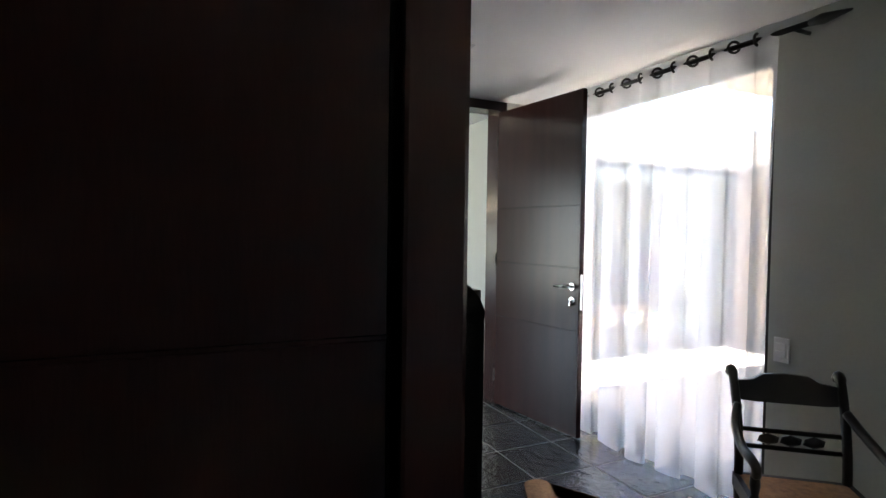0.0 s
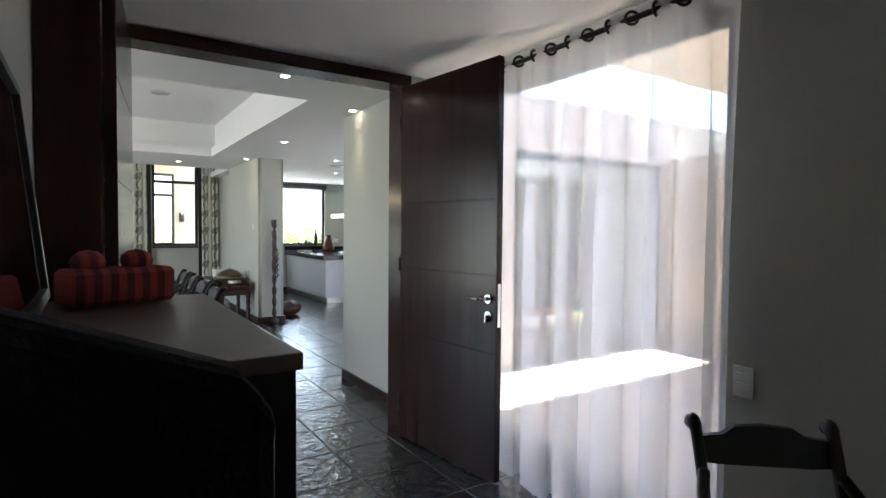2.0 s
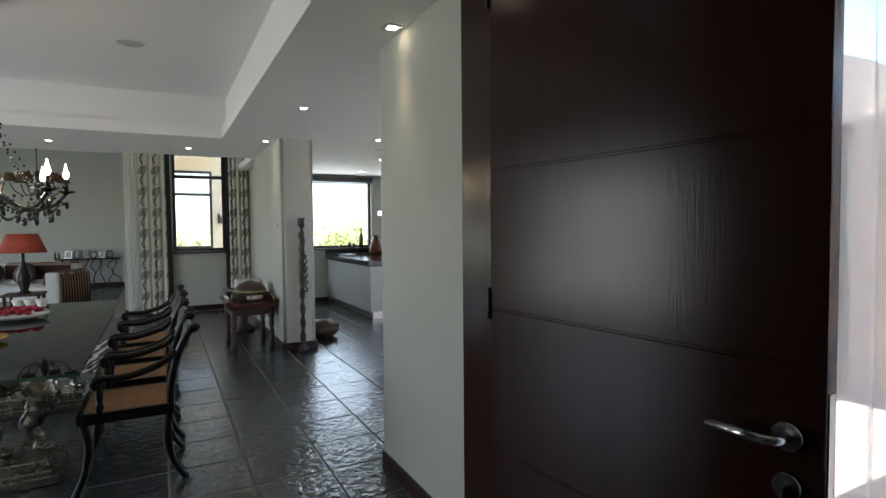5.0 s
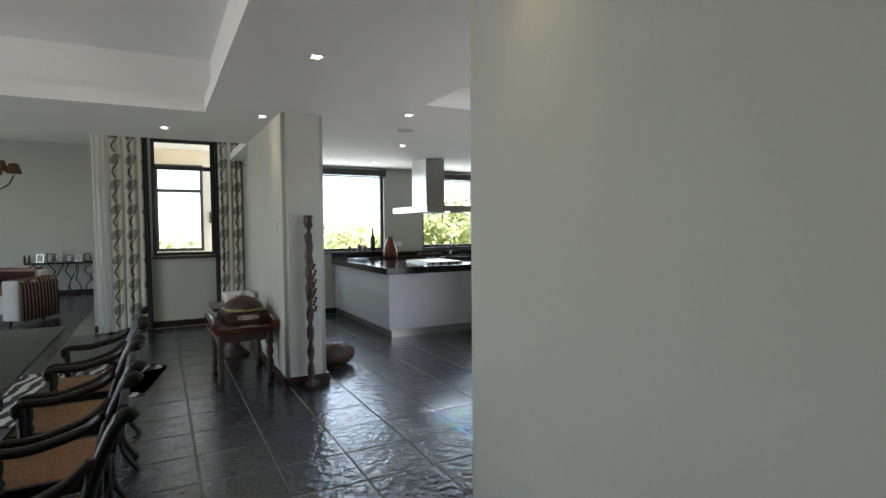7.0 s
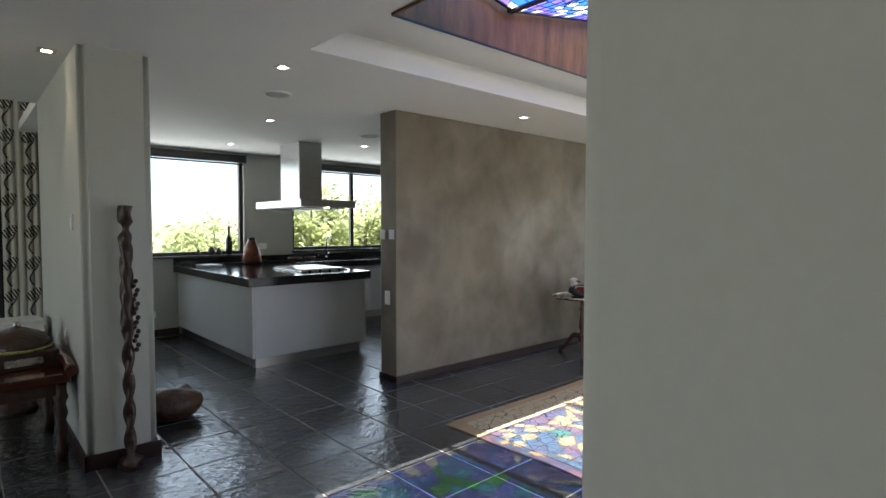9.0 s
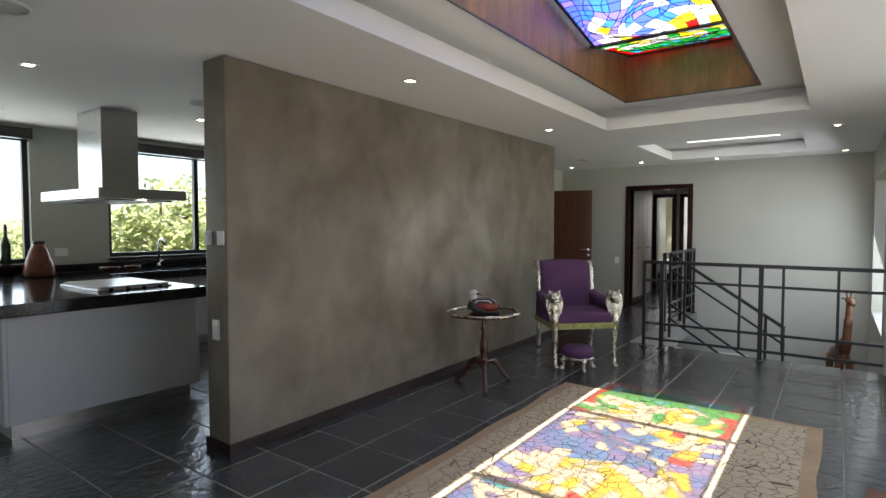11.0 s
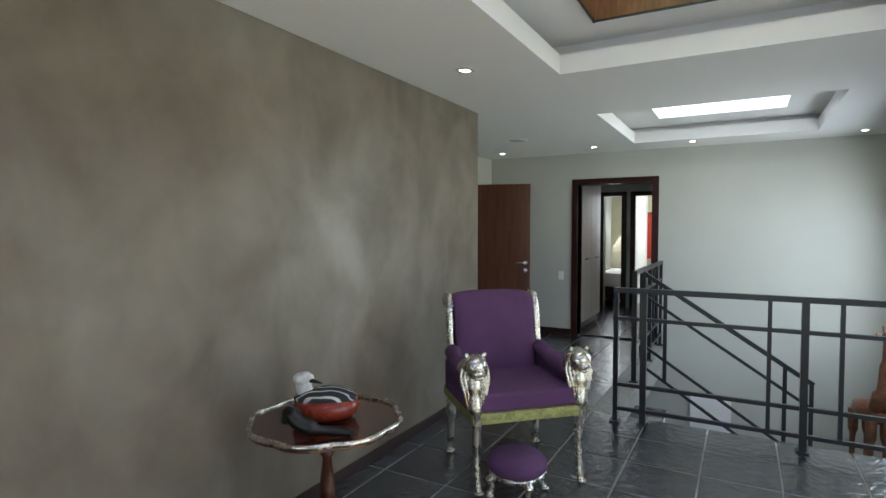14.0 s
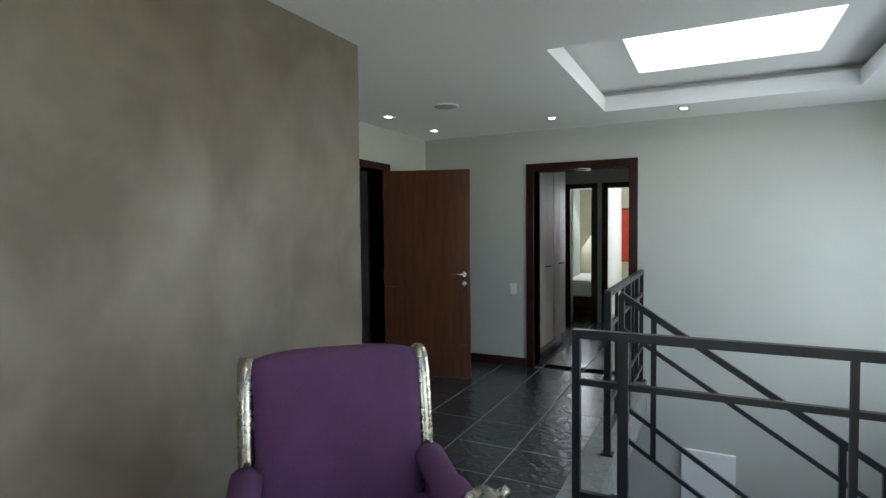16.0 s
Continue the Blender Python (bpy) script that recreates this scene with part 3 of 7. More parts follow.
def pane_colour(f, u, v):
    """The colour of a piece in facet f: discs and swirls, with borders."""
    if f == 3:
        if u > 0.90 or v < 0.06 or v > 0.94:
            return "red"
        if u < 0.10:
            return "clear"
        return rng.choice(["green", "green", "green", "aqua", "green"]) if u > 0.5 else rng.choice(["yellow", "clear", "green", "clear"])
    if v < 0.07 or v > 0.93:
        return rng.choice(["violet", "blue", "violet", "clear"])
    if f == 2:
        d = math.hypot((u - 0.62) * 1.1, v - 0.55)
        if d < 0.36 and u > 0.42:
            return rng.choice(["sky", "sky", "blue", "blue", "violet", "clear"])
        if u < 0.5 and v < 0.72 and u > 0.1:
            return rng.choice(["yellow", "clear", "clear", "yellow"])
        return rng.choice(["clear", "clear", "clear", "yellow", "violet"]) if rng.random() > 0.04 else "red"
    if f == 1:
        return rng.choice(["sky", "violet", "clear", "clear", "clear", "aqua"]) if u > 0.45 else rng.choice(["blue", "sky", "violet", "clear"])
    return rng.choice(["aqua", "blue", "sky", "green"])


for f, (xa, za, xb, zb) in enumerate(FACETS):
    fac = thing("stained_glass_panel", "leaded stained glass skylight panel in bright colours", "stained glass", "stained glass panels", (0, 0, 0, 0, 0, 0))
    nu, nv = max(4, round((xb - xa) / 0.085)), 13
    NE = 5

    def warp(u, v):
        """Bends the lattice of pieces into swirling leads, with straight borders."""
        k = min(1.0, 5 * min(u, 1 - u, v, 1 - v) + 0.0)
        k = max(0.0, k)
        du = 0.10 * math.sin(6.3 * v + 2.1 * f) + 0.05 * math.sin(11 * v + 9 * u)
        dv = 0.11 * math.sin(6.8 * u + 1.3 * f) + 0.05 * math.cos(12 * u - 5 * v)
        return (u + k * du, v + k * dv)

    def at(uv, lift=0.0):
        return Vector((xa + (xb - xa) * uv[0], 7.045 + 1.13 * uv[1], za + (zb - za) * uv[0] + lift))

    def side(a, c):
        return [warp(a[0] + (c[0] - a[0]) * q / NE, a[1] + (c[1] - a[1]) * q / NE) for q in range(NE)]

    came = bmesh.new()
    for i in range(nu):
        for j in range(nv):
            q = [(i / nu, j / nv), ((i + 1) / nu, j / nv), ((i + 1) / nu, (j + 1) / nv), (i / nu, (j + 1) / nv)]
            c = side(q[0], q[1]) + side(q[1], q[2]) + side(q[2], q[3]) + side(q[3], q[0])
            u, v = sum(p[0] for p in c) / len(c), sum(p[1] for p in c) / len(c)
            bm = bmesh.new()
            lo, hi = [bm.verts.new(at(p)) for p in c], [bm.verts.new(at(p, 0.004)) for p in c]
            bm.faces.new(lo[::-1]), bm.faces.new(hi)
            for k in range(len(c)):
                bm.faces.new((lo[k], lo[(k + 1) % len(c)], hi[(k + 1) % len(c)], hi[k]))
            part("glass_piece", bm, PANES[pane_colour(f, u, v)], fac)
            for a, d in ((q[0], q[1]), (q[0], q[3])):
                tube(came, [at(p) for p in side(a, d)] + [at(warp(*d))], 0.0035, 4, caps=False)
    for cx, cy, r in ((0.62, 0.55, 0.34), (0.62, 0.55, 0.22), (0.3, 0.35, 0.2), (0.35, 0.7, 0.16), (0.75, 0.3, 0.13)):
        ring = [at((min(0.98, max(0.02, cx + r * math.cos(a) * 0.9)), min(0.97, max(0.03, cy + r * math.sin(a)))), -0.003) for a in (k2 * math.pi / 14 for k2 in range(29))]
        tube(came, ring, 0.0035, 4, caps=False)
    part("lead_came", came, BLACKMETAL, fac)
    for j in (0.0, 1.0):
        part("frame_bar", bar(bmesh.new(), at((0.01, j)), at((0.99, j)), 0.022), BLACKMETAL, fac)
    for i in (0.0, 1.0):
        part("frame_bar", bar(bmesh.new(), at((0.01 if i == 0 else 0.99, -0.035)), at((0.01 if i == 0 else 0.99, 1.035)), 0.024), BLACKMETAL, fac)
structure("window_roof_light", boxes((SKY[0], SKY[2], 2.96, SKY[1], SKY[3], 2.966)), OPAL, "flat clear skylight sheet", "skylight")

# ---- windows ----


def window_x(name, label, x0, x1, z0, z1, y, mullions=(), transoms=(), w=0.05, sill=True):
    """A dark metal window in a wall that runs along x, glazed, with its sill."""
    win = tagged(part(name, boxes((x0, y, z0, x0 + w, y + 0.06, z1), (x1 - w, y, z0, x1, y + 0.06, z1), (x0 + w, y, z0, x1 - w, y + 0.06, z0 + w), (x0 + w, y, z1 - w, x1 - w, y + 0.06, z1)), FRAMEMETAL), label, "window", kind="structure")
    for mx in mullions:
        part("mullion", boxes((mx - 0.03, y + 0.003, z0 + w, mx + 0.03, y + 0.057, z1 - w)), FRAMEMETAL, win)
    for tz in transoms:
        part("transom", boxes((x0 + w, y + 0.004, tz - 0.03, x1 - w, y + 0.056, tz + 0.03)), FRAMEMETAL, win)
    xs = [x0 + w, *mullions, x1 - w]
    for a, b in zip(xs, xs[1:]):
        p = part("pane", boxes((a + 0.02, y + 0.028, z0 + w - 0.01, b - 0.02, y + 0.032, z1 - w + 0.01)), CLEAR, win)
        p.visible_shadow = False
    if sill:
        part("window_sill", box(x0 - 0.02, y - 0.12, z0 - 0.03, x1 + 0.02, y - 0.002, z0 - 0.002, bevel=0.004), FRAMEMETAL, win, "dark window sill")
    return win


w1 = window_x("window_1", "dark framed kitchen window with a raised blind", KW1[0], KW1[1], KW1[2], KW1[3], 13.46, (4.40,))
w2 = window_x("window_2", "dark framed wide kitchen window over the sink", KW2[0], KW2[1], KW2[2], KW2[3], 13.46, (7.58,))
w3 = window_x("window_3", "tall dark framed window between patterned curtains", LW[0], LW[1], LW[2], LW[3], 13.46, (), (2.42,), sill=False)
part("window_sill", box(LW[0] - 0.01, 13.31, LW[2] - 0.04, LW[1] + 0.01, 13.458, LW[2] - 0.002, bevel=0.004), mat("carved_dark_sill", (0.05, 0.03, 0.02), 0.5, vary=0.4, scale=40), w3, "dark carved wooden sill")
for nm, (a, b, z) in (("w", (KW1[0], KW1[1], KW1[3])), ("v", (KW2[0], KW2[1], KW2[3]))):
    bl = thing("roller_blind", "dark rolled-up blind above the kitchen window", "blind", "kitchen blinds", ((a + b) / 2, 13.37, z - 0.10, 0, 0, 0))
    L = (b - a) / 2
    part("cassette", box(-L, -0.045, 0, L, 0.025, 0.11, bevel=0.012), FRAMEMETAL, bl)
    part("bottom_bar", tube(bmesh.new(), [(-L + 0.02, -0.02, -0.02), (L - 0.02, -0.02, -0.02)], 0.012), FRAMEMETAL, bl)
    for s in (-1, 1):
        part("bracket", boxes((s * (L + 0.006) - 0.005, -0.05, -0.005, s * (L + 0.006) + 0.005, 0.028, 0.115)), FRAMEMETAL, bl)
hw = tagged(part("window_4", boxes((3.18, 2.02, 0, 3.24, 2.08, 2.42), (3.18, 4.04, 0, 3.24, 4.1, 2.42), (3.18, 2.08, 2.36, 3.24, 4.04, 2.42), (3.18, 2.08, 0, 3.24, 4.04, 0.05)), FRAMEMETAL), "dark framed floor-to-ceiling hall window", "window", kind="structure")
pane = part("pane", boxes((3.208, 2.07, 0.04, 3.212, 4.05, 2.37)), CLEAR, hw)
pane.visible_shadow = False
sd = tagged(part("window_5", boxes((4.75, 5.34, 0, 4.81, 5.42, 2.35), (6.0, 5.34, 0, 6.08, 5.42, 2.35), (8.94, 5.34, 0, 9.0, 5.42, 2.35), (7.22, 5.34, 0, 7.3, 5.42, 2.35), (4.81, 5.34, 2.28, 8.94, 5.42, 2.35), (4.81, 5.34, 0, 8.94, 5.42, 0.06), (4.81, 5.35, 1.0, 6.0, 5.41, 1.07)), FRAMEMETAL), "dark framed sliding glass doors to the courtyard", "window", kind="structure")
for a, b in ((4.80, 6.01), (6.07, 7.23), (7.29, 8.95)):
    p = part("pane", boxes((a, 5.378, 0.05, b, 5.382, 2.29)), CLEAR, sd)
    p.visible_shadow = False

# ---- curtains ----


def sheer(name, color, clear):
    m = bpy.data.materials.new(name)
    m.use_nodes = True
    nt = m.node_tree
    n, link = nt.nodes, nt.links.new
    n.remove(n["Principled BSDF"])
    tr, di, tl = n.new("ShaderNodeBsdfTransparent"), n.new("ShaderNodeBsdfDiffuse"), n.new("ShaderNodeBsdfTranslucent")
    di.inputs[0].default_value = tl.inputs[0].default_value = (*color, 1)
    a, b = n.new("ShaderNodeMixShader"), n.new("ShaderNodeMixShader")
    a.inputs[0].default_value = 0.8
    link(di.outputs[0], a.inputs[1]), link(tl.outputs[0], a.inputs[2])
    tc, no, mr = n.new("ShaderNodeTexCoord"), n.new("ShaderNodeTexNoise"), n.new("ShaderNodeMapRange")
    no.inputs["Scale"].default_value = 220
    link(tc.outputs["Object"], no.inputs[0]), link(no.outputs[0], mr.inputs[0])
    mr.inputs[3].default_value, mr.inputs[4].default_value = clear + 0.03, clear - 0.03
    link(mr.outputs[0], b.inputs[0])
    b.inputs[0].default_value = clear
    link(a.outputs[0], b.inputs[1]), link(tr.outputs[0], b.inputs[2])
    link(b.outputs[0], n["Material Output"].inputs[0])
    return m


SHEER = sheer("white_voile", (0.91, 0.94, 0.97), 0.52)
VOILE = sheer("plain_voile", (0.85, 0.85, 0.84), 0.25)


def cloth(length, z0, z1, folds, depth, seed, n_per=14, flare=1.5, hem=0.012):
    """A hanging sheet with uneven folds along local x; the folds open towards the hem."""
    r = random.Random(seed)
    ph = [r.uniform(-0.5, 0.5) for _ in range(folds + 2)]
    am = [r.uniform(0.55, 1.25) for _ in range(folds + 2)]
    bm = bmesh.new()
    nu, nz = folds * n_per, 14
    rows = []
    for k in range(nz + 1):
        f = k / nz
        z = z1 + (z0 - z1) * f
        row = []
        for i in range(nu + 1):
            u = i / nu * folds
            c = int(min(u, folds - 1e-6))
            a = am[c] * (1 - (u - c)) + am[c + 1] * (u - c)
            p = ph[c] * (1 - (u - c)) + ph[c + 1] * (u - c)
            swing = math.sin(2 * math.pi * u + 0.9 * p * f)
            d = depth * (0.75 + (flare - 0.75) * f * a) * swing + 0.012 * f * math.sin(5.1 * u + seed)
            x = length * i / nu + 0.018 * f * math.cos(2 * math.pi * u + p)
            row.append(bm.verts.new((x, d, z + (hem * math.sin(u * 2.1 + seed) if k == nz else 0))))
        rows.append(row)
    for a, b in zip(rows, rows[1:]):
        for i in range(nu):
            bm.faces.new((a[i], a[i + 1], b[i + 1], b[i])).smooth = True
    return bm


cu = thing("sheer_curtain", "white sheer voile curtain hanging on eyelets over the hall window", "curtain", at=(2.985, 1.92, 0, 0, 0, 90))


def eyelet_sheet(length, waves, z0, z1, gathers, seed, n_per=22, nz=18):
    """A sheer on eyelets: the heading waves evenly, and lower down the cloth doubles over itself in deep soft folds."""
    r = random.Random(seed)
    am = [r.uniform(0.45, 1.35) for _ in range(waves + 2)]
    ph = [r.uniform(-0.8, 0.8) for _ in range(waves + 2)]
    lam = length / waves
    bm, rows = bmesh.new(), []
    for k in range(nz + 1):
        f = k / nz
        g = min(1.0, f * 2.5)
        row = []
        for i in range(waves * n_per + 1):
            u = i / n_per
            c = int(min(u, waves - 1e-6))
            w = u - c
            a, p = am[c] * (1 - w) + am[c + 1] * w, ph[c] * (1 - w) + ph[c + 1] * w
            th = 2 * math.pi * u + g * p * 0.7
            y = (0.013 * (1 - g) + 0.045 * a * g) * math.sin(th) + 0.010 * g * math.sin(2.3 * th + seed)
            x = lam * u - (0.004 * (1 - g) + 0.038 * a * g) * math.sin(2 * th) + 0.02 * g * p
            for at_x, wide, pull in gathers:
                q = (x - at_x) / wide
                x -= pull * g * (x - at_x) * math.exp(-q * q)
            row.append(bm.verts.new((x, y, z1 + (z0 - z1) * f + (0.012 * math.sin(1.7 * u + seed) if k == nz else 0.0))))
        rows.append(row)
    for a, b in zip(rows, rows[1:]):
        for i in range(len(a) - 1):
            bm.faces.new((a[i], a[i + 1], b[i + 1], b[i])).smooth = True
    return bm


part("voile", eyelet_sheet(2.06, 8, 0.022, 2.495, ((0.91, 0.11, 0.75), (0.05, 0.10, 0.7), (1.24, 0.09, 0.5), (0.36, 0.07, 0.45)), 5), SHEER, cu)
for i in range(1, 17):
    x, turn = 2.06 / 16 * (i - 0.15), (0.15 if i % 2 else -0.6)
    ring = [(x - 0.029 * math.cos(a) * math.sin(turn), 0.010 + 0.029 * math.cos(a) * math.cos(turn), 2.44 + 0.029 * math.sin(a)) for a in (k * math.pi / 8 for k in range(17))]
    part("eyelet", tube(bmesh.new(), ring, 0.0075, 6, caps=False), FRAMEMETAL, cu, "dark bronze eyelet" if i == 1 else "")
rod = thing("curtain_rod", "dark iron curtain rod with a tapered finial", "curtain rod", at=(2.985, 1.72, 2.44, 0, 0, 90))
part("rod", tube(bmesh.new(), [(0.05, 0, 0), (2.38, 0, 0)], 0.014, 12), FRAMEMETAL, rod)
part("finial", tube(bmesh.new(), [(0.06, 0, 0), (0.0, 0, 0), (-0.06, 0, 0), (-0.12, 0, 0)], [0.016, 0.026, 0.016, 0.005], 12), FRAMEMETAL, rod)
for x in (0.14, 2.3):
    part("bracket", tube(bmesh.new(), [(x, 0, 0), (x, -0.133, 0.0)], 0.01, 8), FRAMEMETAL, rod)


def leafy(name):
    """Cream linen printed with upright dark leaf sprays."""
    m = bpy.data.materials.new(name)
    m.use_nodes = True
    nt = m.node_tree
    n, link = nt.nodes, nt.links.new
    b = n["Principled BSDF"]
    b.inputs["Roughness"].default_value = 0.85
    tc = n.new("ShaderNodeTexCoord")
    sep = n.new("ShaderNodeSeparateXYZ")
    link(tc.outputs["Object"], sep.inputs[0])

    def op(kind, a, c=None):
        q = n.new("ShaderNodeMath")
        q.operation = kind
        for k, val in enumerate((a, c)):
            if val is None:
                continue
            if isinstance(val, (int, float)):
                q.inputs[k].default_value = val
            else:
                link(val, q.inputs[k])
        return q.outputs[0]
    x, z = sep.outputs[0], sep.outputs[2]
    zz = op("MODULO", op("ADD", z, 10.0), 0.36)
    u = op("ADD", op("MODULO", op("ADD", x, 10.0), 0.20), -0.10)
    swing = op("MULTIPLY", op("SINE", op("MULTIPLY", zz, 20.0)), -0.036)
    stem = op("MULTIPLY", op("LESS_THAN", op("ABSOLUTE", op("SUBTRACT", u, swing)), 0.010), op("LESS_THAN", zz, 0.25))
    du = op("MULTIPLY", op("ADD", u, 0.006), 13.5)
    dz = op("MULTIPLY", op("ADD", zz, op("MULTIPLY", u, -0.5)), 15.0)
    dz = op("SUBTRACT", dz, 3.9)
    oval = op("LESS_THAN", op("ADD", op("MULTIPLY", du, du), op("MULTIPLY", dz, dz)), 1.0)
    leaf = op("GREATER_THAN", op("SINE", op("MULTIPLY", op("ADD", x, op("MULTIPLY", z, 0.55)), 190.0)), -0.3)
    both = op("MAXIMUM", stem, op("MULTIPLY", oval, leaf))
    mix = n.new("ShaderNodeMix")
    mix.data_type = "RGBA"
    link(both, mix.inputs["Factor"])
    mix.inputs["A"].default_value, mix.inputs["B"].default_value = (0.62, 0.60, 0.52, 1), (0.06, 0.055, 0.035, 1)
    link(mix.outputs["Result"], b.inputs["Base Color"])
    return m


LEAFY = leafy("leaf_print_linen")
LINING = mat("dark_curtain_lining", (0.02, 0.02, 0.018), 0.9)
for x, L, nm in ((1.42, 0.44, 11), (2.86, 0.36, 12)):
    cu = thing("patterned_curtain", "cream curtain printed with dark leaf sprays beside the tall window", "curtain", "patterned curtains", (x, 13.27, 0, 0, 0, 0))
    part("drape", cloth(L, 0.02, 2.98, 5, 0.032, nm, flare=1.2), LEAFY, cu)
    part("lining_edge", cloth(0.07, 0.02, 2.98, 1, 0.02, nm + 5), LINING, cu, "dark lining edge") .location.x = (L if x < 2 else -0.05)
cu = thing("voile_panel", "narrow white voile panel beside the patterned curtain", "curtain", at=(1.24, 13.25, 0, 0, 0, 0))
part("voile", cloth(0.2, 0.02, 2.98, 3, 0.025, 21), VOILE, cu)
rod = thing("curtain_pole", "dark curtain pole above the tall window", "curtain rod", at=(2.2, 13.27, 2.97, 0, 0, 0))
part("pole", tube(bmesh.new(), [(-1.0, 0, 0), (1.0, 0, 0)], 0.015, 10), FRAMEMETAL, rod)
for x in (-0.9, 0.85):
    part("bracket", tube(bmesh.new(), [(x, 0, 0), (x, 0.128, 0)], 0.01, 8), FRAMEMETAL, rod)
cu = thing("courtyard_curtain", "pale curtain drawn behind the sliding glass door", "curtain", at=(6.15, 5.47, 0, 0, 0, 0))
part("drape", cloth(1.15, 0.03, 2.25, 9, 0.02, 31), VOILE, cu)

# ---- courtyard ----
structure("pavement_courtyard", boxes((3.32, -2, -0.3, 7.5, 5.3, -0.06)), mat("paving_joint_sand", (0.58, 0.52, 0.45), 0.95, vary=0.1, scale=30), "sandy bed of the courtyard paving", "paving")
cw = structure("wall_courtyard_east", boxes((7.5, -2, -0.3, 7.7, 5.3, 2.45)), mat("brick_mortar", (0.58, 0.52, 0.46), 0.95, vary=0.08, scale=20), "pale brick courtyard wall")
structure("wall_courtyard_south", boxes((3.32, -2.2, -0.3, 7.7, -2, 3.1)), PLASTERTAN, "plastered courtyard wall")
structure("wall_courtyard_parapet", boxes((3.32, 5.28, 2.36, 10.42, 5.3, 2.95), (3.32, 5.28, -0.05, 4.74, 5.298, 2.36), (7.31, 5.28, -0.05, 7.5, 5.298, 2.36)), PLASTERTAN, "pinkish plastered courtyard facade")
structure("ceiling_veranda", boxes((3.33, 1.9, 3.1, 7.7, 4.4, 3.25)), mat("veranda_soffit_board", (0.75, 0.67, 0.55), 0.7, vary=0.12, scale=3, stretch=(1, 14, 1)), "pale boarded veranda soffit", "ceiling")
structure("trim_hall_fascia", boxes((3.322, -2, 2.42, 3.40, 4.26, 3.1)), PLASTERTAN, "plastered beam above the hall window", "trim")

# ---- kitchen ----
isl = thing("kitchen_island", "white lacquered kitchen island on a steel plinth", "kitchen island", at=(4.74, 10.88, 0, 0, 0, 0))
part("side_panel", box(0, 0, 0.11, 0.025, 2.5, 0.855, bevel=0.002, seg=1), CABINET, isl)
part("front_panel", box(0.027, 0, 0.11, 1.36, 0.025, 0.855, bevel=0.002, seg=1), CABINET, isl)
part("end_panel", box(1.362, 0, 0.11, 1.385, 1.86, 0.855, bevel=0.002, seg=1), CABINET, isl)
part("carcass", box(0.03, 0.03, 0.12, 1.355, 2.5, 0.85), CABINET, isl)
part("plinth", box(0.05, 0.05, 0, 1.32, 2.5, 0.11), STEEL, isl, "brushed steel plinth")
tagged(part("island_worktop", box(4.69, 10.83, 0.858, 6.17, 13.395, 0.95, bevel=0.006), GRANITE), "thick polished black granite worktop on the island", "worktop")
tagged(part("sink_worktop", box(6.175, 12.76, 0.858, 9.39, 13.395, 0.95, bevel=0.006), GRANITE), "black granite worktop along the kitchen wall", "worktop")
tagged(part("splashback", box(4.69, 13.372, 0.953, 9.39, 13.394, 1.04, bevel=0.003), GRANITE), "low black granite splashback against the wall", "splashback")
for i in range(4):
    u = thing("base_cabinet", "white lacquered base cabinet under the sink worktop", "cabinet", "kitchen base cabinets", (6.19 + 0.8 * i, 12.8, 0, 0, 0, 0))
    part("carcass", box(0, 0.02, 0.11, 0.797, 0.59, 0.855), CABINET, u)
    part("plinth", box(0, 0.05, 0, 0.797, 0.55, 0.11), STEEL, u)
    for k in range(2):
        part("door", box(0.003 + 0.4 * k, 0, 0.115, 0.395 + 0.4 * k, 0.019, 0.85, bevel=0.002, seg=1), CABINET, u)
hd = thing("cooker_hood", "brushed steel island cooker hood hung from the ceiling", "cooker hood")
part("canopy", box(5.53, 11.33, 1.71, 6.28, 12.62, 1.80, bevel=0.006), STEEL, hd)
part("flue", box(5.74, 11.78, 1.80, 6.06, 12.30, 2.548, bevel=0.003), STEEL, hd)
for k in range(3):
    part("filter", box(5.62, 11.42 + 0.39 * k, 1.700, 6.19, 11.77 + 0.39 * k, 1.712), mat("filter_mesh", (0.12, 0.12, 0.12), 0.5, 0.8) if k == 0 else bpy.data.materials["filter_mesh"], hd)
for y in (11.38, 12.57):
    part("light", tube(bmesh.new(), [(5.9, y, 1.703), (5.9, y, 1.711)], 0.03, 14), glow("hood_lamp_glow", (1.0, 0.9, 0.7), 6), hd)
hob = thing("hob", "pale flat cooktop cover on the island worktop", "hob", at=(5.72, 11.5, 0.951, 0, 0, 0))
part("cover", box(-0.28, -0.36, 0.012, 0.28, 0.36, 0.032, bevel=0.006), mat("pale_enamel", (0.62, 0.60, 0.57), 0.3, vary=0.04), hob)
part("tray", box(-0.3, -0.38, 0, 0.3, 0.38, 0.012, bevel=0.003, seg=1), STEEL, hob)
for k in range(4):
    part("knob", tube(bmesh.new(), [(-0.2 + 0.13 * k, -0.385, 0.0), (-0.2 + 0.13 * k, -0.385, 0.024)], 0.016, 14), FRAMEMETAL, hob)
vs = thing("vase", "tapered reddish-brown ceramic vase with a dark lip", "vase", at=(5.60, 12.95, 0.951, 0, 0, 0))
part("body", lathe(bmesh.new(), [(0.10, 0), (0.135, 0.02), (0.14, 0.06), (0.115, 0.17), (0.075, 0.29), (0.05, 0.345)], 28), mat("red_brown_glaze", (0.16, 0.045, 0.025), 0.25, vary=0.25, scale=9), vs)
part("lip", lathe(bmesh.new(), [(0.05, 0.345), (0.056, 0.36), (0.05, 0.372), (0.04, 0.36)], 28), mat("dark_glaze", (0.03, 0.02, 0.018), 0.25), vs)
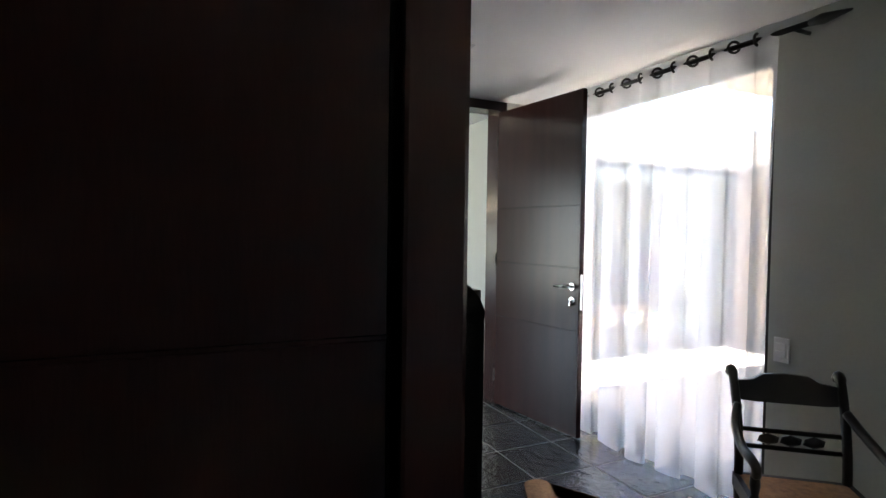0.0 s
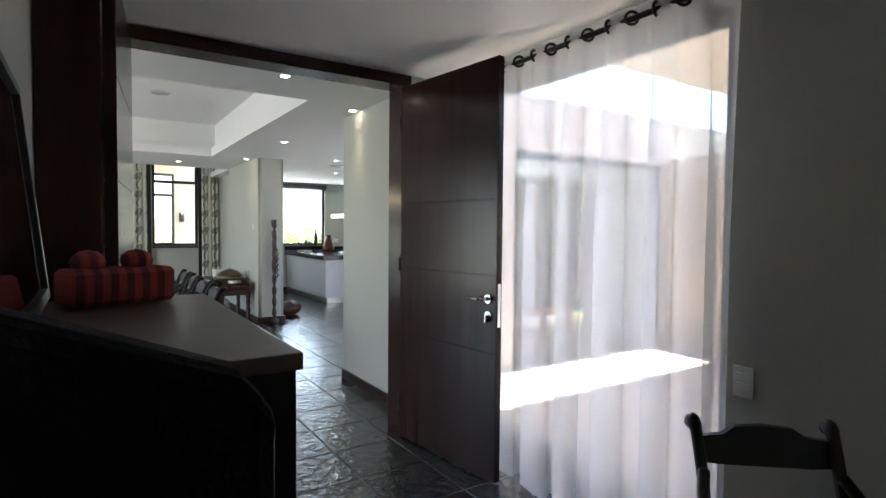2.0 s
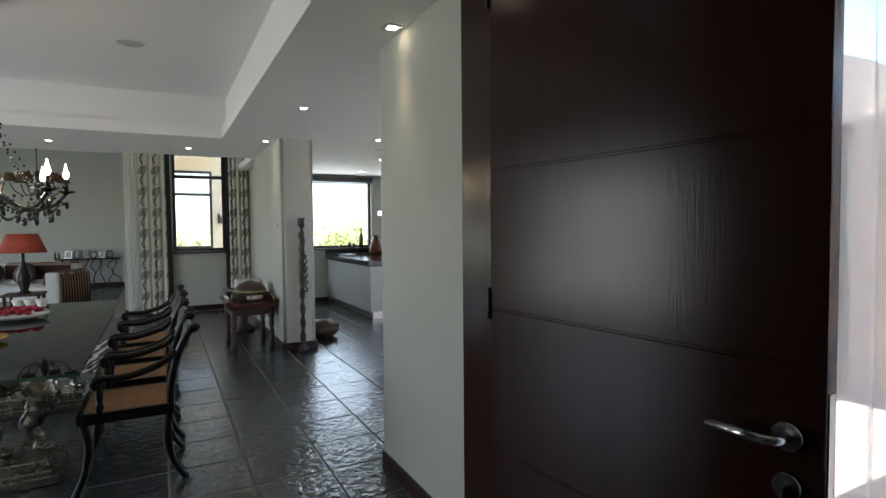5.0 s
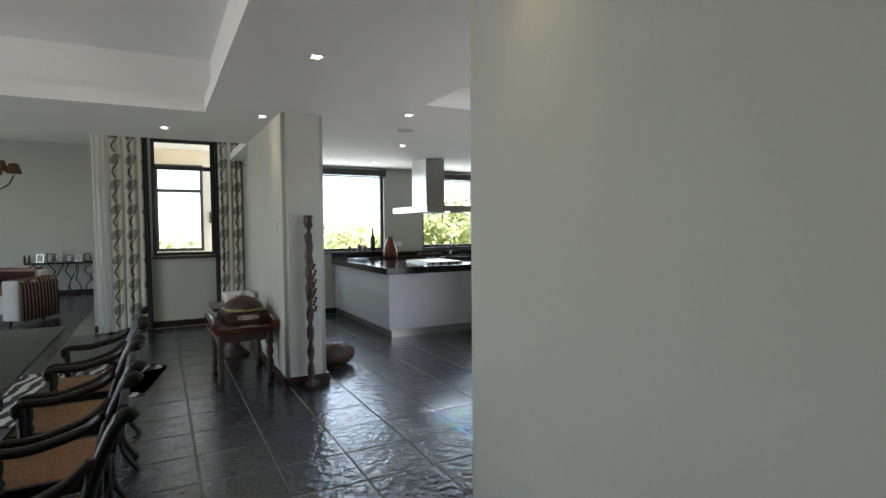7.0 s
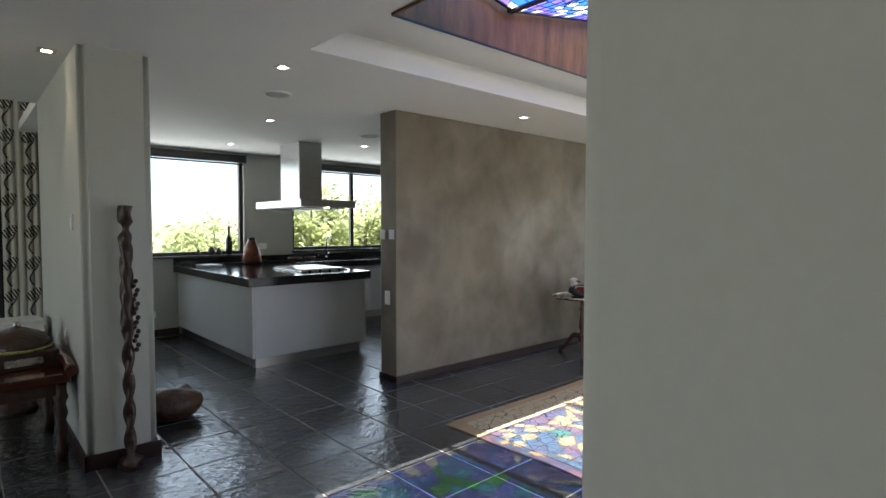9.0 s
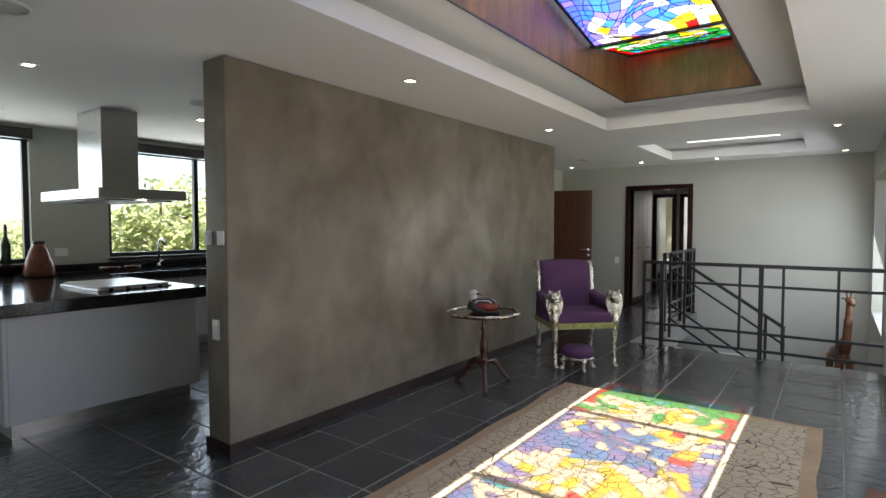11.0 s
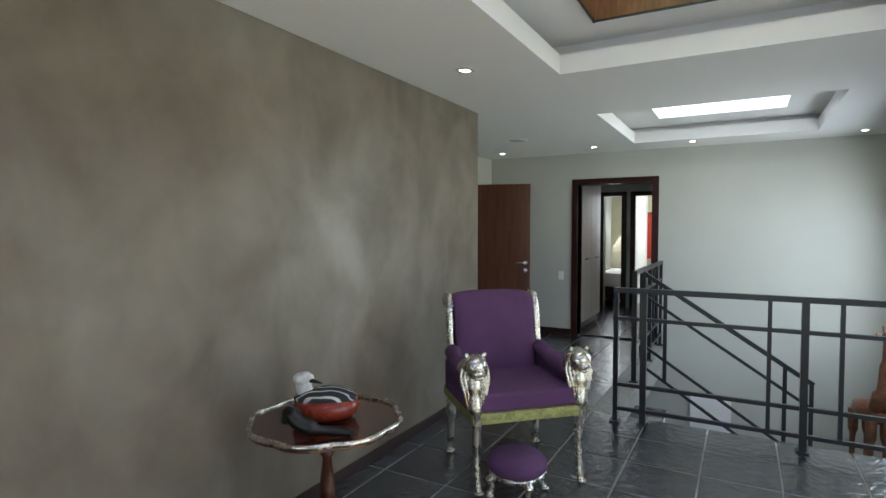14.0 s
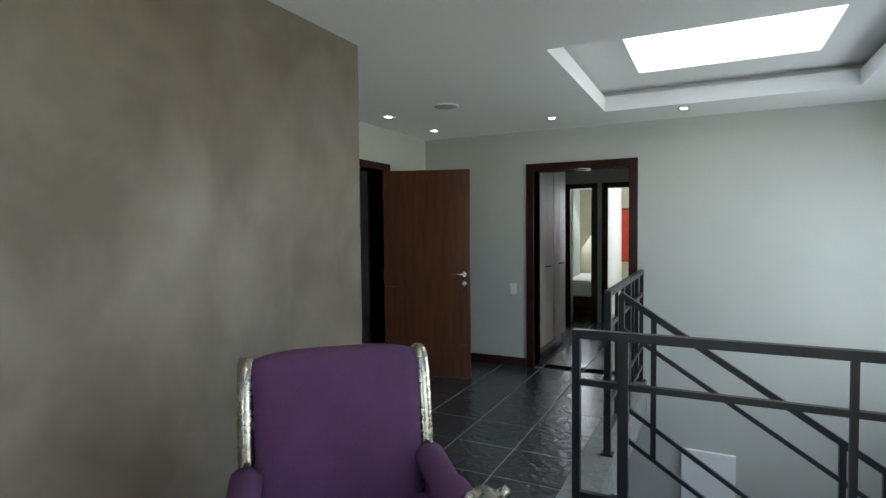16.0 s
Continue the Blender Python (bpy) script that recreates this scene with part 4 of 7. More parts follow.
bt = thing("bottle", "tall dark green glass bottle on the window sill", "bottle", at=(5.45, 13.40, 1.071, 0, 0, 0))
part("glass", lathe(bmesh.new(), [(0.04, 0), (0.045, 0.01), (0.045, 0.2), (0.03, 0.26), (0.016, 0.30), (0.015, 0.40)], 20), mat("bottle_green_glass", (0.02, 0.035, 0.015), 0.08, vary=0.1), bt)
part("cork", tube(bmesh.new(), [(0, 0, 0.398), (0, 0, 0.42)], 0.013, 12), mat("cork", (0.35, 0.22, 0.12), 0.9), bt)
for x, s, nm in ((5.20, 1.0, "jug"), (5.02, 0.7, "cup"), (5.30, 0.8, "small_pot")):
    t = thing(nm, "small dark pottery piece on the kitchen window sill", "pottery", at=(x, 13.40, 1.071, 0, 0, 0))
    part("body", lathe(bmesh.new(), [(0.03 * s, 0), (0.05 * s, 0.03 * s), (0.045 * s, 0.07 * s), (0.022 * s, 0.11 * s), (0.027 * s, 0.125 * s)], 18), mat(nm + "_glaze", (0.05, 0.045, 0.04), 0.35, vary=0.2), t)
    part("handle", tube(bmesh.new(), [(0.04 * s, 0, 0.09 * s), (0.075 * s, 0, 0.08 * s), (0.07 * s, 0, 0.04 * s), (0.045 * s, 0, 0.03 * s)], 0.006 * s, 7), bpy.data.materials[nm + "_glaze"], t)
tap = thing("kitchen_tap", "chrome swan-neck kitchen tap at the sink", "tap", at=(6.95, 13.24, 0.951, 0, 0, 0))
part("spout", tube(bmesh.new(), [(0, 0, 0), (0, 0, 0.30), (0, -0.04, 0.36), (0, -0.10, 0.375), (0, -0.16, 0.34), (0, -0.17, 0.28)], 0.012, 10), CHROME, tap)
part("lever", tube(bmesh.new(), [(0.0, 0, 0.06), (0.06, 0, 0.10)], 0.007, 8), CHROME, tap)
part("base", tube(bmesh.new(), [(0, 0, 0), (0, 0, 0.05)], 0.022, 14), CHROME, tap)
for x, r in ((6.3, 0.11), (6.55, 0.09)):
    b = thing("serving_dish", "reddish wooden dish on the worktop", "dish", "worktop dishes", (x, 13.05, 0.951, 0, 0, 0))
    part("bowl", lathe(bmesh.new(), [(r * 0.5, 0), (r * 0.9, 0.025), (r, 0.06), (r * 0.94, 0.06), (r * 0.8, 0.03), (r * 0.3, 0.015)], 22), DOORWOOD, b)
    part("foot", lathe(bmesh.new(), [(r * 0.5, -0.0), (r * 0.52, 0.006), (r * 0.4, 0.007)], 18), DARKWOOD, b)
cl = thing("book", "slim pale book lying on the worktop", "book", at=(5.0, 12.9, 0.951, 0, 0, 12))
part("pages", box(-0.1, -0.14, 0.003, 0.1, 0.14, 0.018), LINEN, cl)
part("cover", boxes((-0.104, -0.144, 0, 0.104, 0.144, 0.003), (-0.104, -0.144, 0.018, 0.104, 0.144, 0.021), (-0.107, -0.144, 0, -0.104, 0.144, 0.021)), STEEL, cl)

# ---- wall plates and ceiling fittings ----


def plate(label, x, y, z, face, w=0.075, h=0.12, rockers=1):
    """A white switch plate; face is the way it looks: '-x', '-y'."""
    rot = {"-y": 0, "-x": -90, "+x": 90}[face]
    s = thing("wall_switch", label, "switch", "switch plates", (x, y, z, 0, 0, rot))
    part("plate", box(-w / 2, -0.009, -h / 2, w / 2, 0, h / 2, bevel=0.003), WHITE, s)
    for k in range(rockers):
        part("rocker", box(-w * 0.32, -0.014, -h * 0.32 + k * h * 0.34, w * 0.32, -0.009, -h * 0.32 + (k + 1) * h * 0.64 / rockers - 0.003, bevel=0.002, seg=1), WHITE, s)


plate("white double light switch on the hall wall", 3.119, 1.944, 0.868, "-x", 0.08, 0.125, 2)
plate("white light switch on the stair wall", 13.549, 9.665, 0.85, "-x", 0.075, 0.12, 2)
plate("white light switch on the grey wall's end", 5.539, 9.70, 1.40, "-x", 0.075, 0.09)
plate("white light switch on the grey wall's corner", 5.539, 9.56, 1.40, "-x", 0.075, 0.09)
plate("white socket plate low on the grey wall's end", 5.539, 9.63, 0.80, "-x", 0.075, 0.13, 2)
plate("white switch plate on the pillar wall", 3.059, 9.58, 1.50, "-x", 0.05, 0.1)
plate("white socket plate on the pillar wall", 3.059, 9.95, 0.72, "-x", 0.07, 0.11)
plate("white socket plate low on the kitchen wall", 4.4, 13.399, 0.30, "-y", 0.13, 0.09)
plate("white socket plate above the worktop", 5.95, 13.399, 1.18, "-y", 0.13, 0.09)
plate("white switch plate on the dining wall", 3.2, 13.399, 0.62, "-y", 0.07, 0.11)
BULB = glow("halogen_glow", (1.0, 0.86, 0.62), 6.5)
for x, y in ((2.07, 4.64), (2.918, 5.405), (2.946, 7.58), (2.95, 9.59), (2.13, 10.61), (0.62, 10.6), (4.18, 8.95), (6.70, 8.95), (9.20, 9.01), (12.17, 10.39), (13.01, 10.35), (12.96, 9.08), (13.10, 7.95), (13.15, 6.31), (1.85, 3.08), (4.9, 10.75), (6.6, 11.6), (5.2, 12.6), (7.6, 11.7), (10.7, 6.4), (3.7, 11.6)):
    d = thing("downlight", "small square recessed downlight glowing in the ceiling", "downlight", "ceiling downlights", (x, y, H, 0, 0, 0))
    part("trim", boxes((-0.048, -0.048, -0.006, 0.048, -0.03, 0), (-0.048, 0.03, -0.006, 0.048, 0.048, 0), (-0.048, -0.03, -0.006, -0.03, 0.03, 0), (0.03, -0.03, -0.006, 0.048, 0.03, 0)), STEEL, d)
    part("bulb", lathe(bmesh.new(), [(0.026, -0.001), (0.026, -0.004), (0.014, -0.006)], 16), BULB, d)
for x, y, z in ((4.48, 9.68, H), (12.03, 9.74, H), (1.6, 7.9, 3.03), (6.2, 10.9, H)):
    s = thing("ceiling_speaker", "round white ceiling speaker grille", "speaker", "ceiling speakers", (x, y, z, 0, 0, 0))
    part("bezel", lathe(bmesh.new(), [(0.115, 0), (0.115, -0.008), (0.10, -0.010), (0.098, -0.004), (0.05, -0.004)], 32), WHITE, s)
    part("grille", lathe(bmesh.new(), [(0.097, -0.004), (0.097, -0.007), (0.05, -0.008)], 32), mat("speaker_mesh", (0.5, 0.5, 0.49), 0.8) if z == H and x < 5 else bpy.data.materials["speaker_mesh"], s)


def spot(name, x, y, watts, blend=0.7, cone=62):
    lamp = new(name, bpy.data.lights.new(name, "SPOT"))
    lamp.data.energy, lamp.data.color, lamp.data.spot_size, lamp.data.spot_blend, lamp.data.shadow_soft_size = watts, (1.0, 0.78, 0.5), radians(cone), blend, 0.02
    lamp.matrix_world = pose(x, y, H - 0.012)


spot("downlight_beam", 2.89, 5.405, 1.7, 0.95, 56)
spot("downlight_beam", 2.95, 9.59, 2)
spot("downlight_beam", 6.70, 8.95, 1.5)
spot("downlight_beam", 9.20, 9.01, 1.5)

# ---- rug ----


def cracked(name):
    m = bpy.data.materials.new(name)
    m.use_nodes = True
    nt = m.node_tree
    n, link = nt.nodes, nt.links.new
    b = n["Principled BSDF"]
    b.inputs["Roughness"].default_value = 0.9
    tc, sz, v, r = n.new("ShaderNodeTexCoord"), n.new("ShaderNodeTexNoise"), n.new("ShaderNodeTexVoronoi"), n.new("ShaderNodeValToRGB")
    link(tc.outputs["Object"], sz.inputs[0])
    sz.inputs["Scale"].default_value = 1.6
    mp = n.new("ShaderNodeVectorMath")
    mp.operation = "MULTIPLY_ADD"
    link(sz.outputs["Color"], mp.inputs[0])
    mp.inputs[1].default_value = (0.16, 0.16, 0)
    link(tc.outputs["Object"], mp.inputs[2])
    v.feature = "DISTANCE_TO_EDGE"
    v.inputs["Scale"].default_value = 13.5
    link(mp.outputs[0], v.inputs["Vector"])
    link(v.outputs["Distance"], r.inputs[0])
    r.color_ramp.elements[0].position, r.color_ramp.elements[1].position = 0.012, 0.04
    r.color_ramp.elements[0].color, r.color_ramp.elements[1].color = (0.07, 0.045, 0.03, 1), (0.46, 0.38, 0.26, 1)
    fad, mx = n.new("ShaderNodeTexNoise"), n.new("ShaderNodeMix")
    fad.inputs["Scale"].default_value = 1.1
    link(tc.outputs["Object"], fad.inputs[0])
    mx.data_type = "RGBA"
    mr = n.new("ShaderNodeMapRange")
    mr.inputs[1].default_value, mr.inputs[2].default_value = 0.5, 0.68
    link(fad.outputs[0], mr.inputs[0])
    link(mr.outputs[0], mx.inputs["Factor"])
    link(r.outputs[0], mx.inputs["A"])
    mx.inputs["B"].default_value = (0.43, 0.345, 0.22, 1)
    link(mx.outputs["Result"], b.inputs["Base Color"])
    return m


CRACK = cracked("crackled_hide_print")
HIDE = mat("tan_hide", (0.36, 0.25, 0.15), 0.9, vary=0.12, scale=5, bump=0.3)
rug = thing("rug", "tan hide rug with a dark crackle pattern and plain border", "rug", at=(0, 0, 0.001, 0, 0, 0))


def wavy_sheet(x0, y0, x1, y1, z0, z1, amp, seed, n=26):
    bm = bmesh.new()
    edge = []
    for side in range(4):
        for i in range(n):
            f = i / n
            w = amp * noise.noise(Vector((f * 5, side * 9.1, seed)))
            edge.append(((x0 + (x1 - x0) * f, y0 + w), (x1 + w, y0 + (y1 - y0) * f), (x1 - (x1 - x0) * f, y1 + w), (x0 + w, y1 - (y1 - y0) * f))[side])
    lo, hi = [bm.verts.new((*p, z0)) for p in edge], [bm.verts.new((*p, z1)) for p in edge]
    bm.faces.new(hi)
    for k in range(len(edge)):
        bm.faces.new((lo[k], lo[(k + 1) % len(edge)], hi[(k + 1) % len(edge)], hi[k]))
    return bm


part("border", wavy_sheet(5.18, 6.42, 8.33, 8.40, 0, 0.008, 0.035, 2), HIDE, rug, "plain tan hide border")
for i in range(3):
    for j in range(2):
        ax, ay = 5.27 + 1.0 * i, 6.51 + 0.905 * j
        part("panel", box(ax + 0.003, ay + 0.003, 0.0085, ax + 0.997, ay + 0.902, 0.012, bevel=0.002, seg=1), CRACK, rug)

# ---- furniture materials ----
EBONY = mat("black_ebonised_wood", (0.009, 0.007, 0.006), 0.34, vary=0.2, scale=8, spec=0.4)
CANE = mat("woven_cane", (0.34, 0.17, 0.07), 0.7, vary=0.22, scale=40, fine=220, bump=0.6, bump_scale=160)
SILVER = mat("silver_leaf", (0.62, 0.58, 0.50), 0.27, 1.0, vary=0.13, scale=14, fine=70, bump=0.2, bump_scale=45)
BRASS = mat("embossed_gilt_trim", (0.30, 0.30, 0.11), 0.5, 0.35, vary=0.25, scale=30, bump=0.5, bump_scale=60)
PURPLE = mat("purple_wool_felt", (0.098, 0.040, 0.108), 0.95, vary=0.13, scale=5, fine=160, bump=0.25, bump_scale=220)
OLDSILVER = mat("aged_silver_leaf", (0.40, 0.37, 0.31), 0.26, 1.0, vary=0.10, scale=9, fine=40, bump=0.06, bump_scale=30)
CARVED = mat("carved_dark_timber", (0.036, 0.016, 0.010), 0.4, vary=0.35, scale=20, bump=0.6, bump_scale=40)
MAHOGANY = mat("polished_mahogany", (0.065, 0.018, 0.010), 0.18, vary=0.25, scale=4, stretch=(1, 8, 1), coat=0.4)
GLASSTOP = tint("thick_table_glass", (0.62, 0.76, 0.70), 0.13)
gt_nodes = GLASSTOP.node_tree.nodes
sheen = gt_nodes.new("ShaderNodeFresnel")
sheen.inputs[0].default_value = 1.6
GLASSTOP.node_tree.links.new(sheen.outputs[0], gt_nodes["Mix Shader"].inputs[0])
GLASSEDGE = mat("green_glass_edge", (0.05, 0.13, 0.10), 0.08)
BLACKGLASS = mat("black_crystal", (0.008, 0.007, 0.008), 0.05, vary=0.1, spec=1.0)
FLAME = glow("candle_bulb_glow", (1.0, 0.78, 0.45), 8)
CREAMCLOTH = mat("cream_upholstery", (0.60, 0.58, 0.55), 0.9, vary=0.06, scale=6, bump=0.2)
REDSHADE = mat("coral_red_lampshade", (0.48, 0.085, 0.05), 0.8, vary=0.06, scale=20)


def striped(name, a, b, freq, axis=0, wobble=0.0, thin=0.0):
    m = bpy.data.materials.new(name)
    m.use_nodes = True
    nt = m.node_tree
    n, link = nt.nodes, nt.links.new
    p = n["Principled BSDF"]
    p.inputs["Roughness"].default_value = 0.9
    tc, sp, no, ad, sn, gt, mx = n.new("ShaderNodeTexCoord"), n.new("ShaderNodeSeparateXYZ"), n.new("ShaderNodeTexNoise"), n.new("ShaderNodeMath"), n.new("ShaderNodeMath"), n.new("ShaderNodeMapRange"), n.new("ShaderNodeMix")
    no.inputs["Scale"].default_value = 3.5
    link(tc.outputs["Object"], sp.inputs[0]), link(tc.outputs["Object"], no.inputs[0])
    ad.operation, sn.operation = "MULTIPLY_ADD", "SINE"
    link(no.outputs[0], ad.inputs[0])
    ad.inputs[1].default_value = wobble
    mu = n.new("ShaderNodeMath")
    mu.operation = "MULTIPLY"
    mu.inputs[1].default_value = freq
    link(sp.outputs[axis], mu.inputs[0])
    link(mu.outputs[0], ad.inputs[2])
    link(ad.outputs[0], sn.inputs[0])
    link(sn.outputs[0], gt.inputs[0])
    gt.inputs[1].default_value, gt.inputs[2].default_value = thin - 0.15, thin + 0.15
    mx.data_type = "RGBA"
    link(gt.outputs[0], mx.inputs["Factor"])
    mx.inputs["A"].default_value, mx.inputs["B"].default_value = (*a, 1), (*b, 1)
    link(mx.outputs["Result"], p.inputs["Base Color"])
    return m


THROW = striped("striped_wool_throw", (0.35, 0.22, 0.14), (0.06, 0.03, 0.025), 95)
ZEBRA = striped("zebra_hide", (0.60, 0.56, 0.50), (0.03, 0.025, 0.02), 55, 1, 9.0)
REDSTRIPE = striped("red_striped_cloth", (0.30, 0.04, 0.035), (0.10, 0.02, 0.02), 160)


def arc(pts, n=8):
    """A smooth curve through points."""
    pts = [Vector(p) for p in pts]
    out = []
    ext = [2 * pts[0] - pts[1], *pts, 2 * pts[-1] - pts[-2]]
    for a, b, c, d in zip(ext, ext[1:], ext[2:], ext[3:]):
        for k in range(n):
            t = k / n
            out.append(0.5 * (2 * b + (c - a) * t + (2 * a - 5 * b + 4 * c - d) * t * t + (3 * b - a - 3 * c + d) * t ** 3))
    out.append(pts[-1])
    return out


def armchair(label, group, m, seat_mat=CANE):
    """A black sabre-legged open armchair; it faces local -y."""
    c = thing("armchair", label, "chair", group)
    c.matrix_basis = m
    part("seat", box(-0.235, -0.225, 0.435, 0.235, 0.205, 0.462, bevel=0.008), seat_mat, c, "woven cane seat")
    part("seat_frame", boxes((-0.26, -0.25, 0.40, 0.26, -0.222, 0.462), (-0.26, 0.20, 0.40, 0.26, 0.228, 0.462), (-0.26, -0.222, 0.40, -0.234, 0.20, 0.462), (0.234, -0.222, 0.40, 0.26, 0.20, 0.462), bevel=0.004), EBONY, c)
    for s in (-1, 1):
        part("front_leg", tube(bmesh.new(), arc([(s * 0.24, -0.225, 0.43), (s * 0.24, -0.20, 0.28), (s * 0.24, -0.225, 0.12), (s * 0.24, -0.275, 0.0)], 6), [0.024] * 10 + [0.019] * 9, 8), EBONY, c)
        part("back_leg", tube(bmesh.new(), arc([(s * 0.235, 0.205, 0.43), (s * 0.235, 0.19, 0.28), (s * 0.235, 0.215, 0.12), (s * 0.235, 0.285, 0.0)], 6), [0.024] * 10 + [0.018] * 9, 8), EBONY, c)
        part("back_post", tube(bmesh.new(), arc([(s * 0.235, 0.21, 0.42), (s * 0.235, 0.215, 0.56), (s * 0.238, 0.25, 0.72), (s * 0.243, 0.31, 0.86), (s * 0.246, 0.345, 0.895), (s * 0.246, 0.365, 0.88)], 6), [0.022] * 20 + [0.026] * 11, 8), EBONY, c)
        arm = part("arm", tube(bmesh.new(), arc([(s * 0.238, 0.245, 0.76), (s * 0.27, 0.16, 0.70), (s * 0.285, 0.0, 0.655), (s * 0.285, -0.12, 0.655), (s * 0.275, -0.165, 0.635), (s * 0.27, -0.15, 0.60)], 7), 0.021, 8), EBONY, c)
        part("arm_post", lathe(bmesh.new(), [(0.016, 0.46), (0.022, 0.49), (0.026, 0.50), (0.015, 0.52), (0.022, 0.56), (0.019, 0.60), (0.017, 0.645)], 12, (s * 0.27, -0.14, 0)), EBONY, arm)
    crest = bmesh.new()
    prof = [(-0.24, 0.805), (-0.16, 0.80), (-0.16, 0.80), (0.16, 0.80), (0.24, 0.805), (0.24, 0.855), (0.15, 0.865), (0.105, 0.89), (0.0, 0.897), (-0.105, 0.89), (-0.15, 0.865), (-0.24, 0.855)]
    lo = [crest.verts.new((x, 0.268 + 0.35 * (z - 0.76), z - 0.03 * (z < 0.83))) for x, z in prof]
    hi = [crest.verts.new((x, 0.292 + 0.35 * (z - 0.76), z - 0.03 * (z < 0.83))) for x, z in prof]
    crest.faces.new(lo), crest.faces.new(hi[::-1])
    for k in range(len(prof)):
        crest.faces.new((lo[k], hi[k], hi[(k + 1) % len(prof)], lo[(k + 1) % len(prof)]))
    part("crest_rail", crest, EBONY, c)
    for z in (0.655, 0.585):
        part("back_rail", tube(bmesh.new(), [(-0.235, 0.22 + (z - 0.56) * 0.2, z), (0.235, 0.22 + (z - 0.56) * 0.2, z)], 0.011, 8), EBONY, c)
    for x in (-0.10, 0.0, 0.10):
        part("lozenge", blob(bmesh.new(), (x, 0.232, 0.62), (0.055, 0.012, 0.027), sub=1), EBONY, c)
    return c


hall_chair = armchair("black carved open armchair with a cane seat in the hall", "", pose(2.52, 1.435, 0, 0, 0, -40) @ Matrix.Diagonal((0.85, 0.95, 0.95, 1)))
for y, turn in ((6.42, -90), (7.10, -88), (7.78, -92), (8.46, -90)):
    armchair("black carved dining armchair with a cane seat at the glass table", "chairs round the table", pose(1.60, y, 0, 0, 0, turn))

# ---- hall things ----
ch = thing("hall_chest", "tall near black wooden chest against the hall wall", "chest", at=(0.74, 1.675, 0, 0, 0, 0))
BLACKOAK = mat("black_stained_oak", (0.006, 0.005, 0.005), 0.6, vary=0.2, scale=6, spec=0.15)
part("body", box(0.002, 0.01, 0.06, 0.455, 0.95, 1.235, bevel=0.004), BLACKOAK, ch)
part("top", box(0.0, 0.0, 1.235, 0.465, 0.96, 1.265, bevel=0.006), mat("worn_brown_top", (0.060, 0.036, 0.024), 0.42, vary=0.2, scale=4, stretch=(1, 6, 1)), ch, "polished worn wooden top")
part("plinth", box(0.01, 0.03, 0, 0.41, 0.93, 0.06), EBONY, ch)
for k in range(2):
    for i in range(3):
        dr = part("drawer", box(0.455, 0.04 + 0.455 * k, 0.09 + 0.38 * i, 0.465, 0.475 + 0.455 * k, 0.45 + 0.38 * i, bevel=0.004), BLACKOAK, ch)
        part("knob", blob(bmesh.new(), (0.472, 0.26 + 0.455 * k, 0.27 + 0.38 * i), (0.014, 0.014, 0.014), sub=1), FRAMEMETAL, dr)
mi = thing("leaning_mirror", "dark framed mirror leaning on the wall above the chest", "mirror", at=(0.79, 1.72, 1.266, 0, -6, 0))
part("glass", boxes((0.002, 0.03, 0.03, 0.006, 0.97, 0.57)), mat("mirror_silver", (0.85, 0.86, 0.86), 0.03, 1.0, vary=0.01, rough_vary=0.01), mi)
part("frame", boxes((-0.012, 0, 0, 0.016, 0.03, 0.6), (-0.012, 0.97, 0, 0.016, 1.0, 0.6), (-0.012, 0.03, 0, 0.016, 0.97, 0.03), (-0.012, 0.03, 0.57, 0.016, 0.97, 0.6), bevel=0.004), EBONY, mi)
cu = thing("striped_cushion", "small red striped cushion with round knobs on the chest", "cushion", at=(0.965, 2.50, 1.266, 0, 0, 20))
part("pad", box(-0.135, -0.06, 0, 0.135, 0.06, 0.10, bevel=0.035, seg=3), REDSTRIPE, cu)
for x in (-0.07, 0.05):
    part("knob", blob(bmesh.new(), (x, 0.0, 0.115), (0.042, 0.042, 0.032)), REDSTRIPE, cu)
lc = thing("leather_chair", "black leather high-backed chair beside the chest", "chair", at=(0.90, 1.36, 0, 0, 0, 0))
LEATHER = mat("black_leather", (0.006, 0.0055, 0.0055), 0.8, vary=0.15, bump=0.3, spec=0.1)
backrest = box(-0.20, 0.09, 0.42, 0.20, 0.19, 1.42, bevel=0.045, seg=4)
for v in backrest.verts:
    if v.co.z > 1.0:
        v.co.z -= 0.75 * max(0.0, v.co.x - 0.02) + 0.5 * max(0.0, v.co.x - 0.12)
part("backrest", backrest, LEATHER, lc)
part("seat", box(-0.155, -0.18, 0.36, 0.145, 0.06, 0.46, bevel=0.03, seg=3), LEATHER, lc)
for x in (-0.13, 0.12):
    for y in (-0.15, 0.15):
        part("leg", tube(bmesh.new(), [(x, y, 0.38), (x, y, 0)], [0.02, 0.014], 8), EBONY, lc)


def hide(bm, pts, z=0.004, n=6, wob=0.012):
    """A flat animal hide with a wavering edge."""
    edge = arc([(x, y, 0) for x, y in pts] + [(*pts[0], 0)], n)[:-1]
    edge = [p + Vector((noise.noise(p * 9), noise.noise(p * 9 + Vector((5, 5, 5))), 0)) * wob for p in edge]
    top = [bm.verts.new((p.x, p.y, z + 0.002)) for p in edge]
    bot = [bm.verts.new((p.x, p.y, 0)) for p in edge]
    bm.faces.new(top)
    for k in range(len(edge)):
        bm.faces.new((bot[k], bot[(k + 1) % len(edge)], top[(k + 1) % len(edge)], top[k]))
    bmesh.ops.triangulate(bm, faces=[f for f in bm.faces if len(f.verts) > 4])
    return bm


